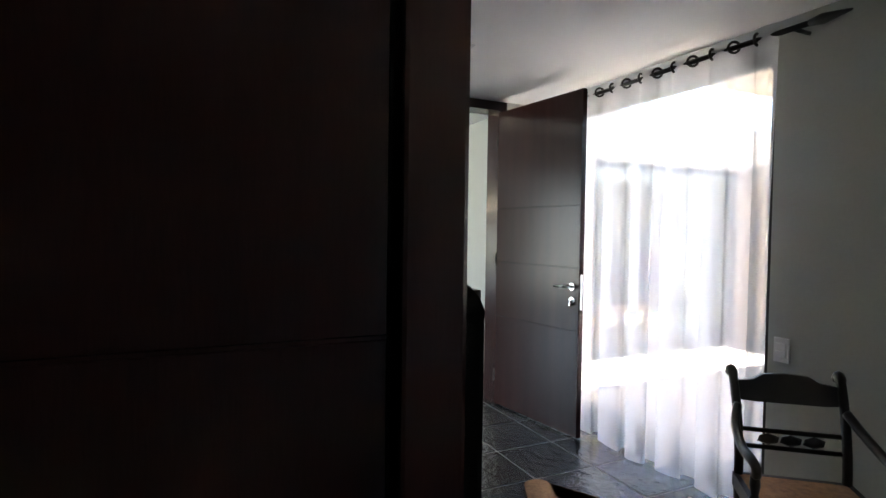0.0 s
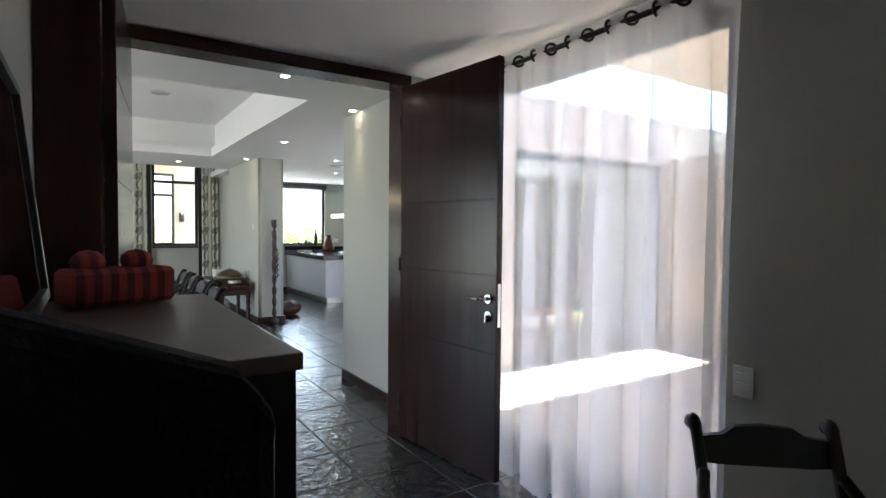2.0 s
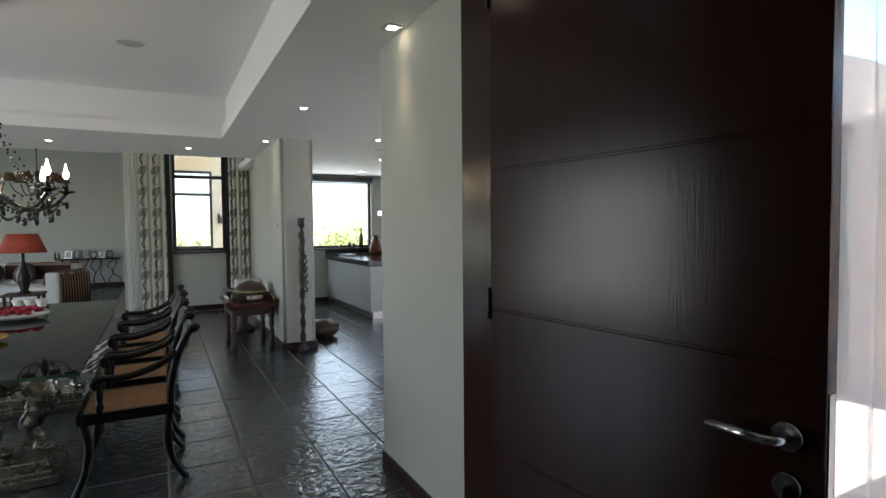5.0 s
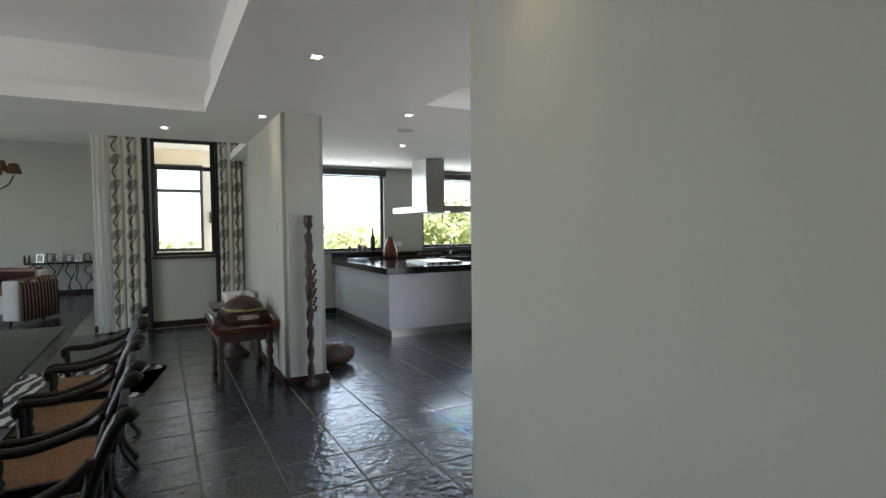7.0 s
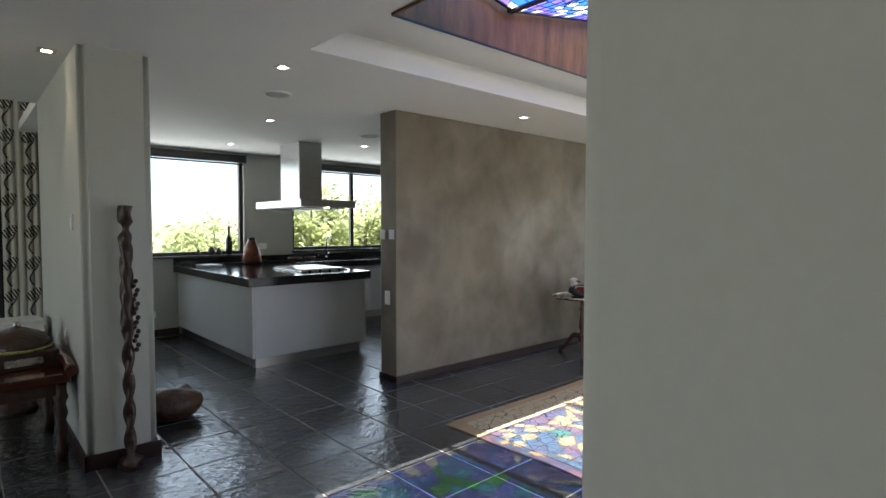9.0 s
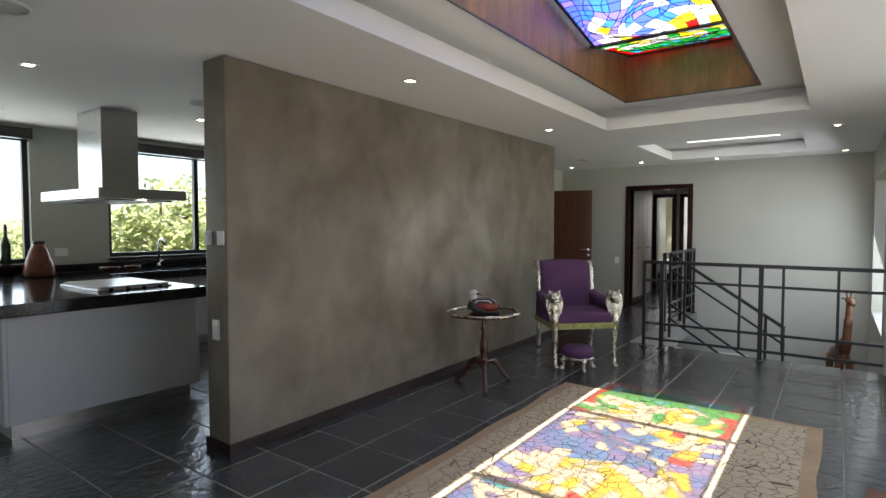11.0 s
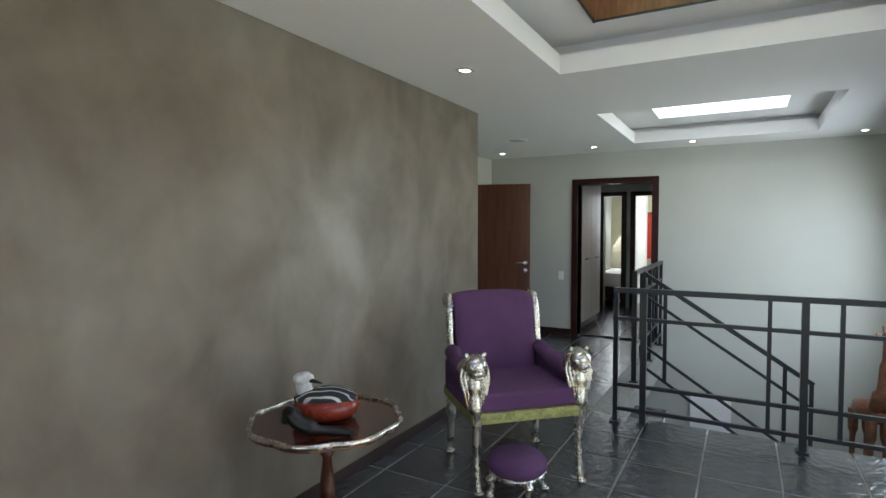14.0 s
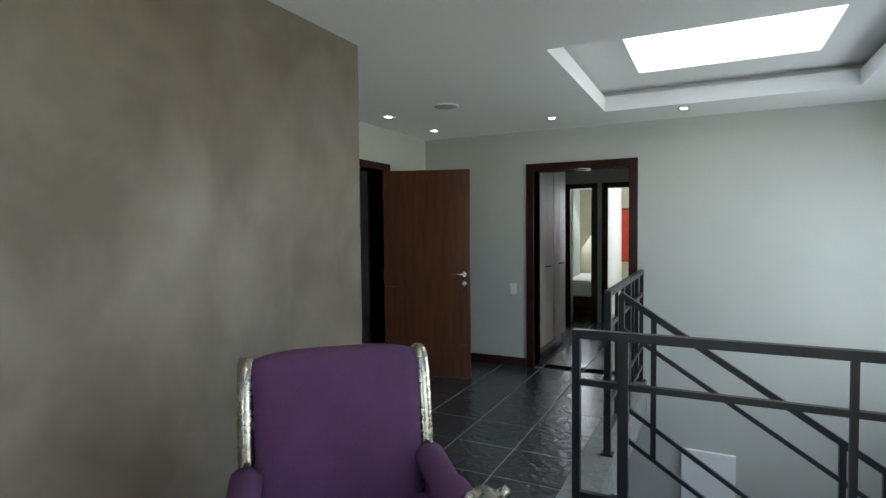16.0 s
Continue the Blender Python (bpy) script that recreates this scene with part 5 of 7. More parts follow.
sb = thing("antelope_hide", "brown and white antelope hide lying on the slate floor", "hide rug", at=(2.02, 2.35, 0.0015, 0, 0, -25))
part("hide", hide(bmesh.new(), [(-0.5, -0.18), (-0.2, -0.3), (-0.05, -0.5), (0.08, -0.3), (0.35, -0.25), (0.55, -0.42), (0.6, -0.15), (0.5, 0.0), (0.62, 0.2), (0.4, 0.24), (0.1, 0.22), (0.05, 0.46), (-0.08, 0.44), (-0.12, 0.2), (-0.45, 0.22), (-0.58, 0.05)]), mat("antelope_fur", (0.34, 0.19, 0.09), 0.95, vary=0.35, scale=4, bump=0.4), sb)
part("tail", tube(bmesh.new(), arc([(0.58, 0.1, 0.01), (0.72, 0.16, 0.012), (0.80, 0.27, 0.012)], 5), [0.02] * 5 + [0.012] * 6, 6, squash=0.5), mat("pale_fur", (0.62, 0.55, 0.46), 0.95, vary=0.1), sb)

# ---- dining room ----
tb = thing("dining_table", "long glass dining table on silver griffin pedestals", "dining table", at=(0.77, 7.55, 0, 0, 0, 0))
top = part("glass_top", box(-0.63, -1.62, 0.735, 0.63, 1.62, 0.753), GLASSTOP, tb, "thick greenish glass top")
for a, b in (((-0.633, -1.623, 0.7355), (0.633, -1.62, 0.7525)), ((-0.633, 1.62, 0.7355), (0.633, 1.623, 0.7525)), ((-0.633, -1.62, 0.7355), (-0.63, 1.62, 0.7525)), ((0.63, -1.62, 0.7355), (0.633, 1.62, 0.7525))):
    part("edge", boxes((*a, *b)), GLASSEDGE, top)
for y in (-0.88, 0.62):
    part("base", boxes((-0.45, y - 0.24, 0, 0.45, y + 0.24, 0.06), (-0.425, y - 0.215, 0.06, 0.425, y + 0.215, 0.085), (-0.40, y - 0.19, 0.085, 0.40, y + 0.19, 0.14), bevel=0.010), OLDSILVER, tb, "stepped silver-leaf base")
    for s in (-1, 1):
        bm = bmesh.new()
        tube(bm, arc([(s * 0.10, y, 0.52), (s * 0.18, y, 0.585), (s * 0.29, y, 0.58), (s * 0.355, y, 0.50), (s * 0.335, y, 0.40), (s * 0.285, y, 0.30), (s * 0.33, y, 0.22), (s * 0.325, y, 0.155)], 6), [0.060] * 6 + [0.078] * 6 + [0.092] * 6 + [0.090] * 4 + [0.074] * 4 + [0.058] * 5 + [0.040] * 5 + [0.035] * 7, 12)
        tube(bm, arc([(s * 0.10, y, 0.54), (s * 0.035, y, 0.46), (s * 0.045, y, 0.36), (s * 0.11, y, 0.28), (s * 0.10, y, 0.20), (s * 0.115, y, 0.155)], 6), [0.055] * 6 + [0.062] * 6 + [0.055] * 6 + [0.042] * 6 + [0.033] * 7, 12)
        for px in (0.345, 0.135):
            for k in range(4):
                blob(bm, (s * (px + 0.035), y - 0.036 + 0.024 * k, 0.158), (0.032, 0.013, 0.020), 0.1, 1)
            blob(bm, (s * px, y, 0.165), (0.042, 0.045, 0.030), 0.15)
        lathe(bm, [(0.05, 0.60), (0.035, 0.65), (0.045, 0.70), (0.075, 0.725), (0.075, 0.734)], 16, (s * 0.27, y, 0))
        griffin = part("griffin_leg", bm, OLDSILVER, tb)
        for d in (-1, 1):
            wing = bmesh.new()
            for k in range(5):
                q = 0.028 * k
                tube(wing, arc([(s * (0.125 - q * 0.2), y + d * 0.06, 0.27 + q * 0.4), (s * (0.03 - q * 0.5 + 0.055), y + d * 0.085, 0.38), (s * (0.005 + q * 0.8), y + d * 0.085, 0.52), (s * (0.06 + q * 0.55), y + d * 0.075, 0.65 - q * 0.5), (s * (0.15 + q * 0.1), y + d * 0.06, 0.67 - q), (s * (0.175 - q * 0.2), y + d * 0.055, 0.61 - q * 0.4)], 5), 0.0145, 7)
            for k in range(14):
                blob(wing, (s * (0.10 - 0.10 * math.sin(k / 13 * 2.6)), y + d * 0.092, 0.28 + 0.026 * k), (0.011, 0.010, 0.011), 0, 1)
            part("wing", wing, OLDSILVER, griffin, "curled feathered silver wing")["kind"] = "stuff"
PORC = mat("white_porcelain", (0.75, 0.75, 0.74), 0.15, vary=0.02)
dsh = thing("flower_dish", "white dish heaped with red petals on the glass table", "dish", at=(0.73, 8.14, 0.754, 0, 0, 0))
part("dish", lathe(bmesh.new(), [(0.09, 0), (0.17, 0.02), (0.22, 0.045), (0.21, 0.05), (0.15, 0.03), (0.05, 0.02)], 30), PORC, dsh)
bm = bmesh.new()
r7 = random.Random(3)
for k in range(60):
    a, rr = r7.uniform(0, 6.28), 0.17 * math.sqrt(r7.random())
    blob(bm, (rr * math.cos(a), rr * math.sin(a), 0.055 + 0.03 * r7.random()), (0.028, 0.024, 0.014), 0.4, 1)
part("petals", bm, mat("crimson_petal", (0.35, 0.012, 0.03), 0.6, vary=0.2), dsh)
pl = thing("serving_plate", "oval plate in red and yellow on the glass table", "plate", at=(0.68, 7.1, 0.754, 0, 0, 0))
part("rim", lathe(bmesh.new(), [(0.08, 0), (0.16, 0.015), (0.20, 0.03), (0.195, 0.034), (0.13, 0.022), (0.06, 0.016)], 30), mat("yellow_glaze", (0.65, 0.42, 0.03), 0.25, vary=0.1), pl)
part("centre", lathe(bmesh.new(), [(0.12, 0.021), (0.12, 0.026), (0.04, 0.024)], 26), mat("red_glaze", (0.45, 0.03, 0.015), 0.25, vary=0.1), pl)
for k in range(3):
    n_ = thing("napkin", "folded white napkin standing on the glass table", "napkin", "table napkins", (0.66 + 0.09 * k, 8.55 - 0.03 * k, 0.754, 0, 0, 15 * k))
    bm = bmesh.new()
    lathe(bm, [(0.045, 0), (0.03, 0.05), (0.05, 0.12), (0.044, 0.12), (0.022, 0.05)], 9)
    part("fold", bm, LINEN, n_)
    part("ring", lathe(bmesh.new(), [(0.034, 0.042), (0.036, 0.05), (0.034, 0.058)], 14), CHROME, n_)
chd = thing("chandelier", "black crystal chandelier with glowing candle bulbs over the table", "chandelier", at=(0.77, 7.35, 0, 0, 0, 0))
part("canopy", lathe(bmesh.new(), [(0.075, 3.028), (0.07, 3.01), (0.03, 2.98), (0.012, 2.965)], 20), CHROME, chd)
chain = bmesh.new()
for k in range(22):
    z = 2.96 - 0.033 * k
    tube(chain, [(0.012 * math.cos(a) * (k % 2), 0.012 * math.cos(a) * (1 - k % 2), z + 0.02 * math.sin(a)) for a in (q * math.pi / 4 for q in range(9))], 0.003, 4, caps=False)
part("chain", chain, CHROME, chd)
part("column", lathe(bmesh.new(), [(0.01, 2.24), (0.06, 2.22), (0.075, 2.20), (0.03, 2.17), (0.022, 2.10), (0.055, 2.04), (0.03, 1.98), (0.05, 1.88), (0.075, 1.80), (0.06, 1.74), (0.09, 1.70), (0.10, 1.67), (0.03, 1.60), (0.045, 1.54), (0.01, 1.47)], 22), BLACKGLASS, chd)
for k in range(8):
    a = 2 * math.pi * k / 8 + 0.2
    ca, sa = math.cos(a), math.sin(a)
    ar = part("arm", tube(bmesh.new(), arc([(0.07 * ca, 0.07 * sa, 1.70), (0.20 * ca, 0.20 * sa, 1.62), (0.34 * ca, 0.34 * sa, 1.65), (0.42 * ca, 0.42 * sa, 1.74)], 6), 0.012, 7), BLACKGLASS, chd)
    part("drip_pan", lathe(bmesh.new(), [(0.015, 1.735), (0.055, 1.75), (0.06, 1.758), (0.02, 1.755)], 14, (0.42 * ca, 0.42 * sa, 0)), BLACKGLASS, ar)
    part("candle", tube(bmesh.new(), [(0.42 * ca, 0.42 * sa, 1.755), (0.42 * ca, 0.42 * sa, 1.845)], 0.014, 10), BLACKGLASS, ar)
    part("bulb", lathe(bmesh.new(), [(0.008, 1.845), (0.018, 1.868), (0.019, 1.882), (0.009, 1.915), (0.002, 1.955)], 10, (0.42 * ca, 0.42 * sa, 0)), FLAME, ar, "glowing candle bulb")
    drops = bmesh.new()
    for q in range(7):
        b = a + (q - 3) * 0.11
        R = 0.42 - 0.02 * abs(q - 3)
        z = 1.70 - 0.045 * (3 - abs(q - 3)) * 0.4
        blob(drops, (R * math.cos(b), R * math.sin(b), z), (0.011, 0.011, 0.013), sub=1)
    for q, (R, z) in enumerate(((0.42, 1.655), (0.33, 1.58), (0.24, 1.535))):
        blob(drops, (R * ca, R * sa, z), (0.016, 0.016, 0.032), sub=1)
    for q in range(11):
        f = q / 10
        R = 0.40 - 0.05 * math.sin(math.pi * f)
        blob(drops, (R * math.cos(a + f * math.pi / 4), R * math.sin(a + f * math.pi / 4), 1.715 - 0.11 * math.sin(math.pi * f)), (0.011, 0.011, 0.012), sub=1)
        blob(drops, ((R - 0.13) * math.cos(a + f * math.pi / 4), (R - 0.13) * math.sin(a + f * math.pi / 4), 1.64 - 0.09 * math.sin(math.pi * f)), (0.010, 0.010, 0.011), sub=1)
        if q in (2, 5, 8):
            blob(drops, (R * math.cos(a + f * math.pi / 4), R * math.sin(a + f * math.pi / 4), 1.665 - 0.11 * math.sin(math.pi * f)), (0.015, 0.015, 0.030), sub=1)
    for q in range(15):
        f = q / 14
        blob(drops, ((0.06 + 0.34 * f) * ca, (0.06 + 0.34 * f) * sa, 2.18 - 0.40 * f - 0.12 * math.sin(math.pi * f)), (0.010, 0.010, 0.010), sub=1)
    part("crystal_fringe", drops, BLACKGLASS, ar)["kind"] = "stuff"
zb = thing("zebra_hide", "zebra hide lying on the slate floor beyond the table", "hide rug", at=(1.2, 10.2, 0.0015, 0, 0, 80))
part("hide", hide(bmesh.new(), [(-0.9, -0.35), (-0.5, -0.45), (-0.35, -0.78), (-0.15, -0.5), (0.4, -0.5), (0.7, -0.8), (0.8, -0.4), (1.0, -0.1), (1.2, 0.0), (1.0, 0.12), (0.8, 0.4), (0.65, 0.78), (0.4, 0.5), (-0.2, 0.5), (-0.4, 0.75), (-0.55, 0.42), (-0.9, 0.3)]), ZEBRA, zb)
part("mane", tube(bmesh.new(), [(-0.8, 0, 0.008), (0.9, 0, 0.008)], 0.014, 6, squash=0.4), EBONY, zb)

# ---- living room ----
sf = thing("sofa", "white upholstered sofa with dark cushions", "sofa", at=(-0.80, 15.65, 0, 0, 0, -25))
part("seat", box(-0.95, -0.42, 0.16, 0.95, 0.30, 0.43, bevel=0.05, seg=3), CREAMCLOTH, sf)
part("backrest", box(-1.05, 0.30, 0.14, 1.05, 0.50, 0.82, bevel=0.07, seg=3), CREAMCLOTH, sf)
for s in (-1, 1):
    part("armrest", box(s * 1.06 - 0.13, -0.47, 0.06, s * 1.06 + 0.13, 0.46, 0.70, bevel=0.08, seg=4), CREAMCLOTH, sf)
    for y in (-0.38, 0.36):
        part("foot", tube(bmesh.new(), [(s * 1.0, y, 0.15), (s * 1.0, y, 0)], [0.03, 0.02], 8), EBONY, sf)
for x, t in ((-0.5, 8), (0.15, -6)):
    k = thing("cushion", "dark brown scatter cushion on the sofa", "cushion", "sofa cushions", (-0.732 + 0.906 * x, 15.795 - 0.423 * x, 0.635, -18, 0, t - 25))
    part("pad", blob(bmesh.new(), (0, 0, 0), (0.24, 0.09, 0.22), 0.1), CARVED, k)
    part("piping", tube(bmesh.new(), [(0.235 * math.cos(a), 0, 0.215 * math.sin(a)) for a in (q * math.pi / 10 for q in range(21))], 0.006, 5, caps=False), EBONY, k)
tw = thing("throw", "brown and cream striped wool throw draped over the sofa arm", "throw", at=(-0.165, 15.354, 0, 0, 0, -25))
STRIPE = striped("throw_stripe", (0.50, 0.33, 0.24), (0.075, 0.025, 0.022), 78, 1)


def draped(prof, lo, hi, n, across):
    """A blanket bent along a profile."""
    bm = bmesh.new()
    rows = []
    for p, z in prof:
        row = []
        for q in range(n + 1):
            w = lo + (hi - lo) * q / n
            d = 0.012 * noise.noise(Vector((p * 6, w * 5, z * 6)))
            row.append(bm.verts.new((p + d, w, z + d) if across == "x" else (w, p + d, z + d)))
        rows.append(row)
    for a, b in zip(rows, rows[1:]):
        for q in range(n):
            bm.faces.new((a[q], a[q + 1], b[q + 1], b[q])).smooth = True
    bmesh.ops.solidify(bm, geom=bm.faces[:], thickness=0.012)
    return bm


part("blanket", draped([(0.52, 0.05), (0.52, 0.30), (0.51, 0.62), (0.47, 0.705), (0.36, 0.725), (0.26, 0.70), (0.20, 0.60), (0.19, 0.46)], -0.44, 0.44, 14, "x"), STRIPE, tw)
part("back_fold", draped([(0.26, 0.52), (0.27, 0.78), (0.32, 0.84), (0.40, 0.85), (0.48, 0.84), (0.53, 0.78), (0.535, 0.5)], -1.0, 0.25, 14, "y"), STRIPE, tw)
st = thing("side_table", "small dark wooden side table beside the sofa", "side table", at=(-0.04, 12.6, 0, 0, 0, 0))
part("top", box(-0.24, -0.24, 0.52, 0.24, 0.24, 0.55, bevel=0.005), CARVED, st)
for x in (-0.2, 0.2):
    for y in (-0.2, 0.2):
        part("leg", tube(bmesh.new(), [(x, y, 0.52), (x, y, 0)], [0.022, 0.016], 8), CARVED, st)
tl = thing("table_lamp", "dark turned table lamp with a coral red shade", "table lamp", at=(-0.04, 12.6, 0.551, 0, 0, 0))
part("base", lathe(bmesh.new(), [(0.09, 0), (0.085, 0.02), (0.05, 0.04), (0.085, 0.16), (0.09, 0.24), (0.05, 0.38), (0.022, 0.48), (0.018, 0.66)], 22), EBONY, tl)
sh = bmesh.new()
lathe(sh, [(0.30, 0.60), (0.19, 0.88), (0.185, 0.88), (0.295, 0.60)], 30)
part("shade", sh, REDSHADE, tl, "coral red cone shade")
cs = thing("console_table", "dark console table on wrought iron branches", "console table", at=(0.11, 19.18, 0, 0, 0, 0))
part("top", box(-0.70, -0.18, 0.72, 0.70, 0.18, 0.76, bevel=0.004), EBONY, cs)
r8 = random.Random(9)
for k in range(10):
    x = -0.62 + 0.137 * k
    pts = [(x, -0.1 + 0.02 * (k % 3), 0)] + [(x + r8.uniform(-0.12, 0.12), -0.1 + 0.02 * (k % 3), z) for z in (0.2, 0.38, 0.56)] + [(x + r8.uniform(-0.1, 0.1), -0.1, 0.72)]
    part("branch", tube(bmesh.new(), arc(pts, 6), 0.013, 6), BLACKMETAL, cs)
for k in range(6):
    x = -0.42 + 0.18 * k
    f = thing("photo_frame", "small standing photo frame on the console", "photo frame", "console frames", (x + 0.09, 19.16, 0.761, -10, 0, r8.uniform(-15, 15)))
    h, w = r8.uniform(0.15, 0.24), r8.uniform(0.10, 0.16)
    part("frame", boxes((-w / 2, -0.008, 0, -w / 2 + 0.018, 0.008, h), (w / 2 - 0.018, -0.008, 0, w / 2, 0.008, h), (-w / 2 + 0.018, -0.008, 0, w / 2 - 0.018, 0.008, 0.018), (-w / 2 + 0.018, -0.008, h - 0.018, w / 2 - 0.018, 0.008, h)), EBONY if k % 2 else SILVER, f)
    part("picture", boxes((-w / 2 + 0.016, -0.003, 0.016, w / 2 - 0.016, 0.003, h - 0.016)), mat("faded_print", (0.35, 0.34, 0.33), 0.4, vary=0.35, scale=18) if k == 0 else bpy.data.materials["faded_print"], f)
for k, x in enumerate((-0.60, -0.52)):
    f = thing("figurine", "small dark carved figurine on the console", "figurine", "console figurines", (x, 19.14, 0.761, 0, 0, 0))
    bm = bmesh.new()
    lathe(bm, [(0.03, 0), (0.035, 0.02), (0.018, 0.06), (0.028, 0.10), (0.014, 0.13), (0.02, 0.155), (0.008, 0.175)], 12)
    tagged(part("carving", bm, CARVED, f))
c2 = thing("shaded_chandelier", "bronze chandelier with small brown fabric shades", "chandelier", at=(0.2, 12.4, 0, 0, 0, 0))
part("chain", tube(bmesh.new(), [(0, 0, 3.498), (0, 0, 2.35)], 0.008, 6), FRAMEMETAL, c2)
part("column", lathe(bmesh.new(), [(0.01, 2.36), (0.04, 2.30), (0.02, 2.2), (0.05, 2.08), (0.03, 1.98), (0.01, 1.92)], 14), FRAMEMETAL, c2)
for k in range(6):
    a = math.pi * k / 3 + 0.3
    ca, sa = math.cos(a), math.sin(a)
    ar = part("arm", tube(bmesh.new(), arc([(0.03 * ca, 0.03 * sa, 2.04), (0.14 * ca, 0.14 * sa, 1.98), (0.26 * ca, 0.26 * sa, 2.04), (0.32 * ca, 0.32 * sa, 2.16)], 5), 0.009, 6), FRAMEMETAL, c2)
    part("shade", lathe(bmesh.new(), [(0.085, 2.18), (0.05, 2.30), (0.047, 2.30), (0.082, 2.18)], 16, (0.32 * ca, 0.32 * sa, 0)), mat("brown_silk_shade", (0.10, 0.05, 0.025), 0.8) if k == 0 else bpy.data.materials["brown_silk_shade"], ar, "small brown fabric shade")

# ---- by the pillar ----
bn = thing("carved_stool_table", "low carved red-brown table with barley twist legs", "low table", at=(2.75, 9.92, 0, 0, 0, 0))
part("top", box(-0.27, -0.40, 0.50, 0.27, 0.40, 0.56, bevel=0.012), MAHOGANY, bn)
part("apron", boxes((-0.23, -0.36, 0.42, 0.23, -0.34, 0.50), (-0.23, 0.34, 0.42, 0.23, 0.36, 0.50), (-0.25, -0.34, 0.42, -0.23, 0.34, 0.50), (0.23, -0.34, 0.42, 0.25, 0.34, 0.50)), CARVED, bn)
for x in (-0.22, 0.22):
    for y in (-0.34, 0.34):
        part("leg", lathe(bmesh.new(), [(0.035, 0.5), (0.032, 0.44), (0.042, 0.40), (0.026, 0.36), (0.038, 0.30), (0.024, 0.25), (0.038, 0.19), (0.024, 0.13), (0.036, 0.07), (0.03, 0.0)], 12, (x, y, 0)), CARVED, bn)
bx = thing("domed_casket", "dark domed wooden casket with metal bands on the low table", "box", at=(2.79, 10.02, 0.561, 0, 0, 4))
part("body", box(-0.19, -0.25, 0, 0.19, 0.25, 0.11, bevel=0.01), CARVED, bx)
lid = bmesh.new()
lathe(lid, [(0.19, 0.112), (0.185, 0.15), (0.13, 0.205), (0.06, 0.235), (0.02, 0.245)], 24)
for v in lid.verts:
    v.co.y *= 1.3
part("lid", lid, CARVED, bx)
part("label_band", boxes((-0.10, -0.255, 0.03, 0.10, -0.2505, 0.075)), SILVER, bx, "pale inlaid band of small bars")
part("knob", blob(bmesh.new(), (0, 0, 0.26), (0.025, 0.025, 0.022)), SILVER, bx)
band = lathe(bmesh.new(), [(0.188, 0.108), (0.197, 0.112), (0.197, 0.124), (0.186, 0.128)], 24)
for v in band.verts:
    v.co.y *= 1.3
part("lid_band", band, BRASS, bx, "worn metal band round the lid")
for x in (-0.27, 0.27):
    part("side_roll", tube(bmesh.new(), arc([(x, -0.42, 0.575), (x, -0.2, 0.60), (x, 0.2, 0.60), (x, 0.42, 0.575)], 5), 0.036, 10), MAHOGANY, bn)
t2 = thing("small_table", "small dark drum table against the pillar wall", "side table", at=(2.80, 10.95, 0, 0, 0, 0))
part("top", box(-0.24, -0.28, 0.56, 0.24, 0.28, 0.60, bevel=0.01), CARVED, t2)
part("pedestal", lathe(bmesh.new(), [(0.18, 0), (0.16, 0.04), (0.07, 0.12), (0.10, 0.30), (0.06, 0.45), (0.14, 0.56)], 18), CARVED, t2)
for k in range(3):
    f = thing("folded_linen", "folded white linen stacked on the small table", "linen", "linen stack", (2.86, 10.93, 0.601 + 0.045 * k, 0, 0, 3 * k - 3))
    part("fold", box(-0.15, -0.18, 0, 0.15, 0.18, 0.023, bevel=0.009), LINEN, f)
    part("upper_fold", box(-0.148, -0.175, 0.023, 0.146, 0.178, 0.044, bevel=0.009), LINEN, f)
bm = bmesh.new()
prof = []
rings, seg = [], 14
for k in range(66):
    z = 1.6 * k / 65
    tw_ = z * 9.0
    base = 0.026 if z < 0.85 else 0.032
    if z < 0.06:
        base = 0.062
    elif z > 1.5:
        base = 0.036
    elif z > 1.38:
        base = 0.026 + 0.012 * math.sin((z - 1.38) * 60)
    ring = []
    for q in range(seg):
        a = 2 * math.pi * q / seg
        rad = base * (1 + (0.38 * math.cos(2 * (a - tw_ * 2)) if 0.06 <= z < 0.85 else 0.22 * math.sin(3 * a + z * 40)))
        ring.append(bm.verts.new((rad * math.cos(a), rad * math.sin(a), z)))
    rings.append(ring)
for a, b in zip(rings, rings[1:]):
    for q in range(seg):
        bm.faces.new((a[q], a[(q + 1) % seg], b[(q + 1) % seg], b[q])).smooth = True
bm.faces.new(rings[0][::-1]), bm.faces.new(rings[-1])
for k in range(16):
    blob(bm, (0.045 + 0.012 * math.sin(k * 2.1), -0.01, 0.72 + 0.028 * k), (0.016, 0.016, 0.017), 0.3, 1)
o = tagged(part("carved_totem", bm, CARVED), "tall slender twisted carved wooden totem before the pillar", "statue")
o.location, o.scale = (3.27, 9.19, 0), (1.02, 0.95, 1)
bw = thing("carved_vessel", "round carved brown wooden vessel on the slate floor", "vessel", at=(3.72, 9.93, 0, 0, 0, 20))
bw.scale = (0.86, 0.86, 0.95)
bm = bmesh.new()
lathe(bm, [(0.10, 0), (0.17, 0.03), (0.215, 0.09), (0.225, 0.13), (0.205, 0.175), (0.15, 0.215), (0.08, 0.235), (0.02, 0.24)], 26)
for v in bm.verts:
    v.co *= 1 + 0.18 * noise.noise(v.co * 9)
    v.co.x *= 1.15
    v.co.z = max(0, v.co.z)
part("body", bm, mat("rough_brown_burl", (0.055, 0.024, 0.012), 0.4, vary=0.4, scale=14, bump=0.8, bump_scale=30), bw)
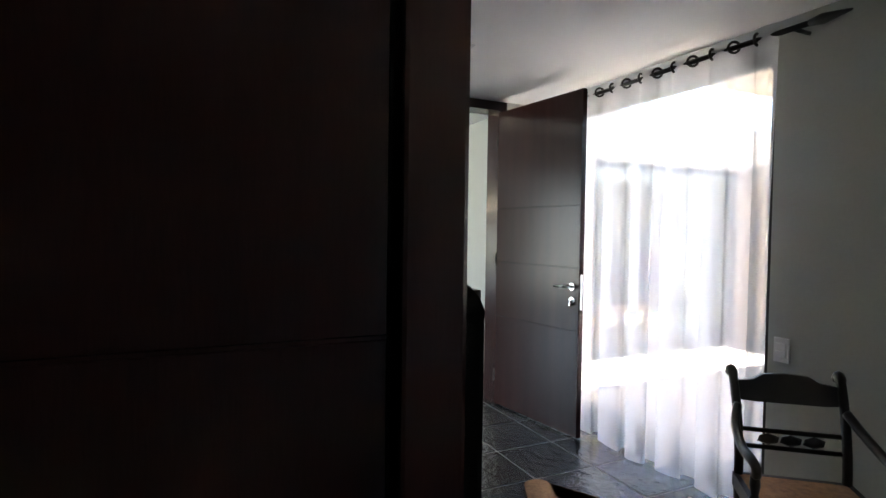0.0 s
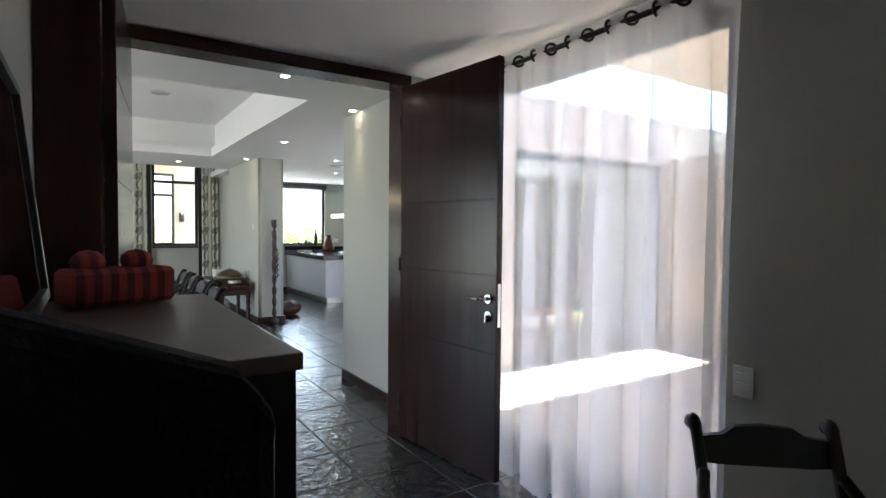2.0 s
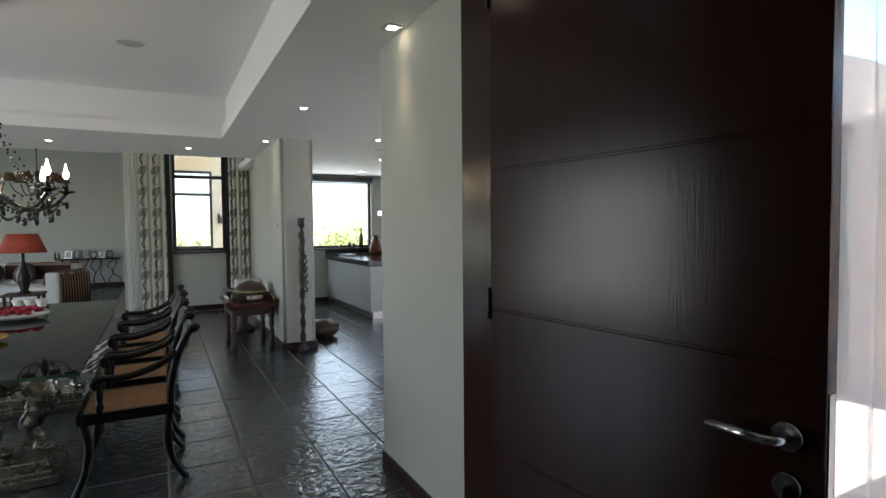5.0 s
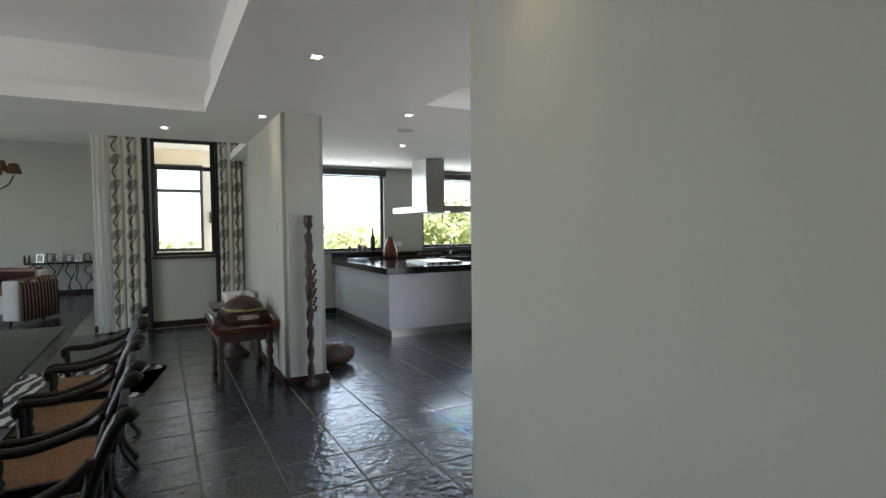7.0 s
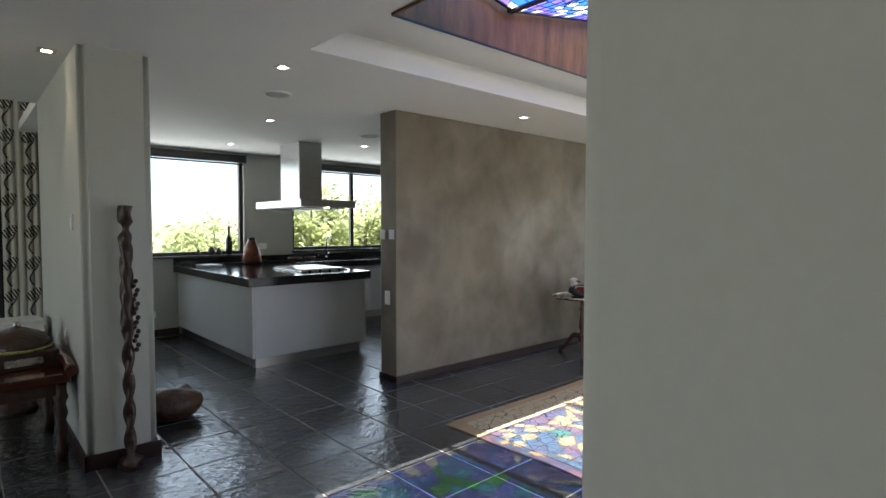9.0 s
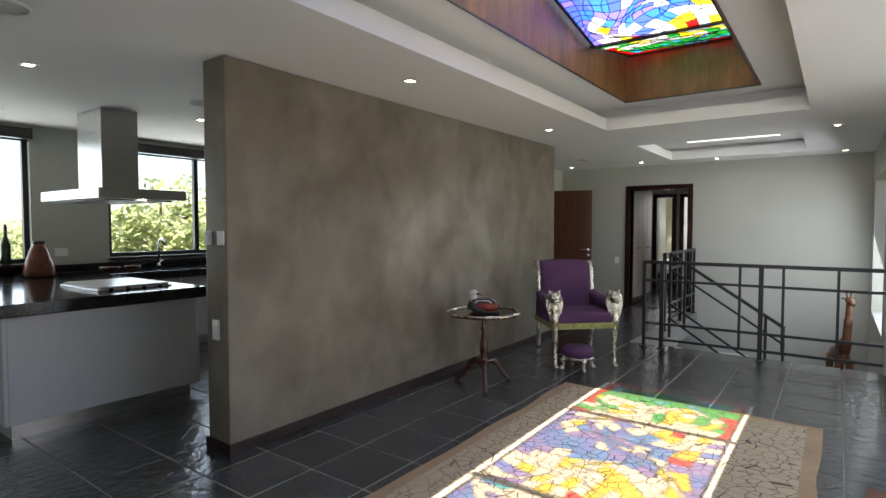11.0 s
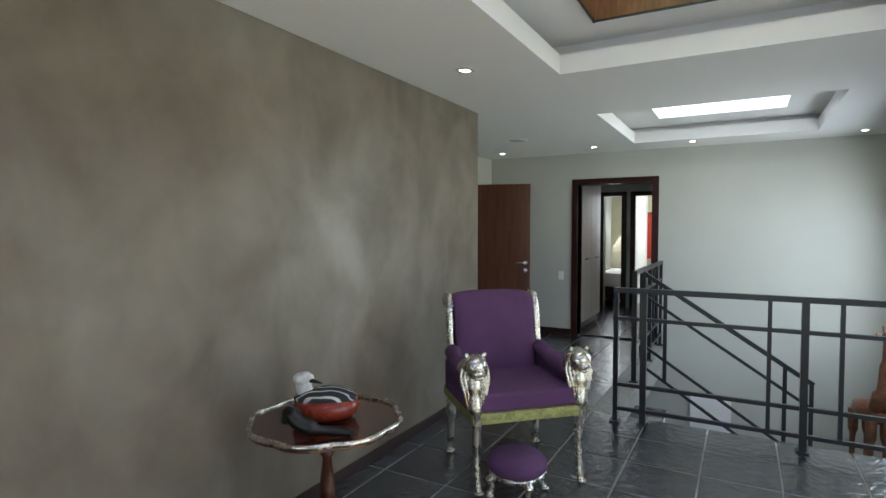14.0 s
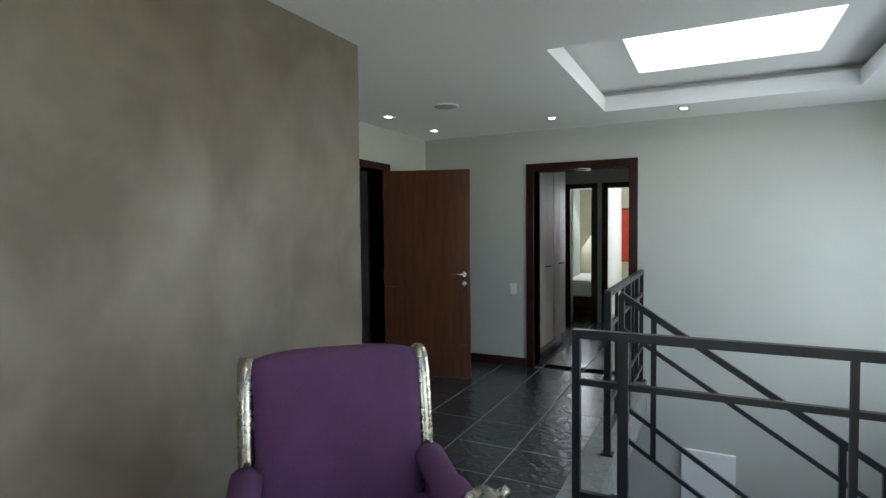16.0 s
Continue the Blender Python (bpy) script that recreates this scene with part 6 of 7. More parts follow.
part("handle", tube(bmesh.new(), arc([(-0.22, -0.05, 0.11), (-0.31, -0.02, 0.14), (-0.30, 0.05, 0.15), (-0.22, 0.06, 0.12)], 5), 0.025, 7), CARVED, bw)

# ---- gallery things ----
pt = thing("piecrust_table", "mahogany tripod table with a scalloped silver rim", "side table", at=(7.84, 9.01, 0, 0, 0, 0))
pt.scale = (0.96, 0.96, 1.05)
bm = bmesh.new()


def scallop(R, n=48):
    return [((R + 0.012 * abs(math.sin(4 * 2 * math.pi * k / n)) * 1.6) * math.cos(2 * math.pi * k / n), (R + 0.012 * abs(math.sin(4 * 2 * math.pi * k / n)) * 1.6) * math.sin(2 * math.pi * k / n)) for k in range(n)]


lo = [bm.verts.new((x, y, 0.625)) for x, y in scallop(0.325)]
hi = [bm.verts.new((x, y, 0.645)) for x, y in scallop(0.325)]
bm.faces.new(lo[::-1]), bm.faces.new(hi)
for k in range(48):
    bm.faces.new((lo[k], lo[(k + 1) % 48], hi[(k + 1) % 48], hi[k]))
part("top", bm, MAHOGANY, pt)
bm = bmesh.new()
tube(bm, [(x, y, 0.648) for x, y in scallop(0.328)] + [(*scallop(0.328)[0], 0.648)], 0.011, 8, caps=False)
part("rim", bm, SILVER, pt, "scalloped silver rim")
part("column", lathe(bmesh.new(), [(0.05, 0.625), (0.022, 0.59), (0.022, 0.52), (0.034, 0.50), (0.020, 0.48), (0.036, 0.36), (0.042, 0.30), (0.026, 0.26), (0.045, 0.22), (0.04, 0.16), (0.02, 0.14)], 18), MAHOGANY, pt)
for k in range(3):
    a = math.radians(215 + 120 * k)
    ca, sa = math.cos(a), math.sin(a)
    lg = part("leg", tube(bmesh.new(), arc([(0.02 * ca, 0.02 * sa, 0.20), (0.12 * ca, 0.12 * sa, 0.20), (0.22 * ca, 0.22 * sa, 0.08), (0.29 * ca, 0.29 * sa, 0.02)], 6), [0.026] * 8 + [0.02] * 11, 8), MAHOGANY, pt)
    part("foot", blob(bmesh.new(), (0.295 * ca, 0.295 * sa, 0.019), (0.03, 0.03, 0.019)), MAHOGANY, lg)
du = thing("duck_bowl", "carved red duck with black and white feathers on the tripod table", "figurine", at=(7.85, 9.02, 0.679, 0, 0, 125))
du.scale = (1.15, 1.0, 1.0)
part("body", lathe(bmesh.new(), [(0.07, 0), (0.115, 0.02), (0.13, 0.055), (0.12, 0.085), (0.105, 0.095)], 28), mat("red_lacquer", (0.22, 0.03, 0.015), 0.25, vary=0.25, scale=9), du)
lidb = bmesh.new()
blob(lidb, (0.0, 0, 0.09), (0.12, 0.105, 0.045), 0.12, 3)
part("back", lidb, striped("feather_stripe", (0.02, 0.02, 0.02), (0.60, 0.57, 0.50), 150, 1, 16.0, 0.75), du, "black back with white feather streaks")
bm = bmesh.new()
tube(bm, arc([(0.07, 0, 0.10), (0.085, 0, 0.14), (0.08, 0, 0.165)], 4), [0.032] * 5 + [0.03] * 4, 9)
blob(bm, (0.085, 0, 0.175), (0.042, 0.034, 0.034))
part("head", bm, mat("white_painted_wood", (0.6, 0.58, 0.54), 0.5, vary=0.2, scale=20), du)
part("beak", tube(bmesh.new(), [(0.06, 0.01, 0.172), (0.012, 0.02, 0.158)], [0.018, 0.006], 8, squash=0.6), EBONY, du)
ek = thing("dark_carving", "small black curved horn carving on the tripod table", "figurine", at=(7.64, 8.92, 0.679, 0, 0, -70))
bm = bmesh.new()
tube(bm, arc([(-0.10, 0, 0.055), (-0.09, 0, 0.10), (-0.05, 0, 0.06), (0.03, 0, 0.032), (0.12, 0.02, 0.022), (0.17, 0.02, 0.02)], 6), [0.025] * 8 + [0.034] * 10 + [0.02] * 13, 10)
part("carving", bm, EBONY, ek)


def paw(bm, x, y, r=0.03):
    for k in range(4):
        a = math.radians(-140 + 33 * k)
        blob(bm, (x + r * 0.7 * math.cos(a), y + r * 0.9 * math.sin(a), r * 0.42), (r * 0.42, r * 0.5, r * 0.42), 0, 1)
    blob(bm, (x, y, r * 0.7), (r * 0.75, r * 0.8, r * 0.7), 0, 1)


tc_ = thing("lion_armchair", "purple upholstered throne chair with silver lion head arms", "chair", at=(9.24, 8.71, 0, 0, 0, -46))
tc_.scale = (1.10, 1.0, 1.0)
part("seat", box(-0.30, -0.33, 0.455, 0.30, 0.26, 0.575, bevel=0.045, seg=4), PURPLE, tc_, "purple felt seat")
part("seat_rail", box(-0.325, -0.345, 0.40, 0.325, 0.29, 0.462, bevel=0.006), BRASS, tc_, "embossed gilt seat rail")
bk = bmesh.new()
prof = arc([(0, 0.20, 0.50), (0, 0.235, 0.70), (0, 0.275, 0.92), (0, 0.315, 1.03), (0, 0.365, 1.045), (0, 0.375, 1.0)], 5)
front, back = [], []
for i, p in enumerate(prof):
    d = (prof[min(i + 1, len(prof) - 1)] - prof[max(0, i - 1)]).normalized()
    nrm = Vector((0, -d.z, d.y))
    wv = 0.255 + 0.02 * i / len(prof)
    front.append([bk.verts.new((x, p.y + nrm.y * t * (1 - (x / 0.3) ** 4), p.z + nrm.z * t * (1 - (x / 0.3) ** 4))) for x, t in ((wv * q / 6, 0.045) for q in range(-6, 7))])
    back.append([bk.verts.new((wv * q / 6, p.y - nrm.y * 0.03, p.z - nrm.z * 0.03)) for q in range(-6, 7)])
for a, b, flip in [(front[i], front[i + 1], False) for i in range(len(prof) - 1)] + [(back[i], back[i + 1], True) for i in range(len(prof) - 1)]:
    for q in range(12):
        f = (a[q], a[q + 1], b[q + 1], b[q])
        bk.faces.new(f[::-1] if flip else f).smooth = True
for i in range(len(prof) - 1):
    bk.faces.new((front[i][0], front[i + 1][0], back[i + 1][0], back[i][0]))
    bk.faces.new((front[i][12], back[i][12], back[i + 1][12], front[i + 1][12]))
bk.faces.new(front[-1] + back[-1][::-1])
part("backrest", bk, PURPLE, tc_, "purple felt backrest rolled over at the top")
for s in (-1, 1):
    part("back_post", tube(bmesh.new(), [p + Vector((s * 0.285, 0.01, 0)) for p in arc([(0, 0.24, 0.42), (0, 0.235, 0.60), (0, 0.27, 0.90), (0, 0.31, 1.035), (0, 0.36, 1.055), (0, 0.39, 1.02), (0, 0.375, 0.985)], 5)], [0.026] * 25 + [0.02] * 6, 8), SILVER, tc_, "beaten silver back post")
    ar = part("arm_pad", tube(bmesh.new(), arc([(s * 0.285, 0.22, 0.70), (s * 0.295, 0.05, 0.66), (s * 0.30, -0.14, 0.645), (s * 0.30, -0.24, 0.64)], 5), [0.05] * 6 + [0.062] * 10, 12), PURPLE, tc_, "purple padded arm")
    part("arm_side", box(s * 0.30 - 0.035, -0.25, 0.46, s * 0.30 + 0.035, 0.22, 0.66, bevel=0.02), PURPLE, ar)
    hdm = bmesh.new()
    hx, hy, hz = s * 0.30, -0.315, 0.73
    blob(hdm, (hx, hy, hz), (0.062, 0.06, 0.066), 0.1, 3)
    blob(hdm, (hx, hy + 0.035, hz - 0.02), (0.078, 0.055, 0.085), 0.35, 3)
    blob(hdm, (hx, hy - 0.052, hz - 0.022), (0.036, 0.034, 0.028), 0.05)
    blob(hdm, (hx, hy - 0.045, hz - 0.055), (0.028, 0.024, 0.013), 0.05)
    for q in (-1, 1):
        blob(hdm, (hx + q * 0.048, hy + 0.01, hz + 0.062), (0.018, 0.013, 0.022), 0.1, 1)
        blob(hdm, (hx + q * 0.024, hy - 0.05, hz + 0.016), (0.011, 0.01, 0.009), 0, 1)
        blob(hdm, (hx + q * 0.018, hy - 0.07, hz - 0.028), (0.014, 0.012, 0.012), 0, 1)
    blob(hdm, (hx, hy - 0.082, hz - 0.006), (0.013, 0.009, 0.008), 0, 1)
    mane = bmesh.new()
    for q in range(9):
        w = -0.056 + 0.014 * q
        tube(mane, arc([(hx + w * 0.7, hy - 0.005 + 0.02 * abs(q - 4) / 4, hz + 0.05), (hx + w * 1.35, hy - 0.012 + 0.03 * abs(q - 4) / 4, hz - 0.05), (hx + w * 1.05, hy - 0.030 + 0.03 * abs(q - 4) / 4, hz - 0.15), (hx + w * 0.7, hy - 0.035 + 0.03 * abs(q - 4) / 4, hz - 0.25)], 3), [0.008, 0.012, 0.012, 0.012, 0.012, 0.011, 0.010, 0.008, 0.006, 0.004], 5)
    lh = part("lion_head", hdm, SILVER, tc_, "cast silver lion head")
    part("mane", mane, SILVER, lh, "combed silver mane")["kind"] = "stuff"
    lg = bmesh.new()
    tube(lg, arc([(s * 0.30, -0.30, 0.67), (s * 0.305, -0.315, 0.58), (s * 0.30, -0.33, 0.45), (s * 0.295, -0.315, 0.30), (s * 0.295, -0.325, 0.12), (s * 0.295, -0.335, 0.03)], 6), [0.048] * 6 + [0.038] * 6 + [0.025] * 8 + [0.018] * 11, 10)
    paw(lg, s * 0.295, -0.345)
    part("front_leg", lg, SILVER, tc_, "silver lion leg with a paw foot")
    lg = bmesh.new()
    tube(lg, arc([(s * 0.285, 0.25, 0.42), (s * 0.285, 0.255, 0.28), (s * 0.285, 0.27, 0.12), (s * 0.285, 0.285, 0.03)], 6), [0.03] * 8 + [0.02] * 11, 10)
    paw(lg, s * 0.285, 0.28)
    part("back_leg", lg, SILVER, tc_)
fs = thing("footstool", "small round purple footstool on silver paw feet", "footstool", at=(8.90, 8.52, 0, 0, 0, -46))
part("cushion", lathe(bmesh.new(), [(0.15, 0.135), (0.172, 0.16), (0.17, 0.20), (0.13, 0.235), (0.05, 0.25)], 28), PURPLE, fs)
part("ring", lathe(bmesh.new(), [(0.14, 0.105), (0.158, 0.115), (0.155, 0.138), (0.10, 0.136)], 28), SILVER, fs, "chased silver ring")
for k in range(4):
    a = math.pi / 4 + math.pi / 2 * k + math.pi / 4
    ca, sa = math.cos(a), math.sin(a)
    bm = tube(bmesh.new(), arc([(0.13 * ca, 0.13 * sa, 0.12), (0.165 * ca, 0.165 * sa, 0.09), (0.15 * ca, 0.15 * sa, 0.05), (0.165 * ca, 0.165 * sa, 0.015)], 5), [0.026] * 6 + [0.016] * 10, 8)
    paw(bm, 0.17 * ca, 0.17 * sa, 0.026)
    part("leg", bm, SILVER, fs)
lt = thing("lattice_chest", "red-brown wooden chest with carved lattice panels", "chest", at=(5.67, 5.98, 0, 0, 0, 0))
LAT = mat("red_brown_teak", (0.17, 0.065, 0.03), 0.45, vary=0.22, scale=6, bump=0.1)
part("frame", boxes((-0.45, -0.28, 0.44, 0.45, -0.22, 0.5), (-0.45, 0.22, 0.44, 0.45, 0.28, 0.5), (-0.45, -0.22, 0.44, -0.37, 0.22, 0.5), (0.37, -0.22, 0.44, 0.45, 0.22, 0.5), (-0.45, -0.28, 0, -0.39, -0.22, 0.44), (0.39, -0.28, 0, 0.45, -0.22, 0.44), (-0.45, 0.22, 0, -0.39, 0.28, 0.44), (0.39, 0.22, 0, 0.45, 0.28, 0.44), (-0.39, 0.23, 0.05, 0.39, 0.27, 0.11), (-0.44, -0.22, 0.05, -0.40, 0.22, 0.11), (-0.40, -0.21, 0.40, 0.40, 0.21, 0.43)), LAT, lt)
for k in range(17):
    part("lattice_slat", bar(bmesh.new(), (-0.36 + 0.045 * k, -0.22, 0.465), (-0.36 + 0.045 * k, 0.22, 0.465), 0.014), LAT, lt)
for k in range(9):
    part("lattice_slat", bar(bmesh.new(), (-0.37, -0.20 + 0.05 * k, 0.475), (0.37, -0.20 + 0.05 * k, 0.475), 0.014), LAT, lt)
for k in range(10):
    part("side_slat", bar(bmesh.new(), (-0.42, -0.20 + 0.044 * k, 0.11), (-0.42, -0.20 + 0.044 * k, 0.44), 0.014), LAT, lt)
pot = thing("clay_pot", "large dark clay pot with a coral red rim", "pot", at=(5.80, 5.93, 0.501, 0, 0, 0))
part("body", lathe(bmesh.new(), [(0.12, 0), (0.20, 0.06), (0.235, 0.15), (0.21, 0.25), (0.15, 0.30), (0.14, 0.30), (0.19, 0.24), (0.10, 0.05)], 32), mat("burnished_clay", (0.035, 0.025, 0.02), 0.35, vary=0.3, scale=8), pot)
part("coral", tube(bmesh.new(), arc([(0.14, 0.05, 0.31), (0.05, 0.14, 0.315), (-0.08, 0.13, 0.31), (-0.14, 0.03, 0.33), (-0.15, -0.03, 0.36)], 6), 0.014, 8), mat("coral_red_glaze", (0.42, 0.05, 0.025), 0.3, vary=0.2), pot, "coral red branch round the rim")
gd = thing("gilt_dish", "shallow embossed gilt dish on the lattice chest", "dish", at=(5.46, 6.0, 0.501, 0, 0, 0))
part("bowl", lathe(bmesh.new(), [(0.07, 0), (0.13, 0.012), (0.17, 0.035), (0.165, 0.040), (0.12, 0.020), (0.04, 0.012)], 32), BRASS, gd)
part("rim", tube(bmesh.new(), [(0.168 * math.cos(q * math.pi / 16), 0.168 * math.sin(q * math.pi / 16), 0.039) for q in range(33)], 0.006, 6, caps=False), SILVER, gd, "beaded pale rim")
bm = bmesh.new()
tube(bm, arc([(0.02, 0, 0.86), (0.10, 0, 1.05), (0.14, 0, 1.30), (0.15, 0, 1.50), (0.17, 0, 1.56)], 6), [0.075] * 6 + [0.05] * 7 + [0.036] * 12, 10)
blob(bm, (-0.10, 0, 0.80), (0.22, 0.10, 0.12), 0.1)
tube(bm, [(0.13, 0, 1.57), (0.20, 0, 1.555), (0.27, 0, 1.52)], [0.045, 0.042, 0.026], 10)
for q in (-1, 1):
    tube(bm, [(0.14, q * 0.02, 1.59), (0.13, q * 0.028, 1.67)], [0.008, 0.012], 6)
    blob(bm, (0.11, q * 0.055, 1.585), (0.014, 0.03, 0.016), 0, 1)
    for x in (-0.24, 0.05):
        tube(bm, arc([(x, q * 0.06, 0.78), (x + 0.01, q * 0.065, 0.45), (x, q * 0.065, 0.0)], 5), [0.045] * 4 + [0.026] * 7, 8)
gi = tagged(part("giraffe_statue", bm, mat("spotted_brown_wood", (0.15, 0.06, 0.03), 0.4, vary=0.45, scale=11)), "tall carved wooden giraffe statue on the stair landing", "statue")
gi.matrix_world = pose(12.45, 6.28, -1.05, 0, 0, 200)

# ---- outside ----
LEAFM = mat("tree_leaf", (0.17, 0.21, 0.085), 0.6, vary=0.3, scale=3)
lt_ = LEAFM.node_tree
leaf_glow = lt_.nodes.new("ShaderNodeBsdfTranslucent")
leaf_glow.inputs[0].default_value = (0.46, 0.50, 0.22, 1)
leaf_mix = lt_.nodes.new("ShaderNodeMixShader")
leaf_mix.inputs[0].default_value = 0.62
lt_.links.new(lt_.nodes["Principled BSDF"].outputs[0], leaf_mix.inputs[1])
lt_.links.new(leaf_glow.outputs[0], leaf_mix.inputs[2])
lt_.links.new(leaf_mix.outputs[0], lt_.nodes["Material Output"].inputs[0])
BARK = mat("bark", (0.12, 0.085, 0.06), 0.9, vary=0.2, bump=0.4)
structure("ground", boxes((-400, 13.7, -3.3, 400, 700, -3.0), (-400, -400, -3.3, 400, -2.3, -3.0)), mat("dry_grass", (0.22, 0.21, 0.10), 0.95, vary=0.25, scale=0.4), "dry grassy ground below the house", "ground")

# Unseen slab below sill height, added to throw sunlight up into the kitchen.
structure("pavement_bounce", boxes((1.45, 13.65, -0.25, 10, 18.2, -0.1)), mat("pale_bounce_slab", (0.62, 0.58, 0.52), 0.9, vary=0.08), "pale unseen slab added outside the kitchen windows to bounce sunlight in", "paving")


def tree(x, y, h, spread, seed, label="leafy green tree outside the windows"):
    r = random.Random(seed)
    t = thing("tree", label, "tree", "garden trees", (x, y, -3.0, 0, 0, 0))
    bm = bmesh.new()
    tube(bm, [(0, 0, 0), (0.05, 0.03, h * 0.3), (-0.04, 0.06, h * 0.6), (0, 0, h * 0.85)], [0.13, 0.10, 0.07, 0.02], 8)
    tips = []
    for k in range(11):
        a, z = r.uniform(0, 6.28), h * r.uniform(0.3, 0.75)
        L = spread * r.uniform(0.5, 1.0)
        q = Vector((math.cos(a) * L, math.sin(a) * L, z + L * r.uniform(0.2, 0.6)))
        tube(bm, [(0, 0, z), q * 0.5 + Vector((0, 0, z * 0.5 + 0.1)), q], [0.05, 0.03, 0.012], 6)
        tips += [q, q * 0.7 + Vector((0, 0, z * 0.3))]
    tips.append(Vector((0, 0, h * 0.9)))
    part("trunk", bm, BARK, t)
    verts, faces = [], []
    for c in tips:
        for k in range(100):
            d = Vector((r.gauss(0, 1), r.gauss(0, 1), r.gauss(0, 0.8))) * spread * 0.17
            p, s = c + d, r.uniform(0.07, 0.14)
            u = Vector((r.uniform(-1, 1), r.uniform(-1, 1), r.uniform(-0.6, 0.6))).normalized()
            w = u.cross(Vector((r.uniform(-1, 1), r.uniform(-1, 1), 1))).normalized()
            b = len(verts)
            verts += [p - u * s, p + w * s * 0.5, p + u * s, p - w * s * 0.5]
            faces.append((b, b + 1, b + 2, b + 3))
    me = bpy.data.meshes.new("crown")
    me.from_pydata(verts, [], faces)
    me.materials.append(LEAFM)
    ob = new("crown", me)
    ob.parent = t


for i, (x, y, h, s) in enumerate(((6.2, 22, 4.3, 1.4), (7.6, 23, 4.5, 1.5), (8.9, 22.5, 4.3, 1.4), (10.6, 20.5, 6.0, 1.6), (11.9, 21.5, 6.3, 1.7), (13.6, 22, 6.0, 1.8), (15.2, 23, 5.7, 1.9), (3.5, 22, 4.3, 1.4), (2.2, 22.5, 4.2, 1.4), (4.9, 24, 4.3, 1.5), (9.6, 26, 5.0, 1.8))):
    tree(x, y, h, s, i + 40)
hd = thing("hedge_bank", "distant bank of green bushes", "bushes")
hd["kind"] = "stuff"
r5 = random.Random(12)
verts, faces = [], []
for k in range(26000):
    p = Vector((r5.uniform(-25, 45), r5.uniform(34, 44), -3.0 + abs(r5.gauss(0, 1)) * 1.2 + 1.2 * noise.noise(Vector((k * 0.0, r5.random(), 1)))))
    s = r5.uniform(0.15, 0.35)
    u = Vector((r5.uniform(-1, 1), r5.uniform(-0.5, 0.5), r5.uniform(-1, 1))).normalized()
    w = u.cross(Vector((r5.uniform(-1, 1), 1, r5.uniform(-1, 1)))).normalized()
    b = len(verts)
    verts += [p - u * s, p + w * s * 0.6, p + u * s, p - w * s * 0.6]
    faces.append((b, b + 1, b + 2, b + 3))
me = bpy.data.meshes.new("leaves")
me.from_pydata(verts, [], faces)
me.materials.append(LEAFM)
new("leaves", me).parent = hd
ver = thing("veranda_screen", "cream plastered veranda wall with a framed opening outside the window", "veranda wall", at=(0, 19.5, -3.0, 0, 0, 0))
CREAM = mat("cream_plaster", (0.72, 0.62, 0.46), 0.85, vary=0.04, scale=2)
part("wall", wall_x(0, 0.25, 1.45, 3.9, 0, 7.3, [(1.99, 3.09, 3.93, 6.12)]), CREAM, ver)
part("opening_frame", boxes((1.99, -0.02, 3.93, 2.06, 0.1, 6.12), (3.02, -0.02, 3.93, 3.09, 0.1, 6.12), (2.06, -0.02, 3.93, 3.02, 0.1, 4.0), (2.06, -0.02, 6.05, 3.02, 0.1, 6.12), (2.06, 0.0, 5.42, 3.02, 0.08, 5.50)), FRAMEMETAL, ver)
wl = thing("wall_lamp", "dark cylindrical outdoor wall lamp", "wall lamp", at=(3.29, 19.45, 1.78, 0, 0, 0))
part("body", tube(bmesh.new(), [(0, 0, -0.14), (0, 0, 0.14)], 0.07, 14), FRAMEMETAL, wl)
part("bracket", boxes((-0.02, 0.03, -0.03, 0.02, 0.048, 0.03)), FRAMEMETAL, wl)
pp = thing("pergola_post", "white painted post outside the kitchen window", "post", at=(4.75, 15.0, -3.0, 0, 0, 0))
part("shaft", box(-0.05, -0.05, 0, 0.05, 0.05, 6.2, bevel=0.005), WHITE, pp)
part("cap", box(-0.07, -0.07, 6.2, 0.07, 0.07, 6.25), WHITE, pp)

# ---- floor tiles, bricks and pavers ----
P = 0.4365
TX, TY = 2.665, 8.05


def piece_mesh(name, sx, sy, sz, material, variants=5, chip=0.003):
    out = []
    for k in range(variants):
        r = random.Random(100 + k)
        bm = box(-sx / 2, -sy / 2, -sz, sx / 2, sy / 2, 0)
        for v in bm.verts:
            v.co += Vector((r.uniform(-chip, chip), r.uniform(-chip, chip), r.uniform(-0.0006, 0.0006) if v.co.z > -0.001 else 0))
        bmesh.ops.bevel(bm, geom=[e for e in bm.edges if all(v.co.z > -sz * 0.4 for v in e.verts)], offset=0.002, segments=1, affect="EDGES")
        me = bpy.data.meshes.new(name)
        bm.to_mesh(me)
        bm.free()
        me.materials.append(material)
        out.append(me)
    return out


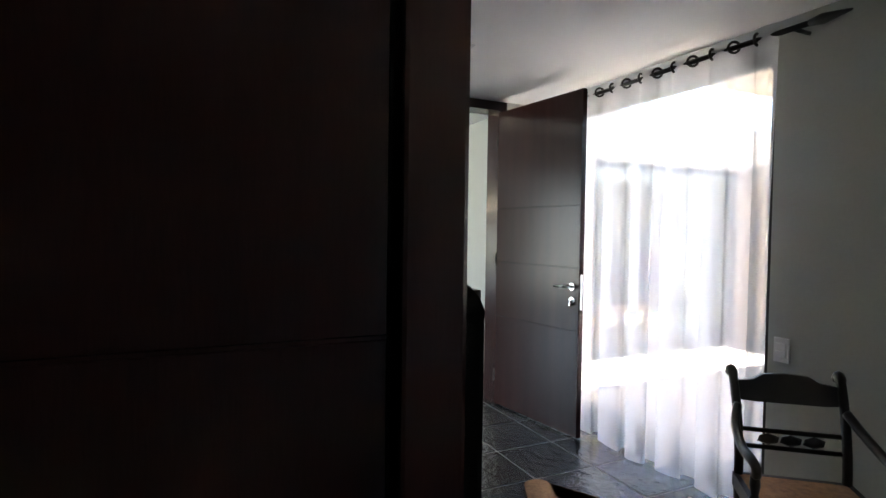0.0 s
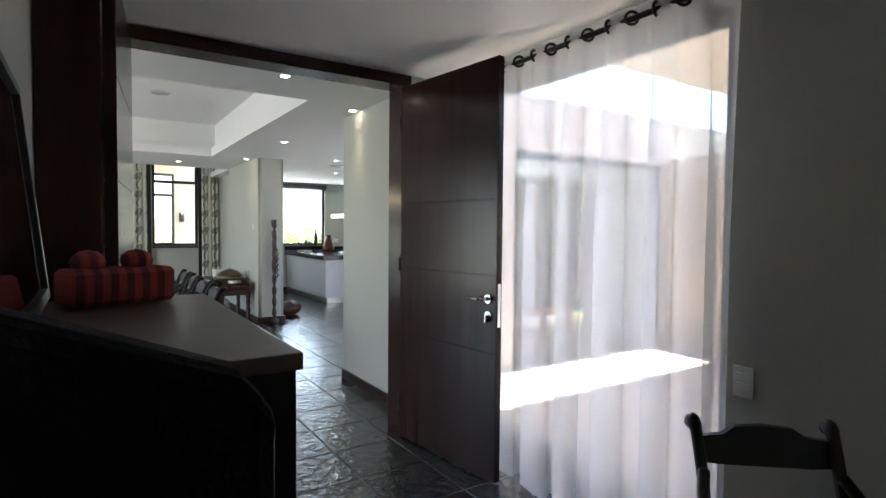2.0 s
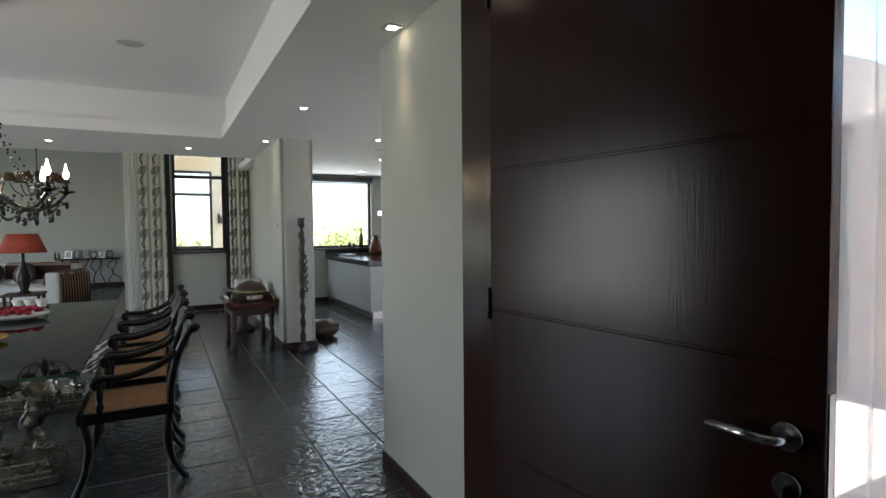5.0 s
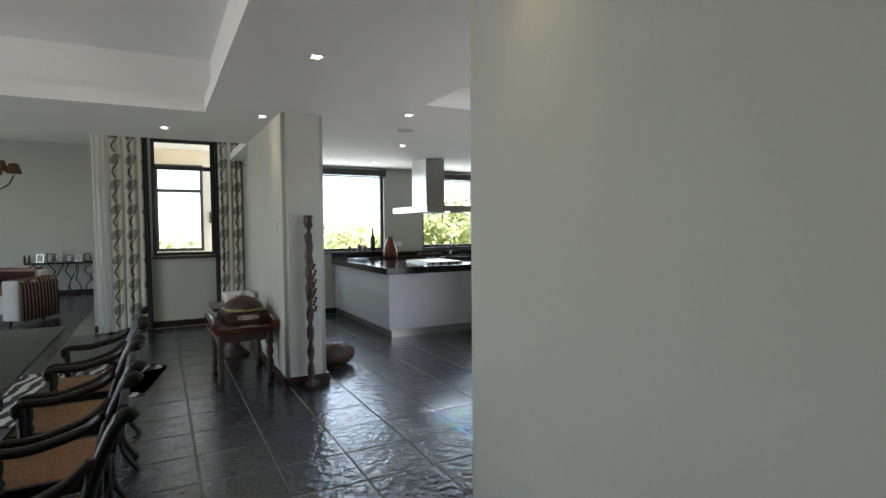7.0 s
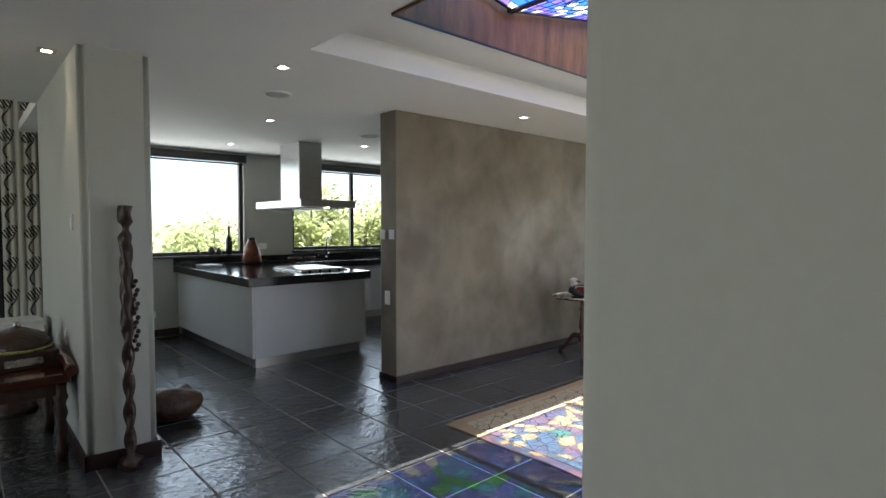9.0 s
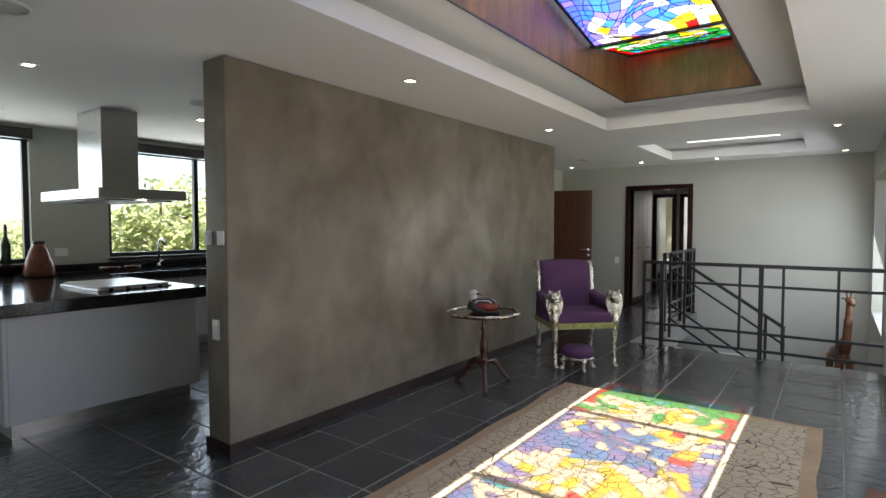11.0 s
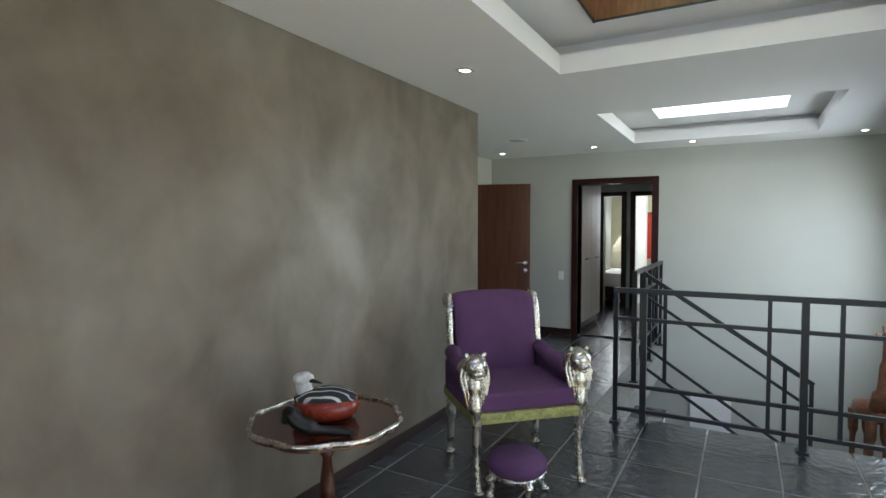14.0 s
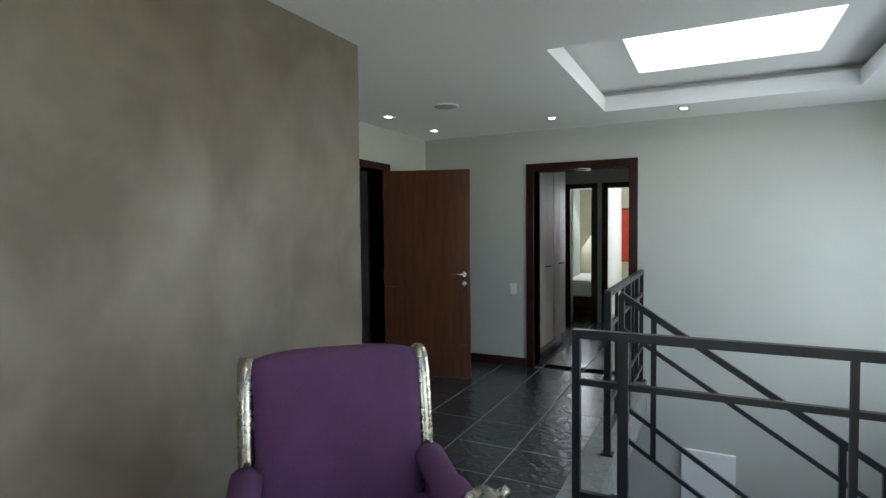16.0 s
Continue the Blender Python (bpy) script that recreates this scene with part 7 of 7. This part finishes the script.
tile_meshes = piece_mesh("tile", P - 0.011, P - 0.011, 0.012, SLATE)
floor_ob = bpy.data.objects["floor"]
near, rest = [], []
regions = ((-3.9, 10.4, -1.5, 11.5), (-3.9, 9.3, 11.5, 13.35), (-3.9, 1.1, 13.35, 19.3), (10.4, 13.5, 8.3, 10.7), (13.5, 17.5, 8.2, 9.9))
i0, j0 = -16, -24
for i in range(i0, 36):
    for j in range(j0, 28):
        cx, cy = TX + P * (i + 0.5), TY + P * (j + 0.5)
        if not any(a < cx < b and c < cy < d for a, b, c, d in regions):
            continue
        if cx > 3.45 and cy < 5.3:
            continue
        if 0.1 < cx < 3.0 and cy < 1.4 or cx > 3.3 and cy < 5.5 or cx < 0.7 and cy < 4.2:
            rest.append((cx, cy))
            continue
        key = min(abs(cx - 2.6) + 0.2 * abs(cy - 6), abs(cy - 8.2) + max(0, cx - 12) + max(0, 2 - cx))
        near.append((key, cx, cy))
near.sort()
rest += [(x, y) for _, x, y in near[300:]]
r6 = random.Random(5)
for _, x, y in near[:300]:
    o = new("tile", r6.choice(tile_meshes))
    o.location, o.rotation_euler = (x, y, 0), (0, 0, r6.randrange(4) * math.pi / 2)
    o.parent = floor_ob
bm = bmesh.new()
for x, y in rest:
    quad_box(bm, x - P / 2 + 0.006, y - P / 2 + 0.006, -0.012, x + P / 2 - 0.006, y + P / 2 - 0.006, 0)
o = part("tiles", bm, SLATE, floor_ob)
o["kind"] = "stuff"
PAVER = mat("clay_paver", (0.47, 0.41, 0.365), 0.85, vary=0.15, scale=10, bump=0.2, rand=0.15)
pav = bpy.data.objects["pavement_courtyard"]
pm = piece_mesh("paver", 0.217, 0.102, 0.05, PAVER, 4, 0.002)
bm = bmesh.new()
for i in range(19):
    for j in range(50):
        x, y = 3.45 + 0.222 * i + (0.111 if j % 2 else 0), 0.1 + 0.1065 * j
        if x > 7.38 or y > 5.2:
            continue
        if 3.6 < y < 4.9 and x < 7.2 or (2.2 < y <= 3.6 and x < 4.6):
            o = new("paver", pm[(i * 7 + j * 3) % 4])
            o.location, o.parent = (x, y, -0.05 + 0.012), pav
        else:
            quad_box(bm, x - 0.108, y - 0.051, -0.09, x + 0.108, y + 0.051, -0.039)
o = part("pavers", bm, PAVER, pav)
o["kind"] = "stuff"
bmk = piece_mesh("brick", 0.07, 0.212, 0.066, BRICK, 4, 0.002)
for k in range(28):
    for j in range(9):
        y = 5.18 - 0.222 * j - (0.111 if k % 2 else 0)
        o = new("brick", bmk[(k * 5 + j) % 4])
        o.location, o.parent = (7.5 + 0.024, y, 0.04 + 0.078 * (k + 1)), cw
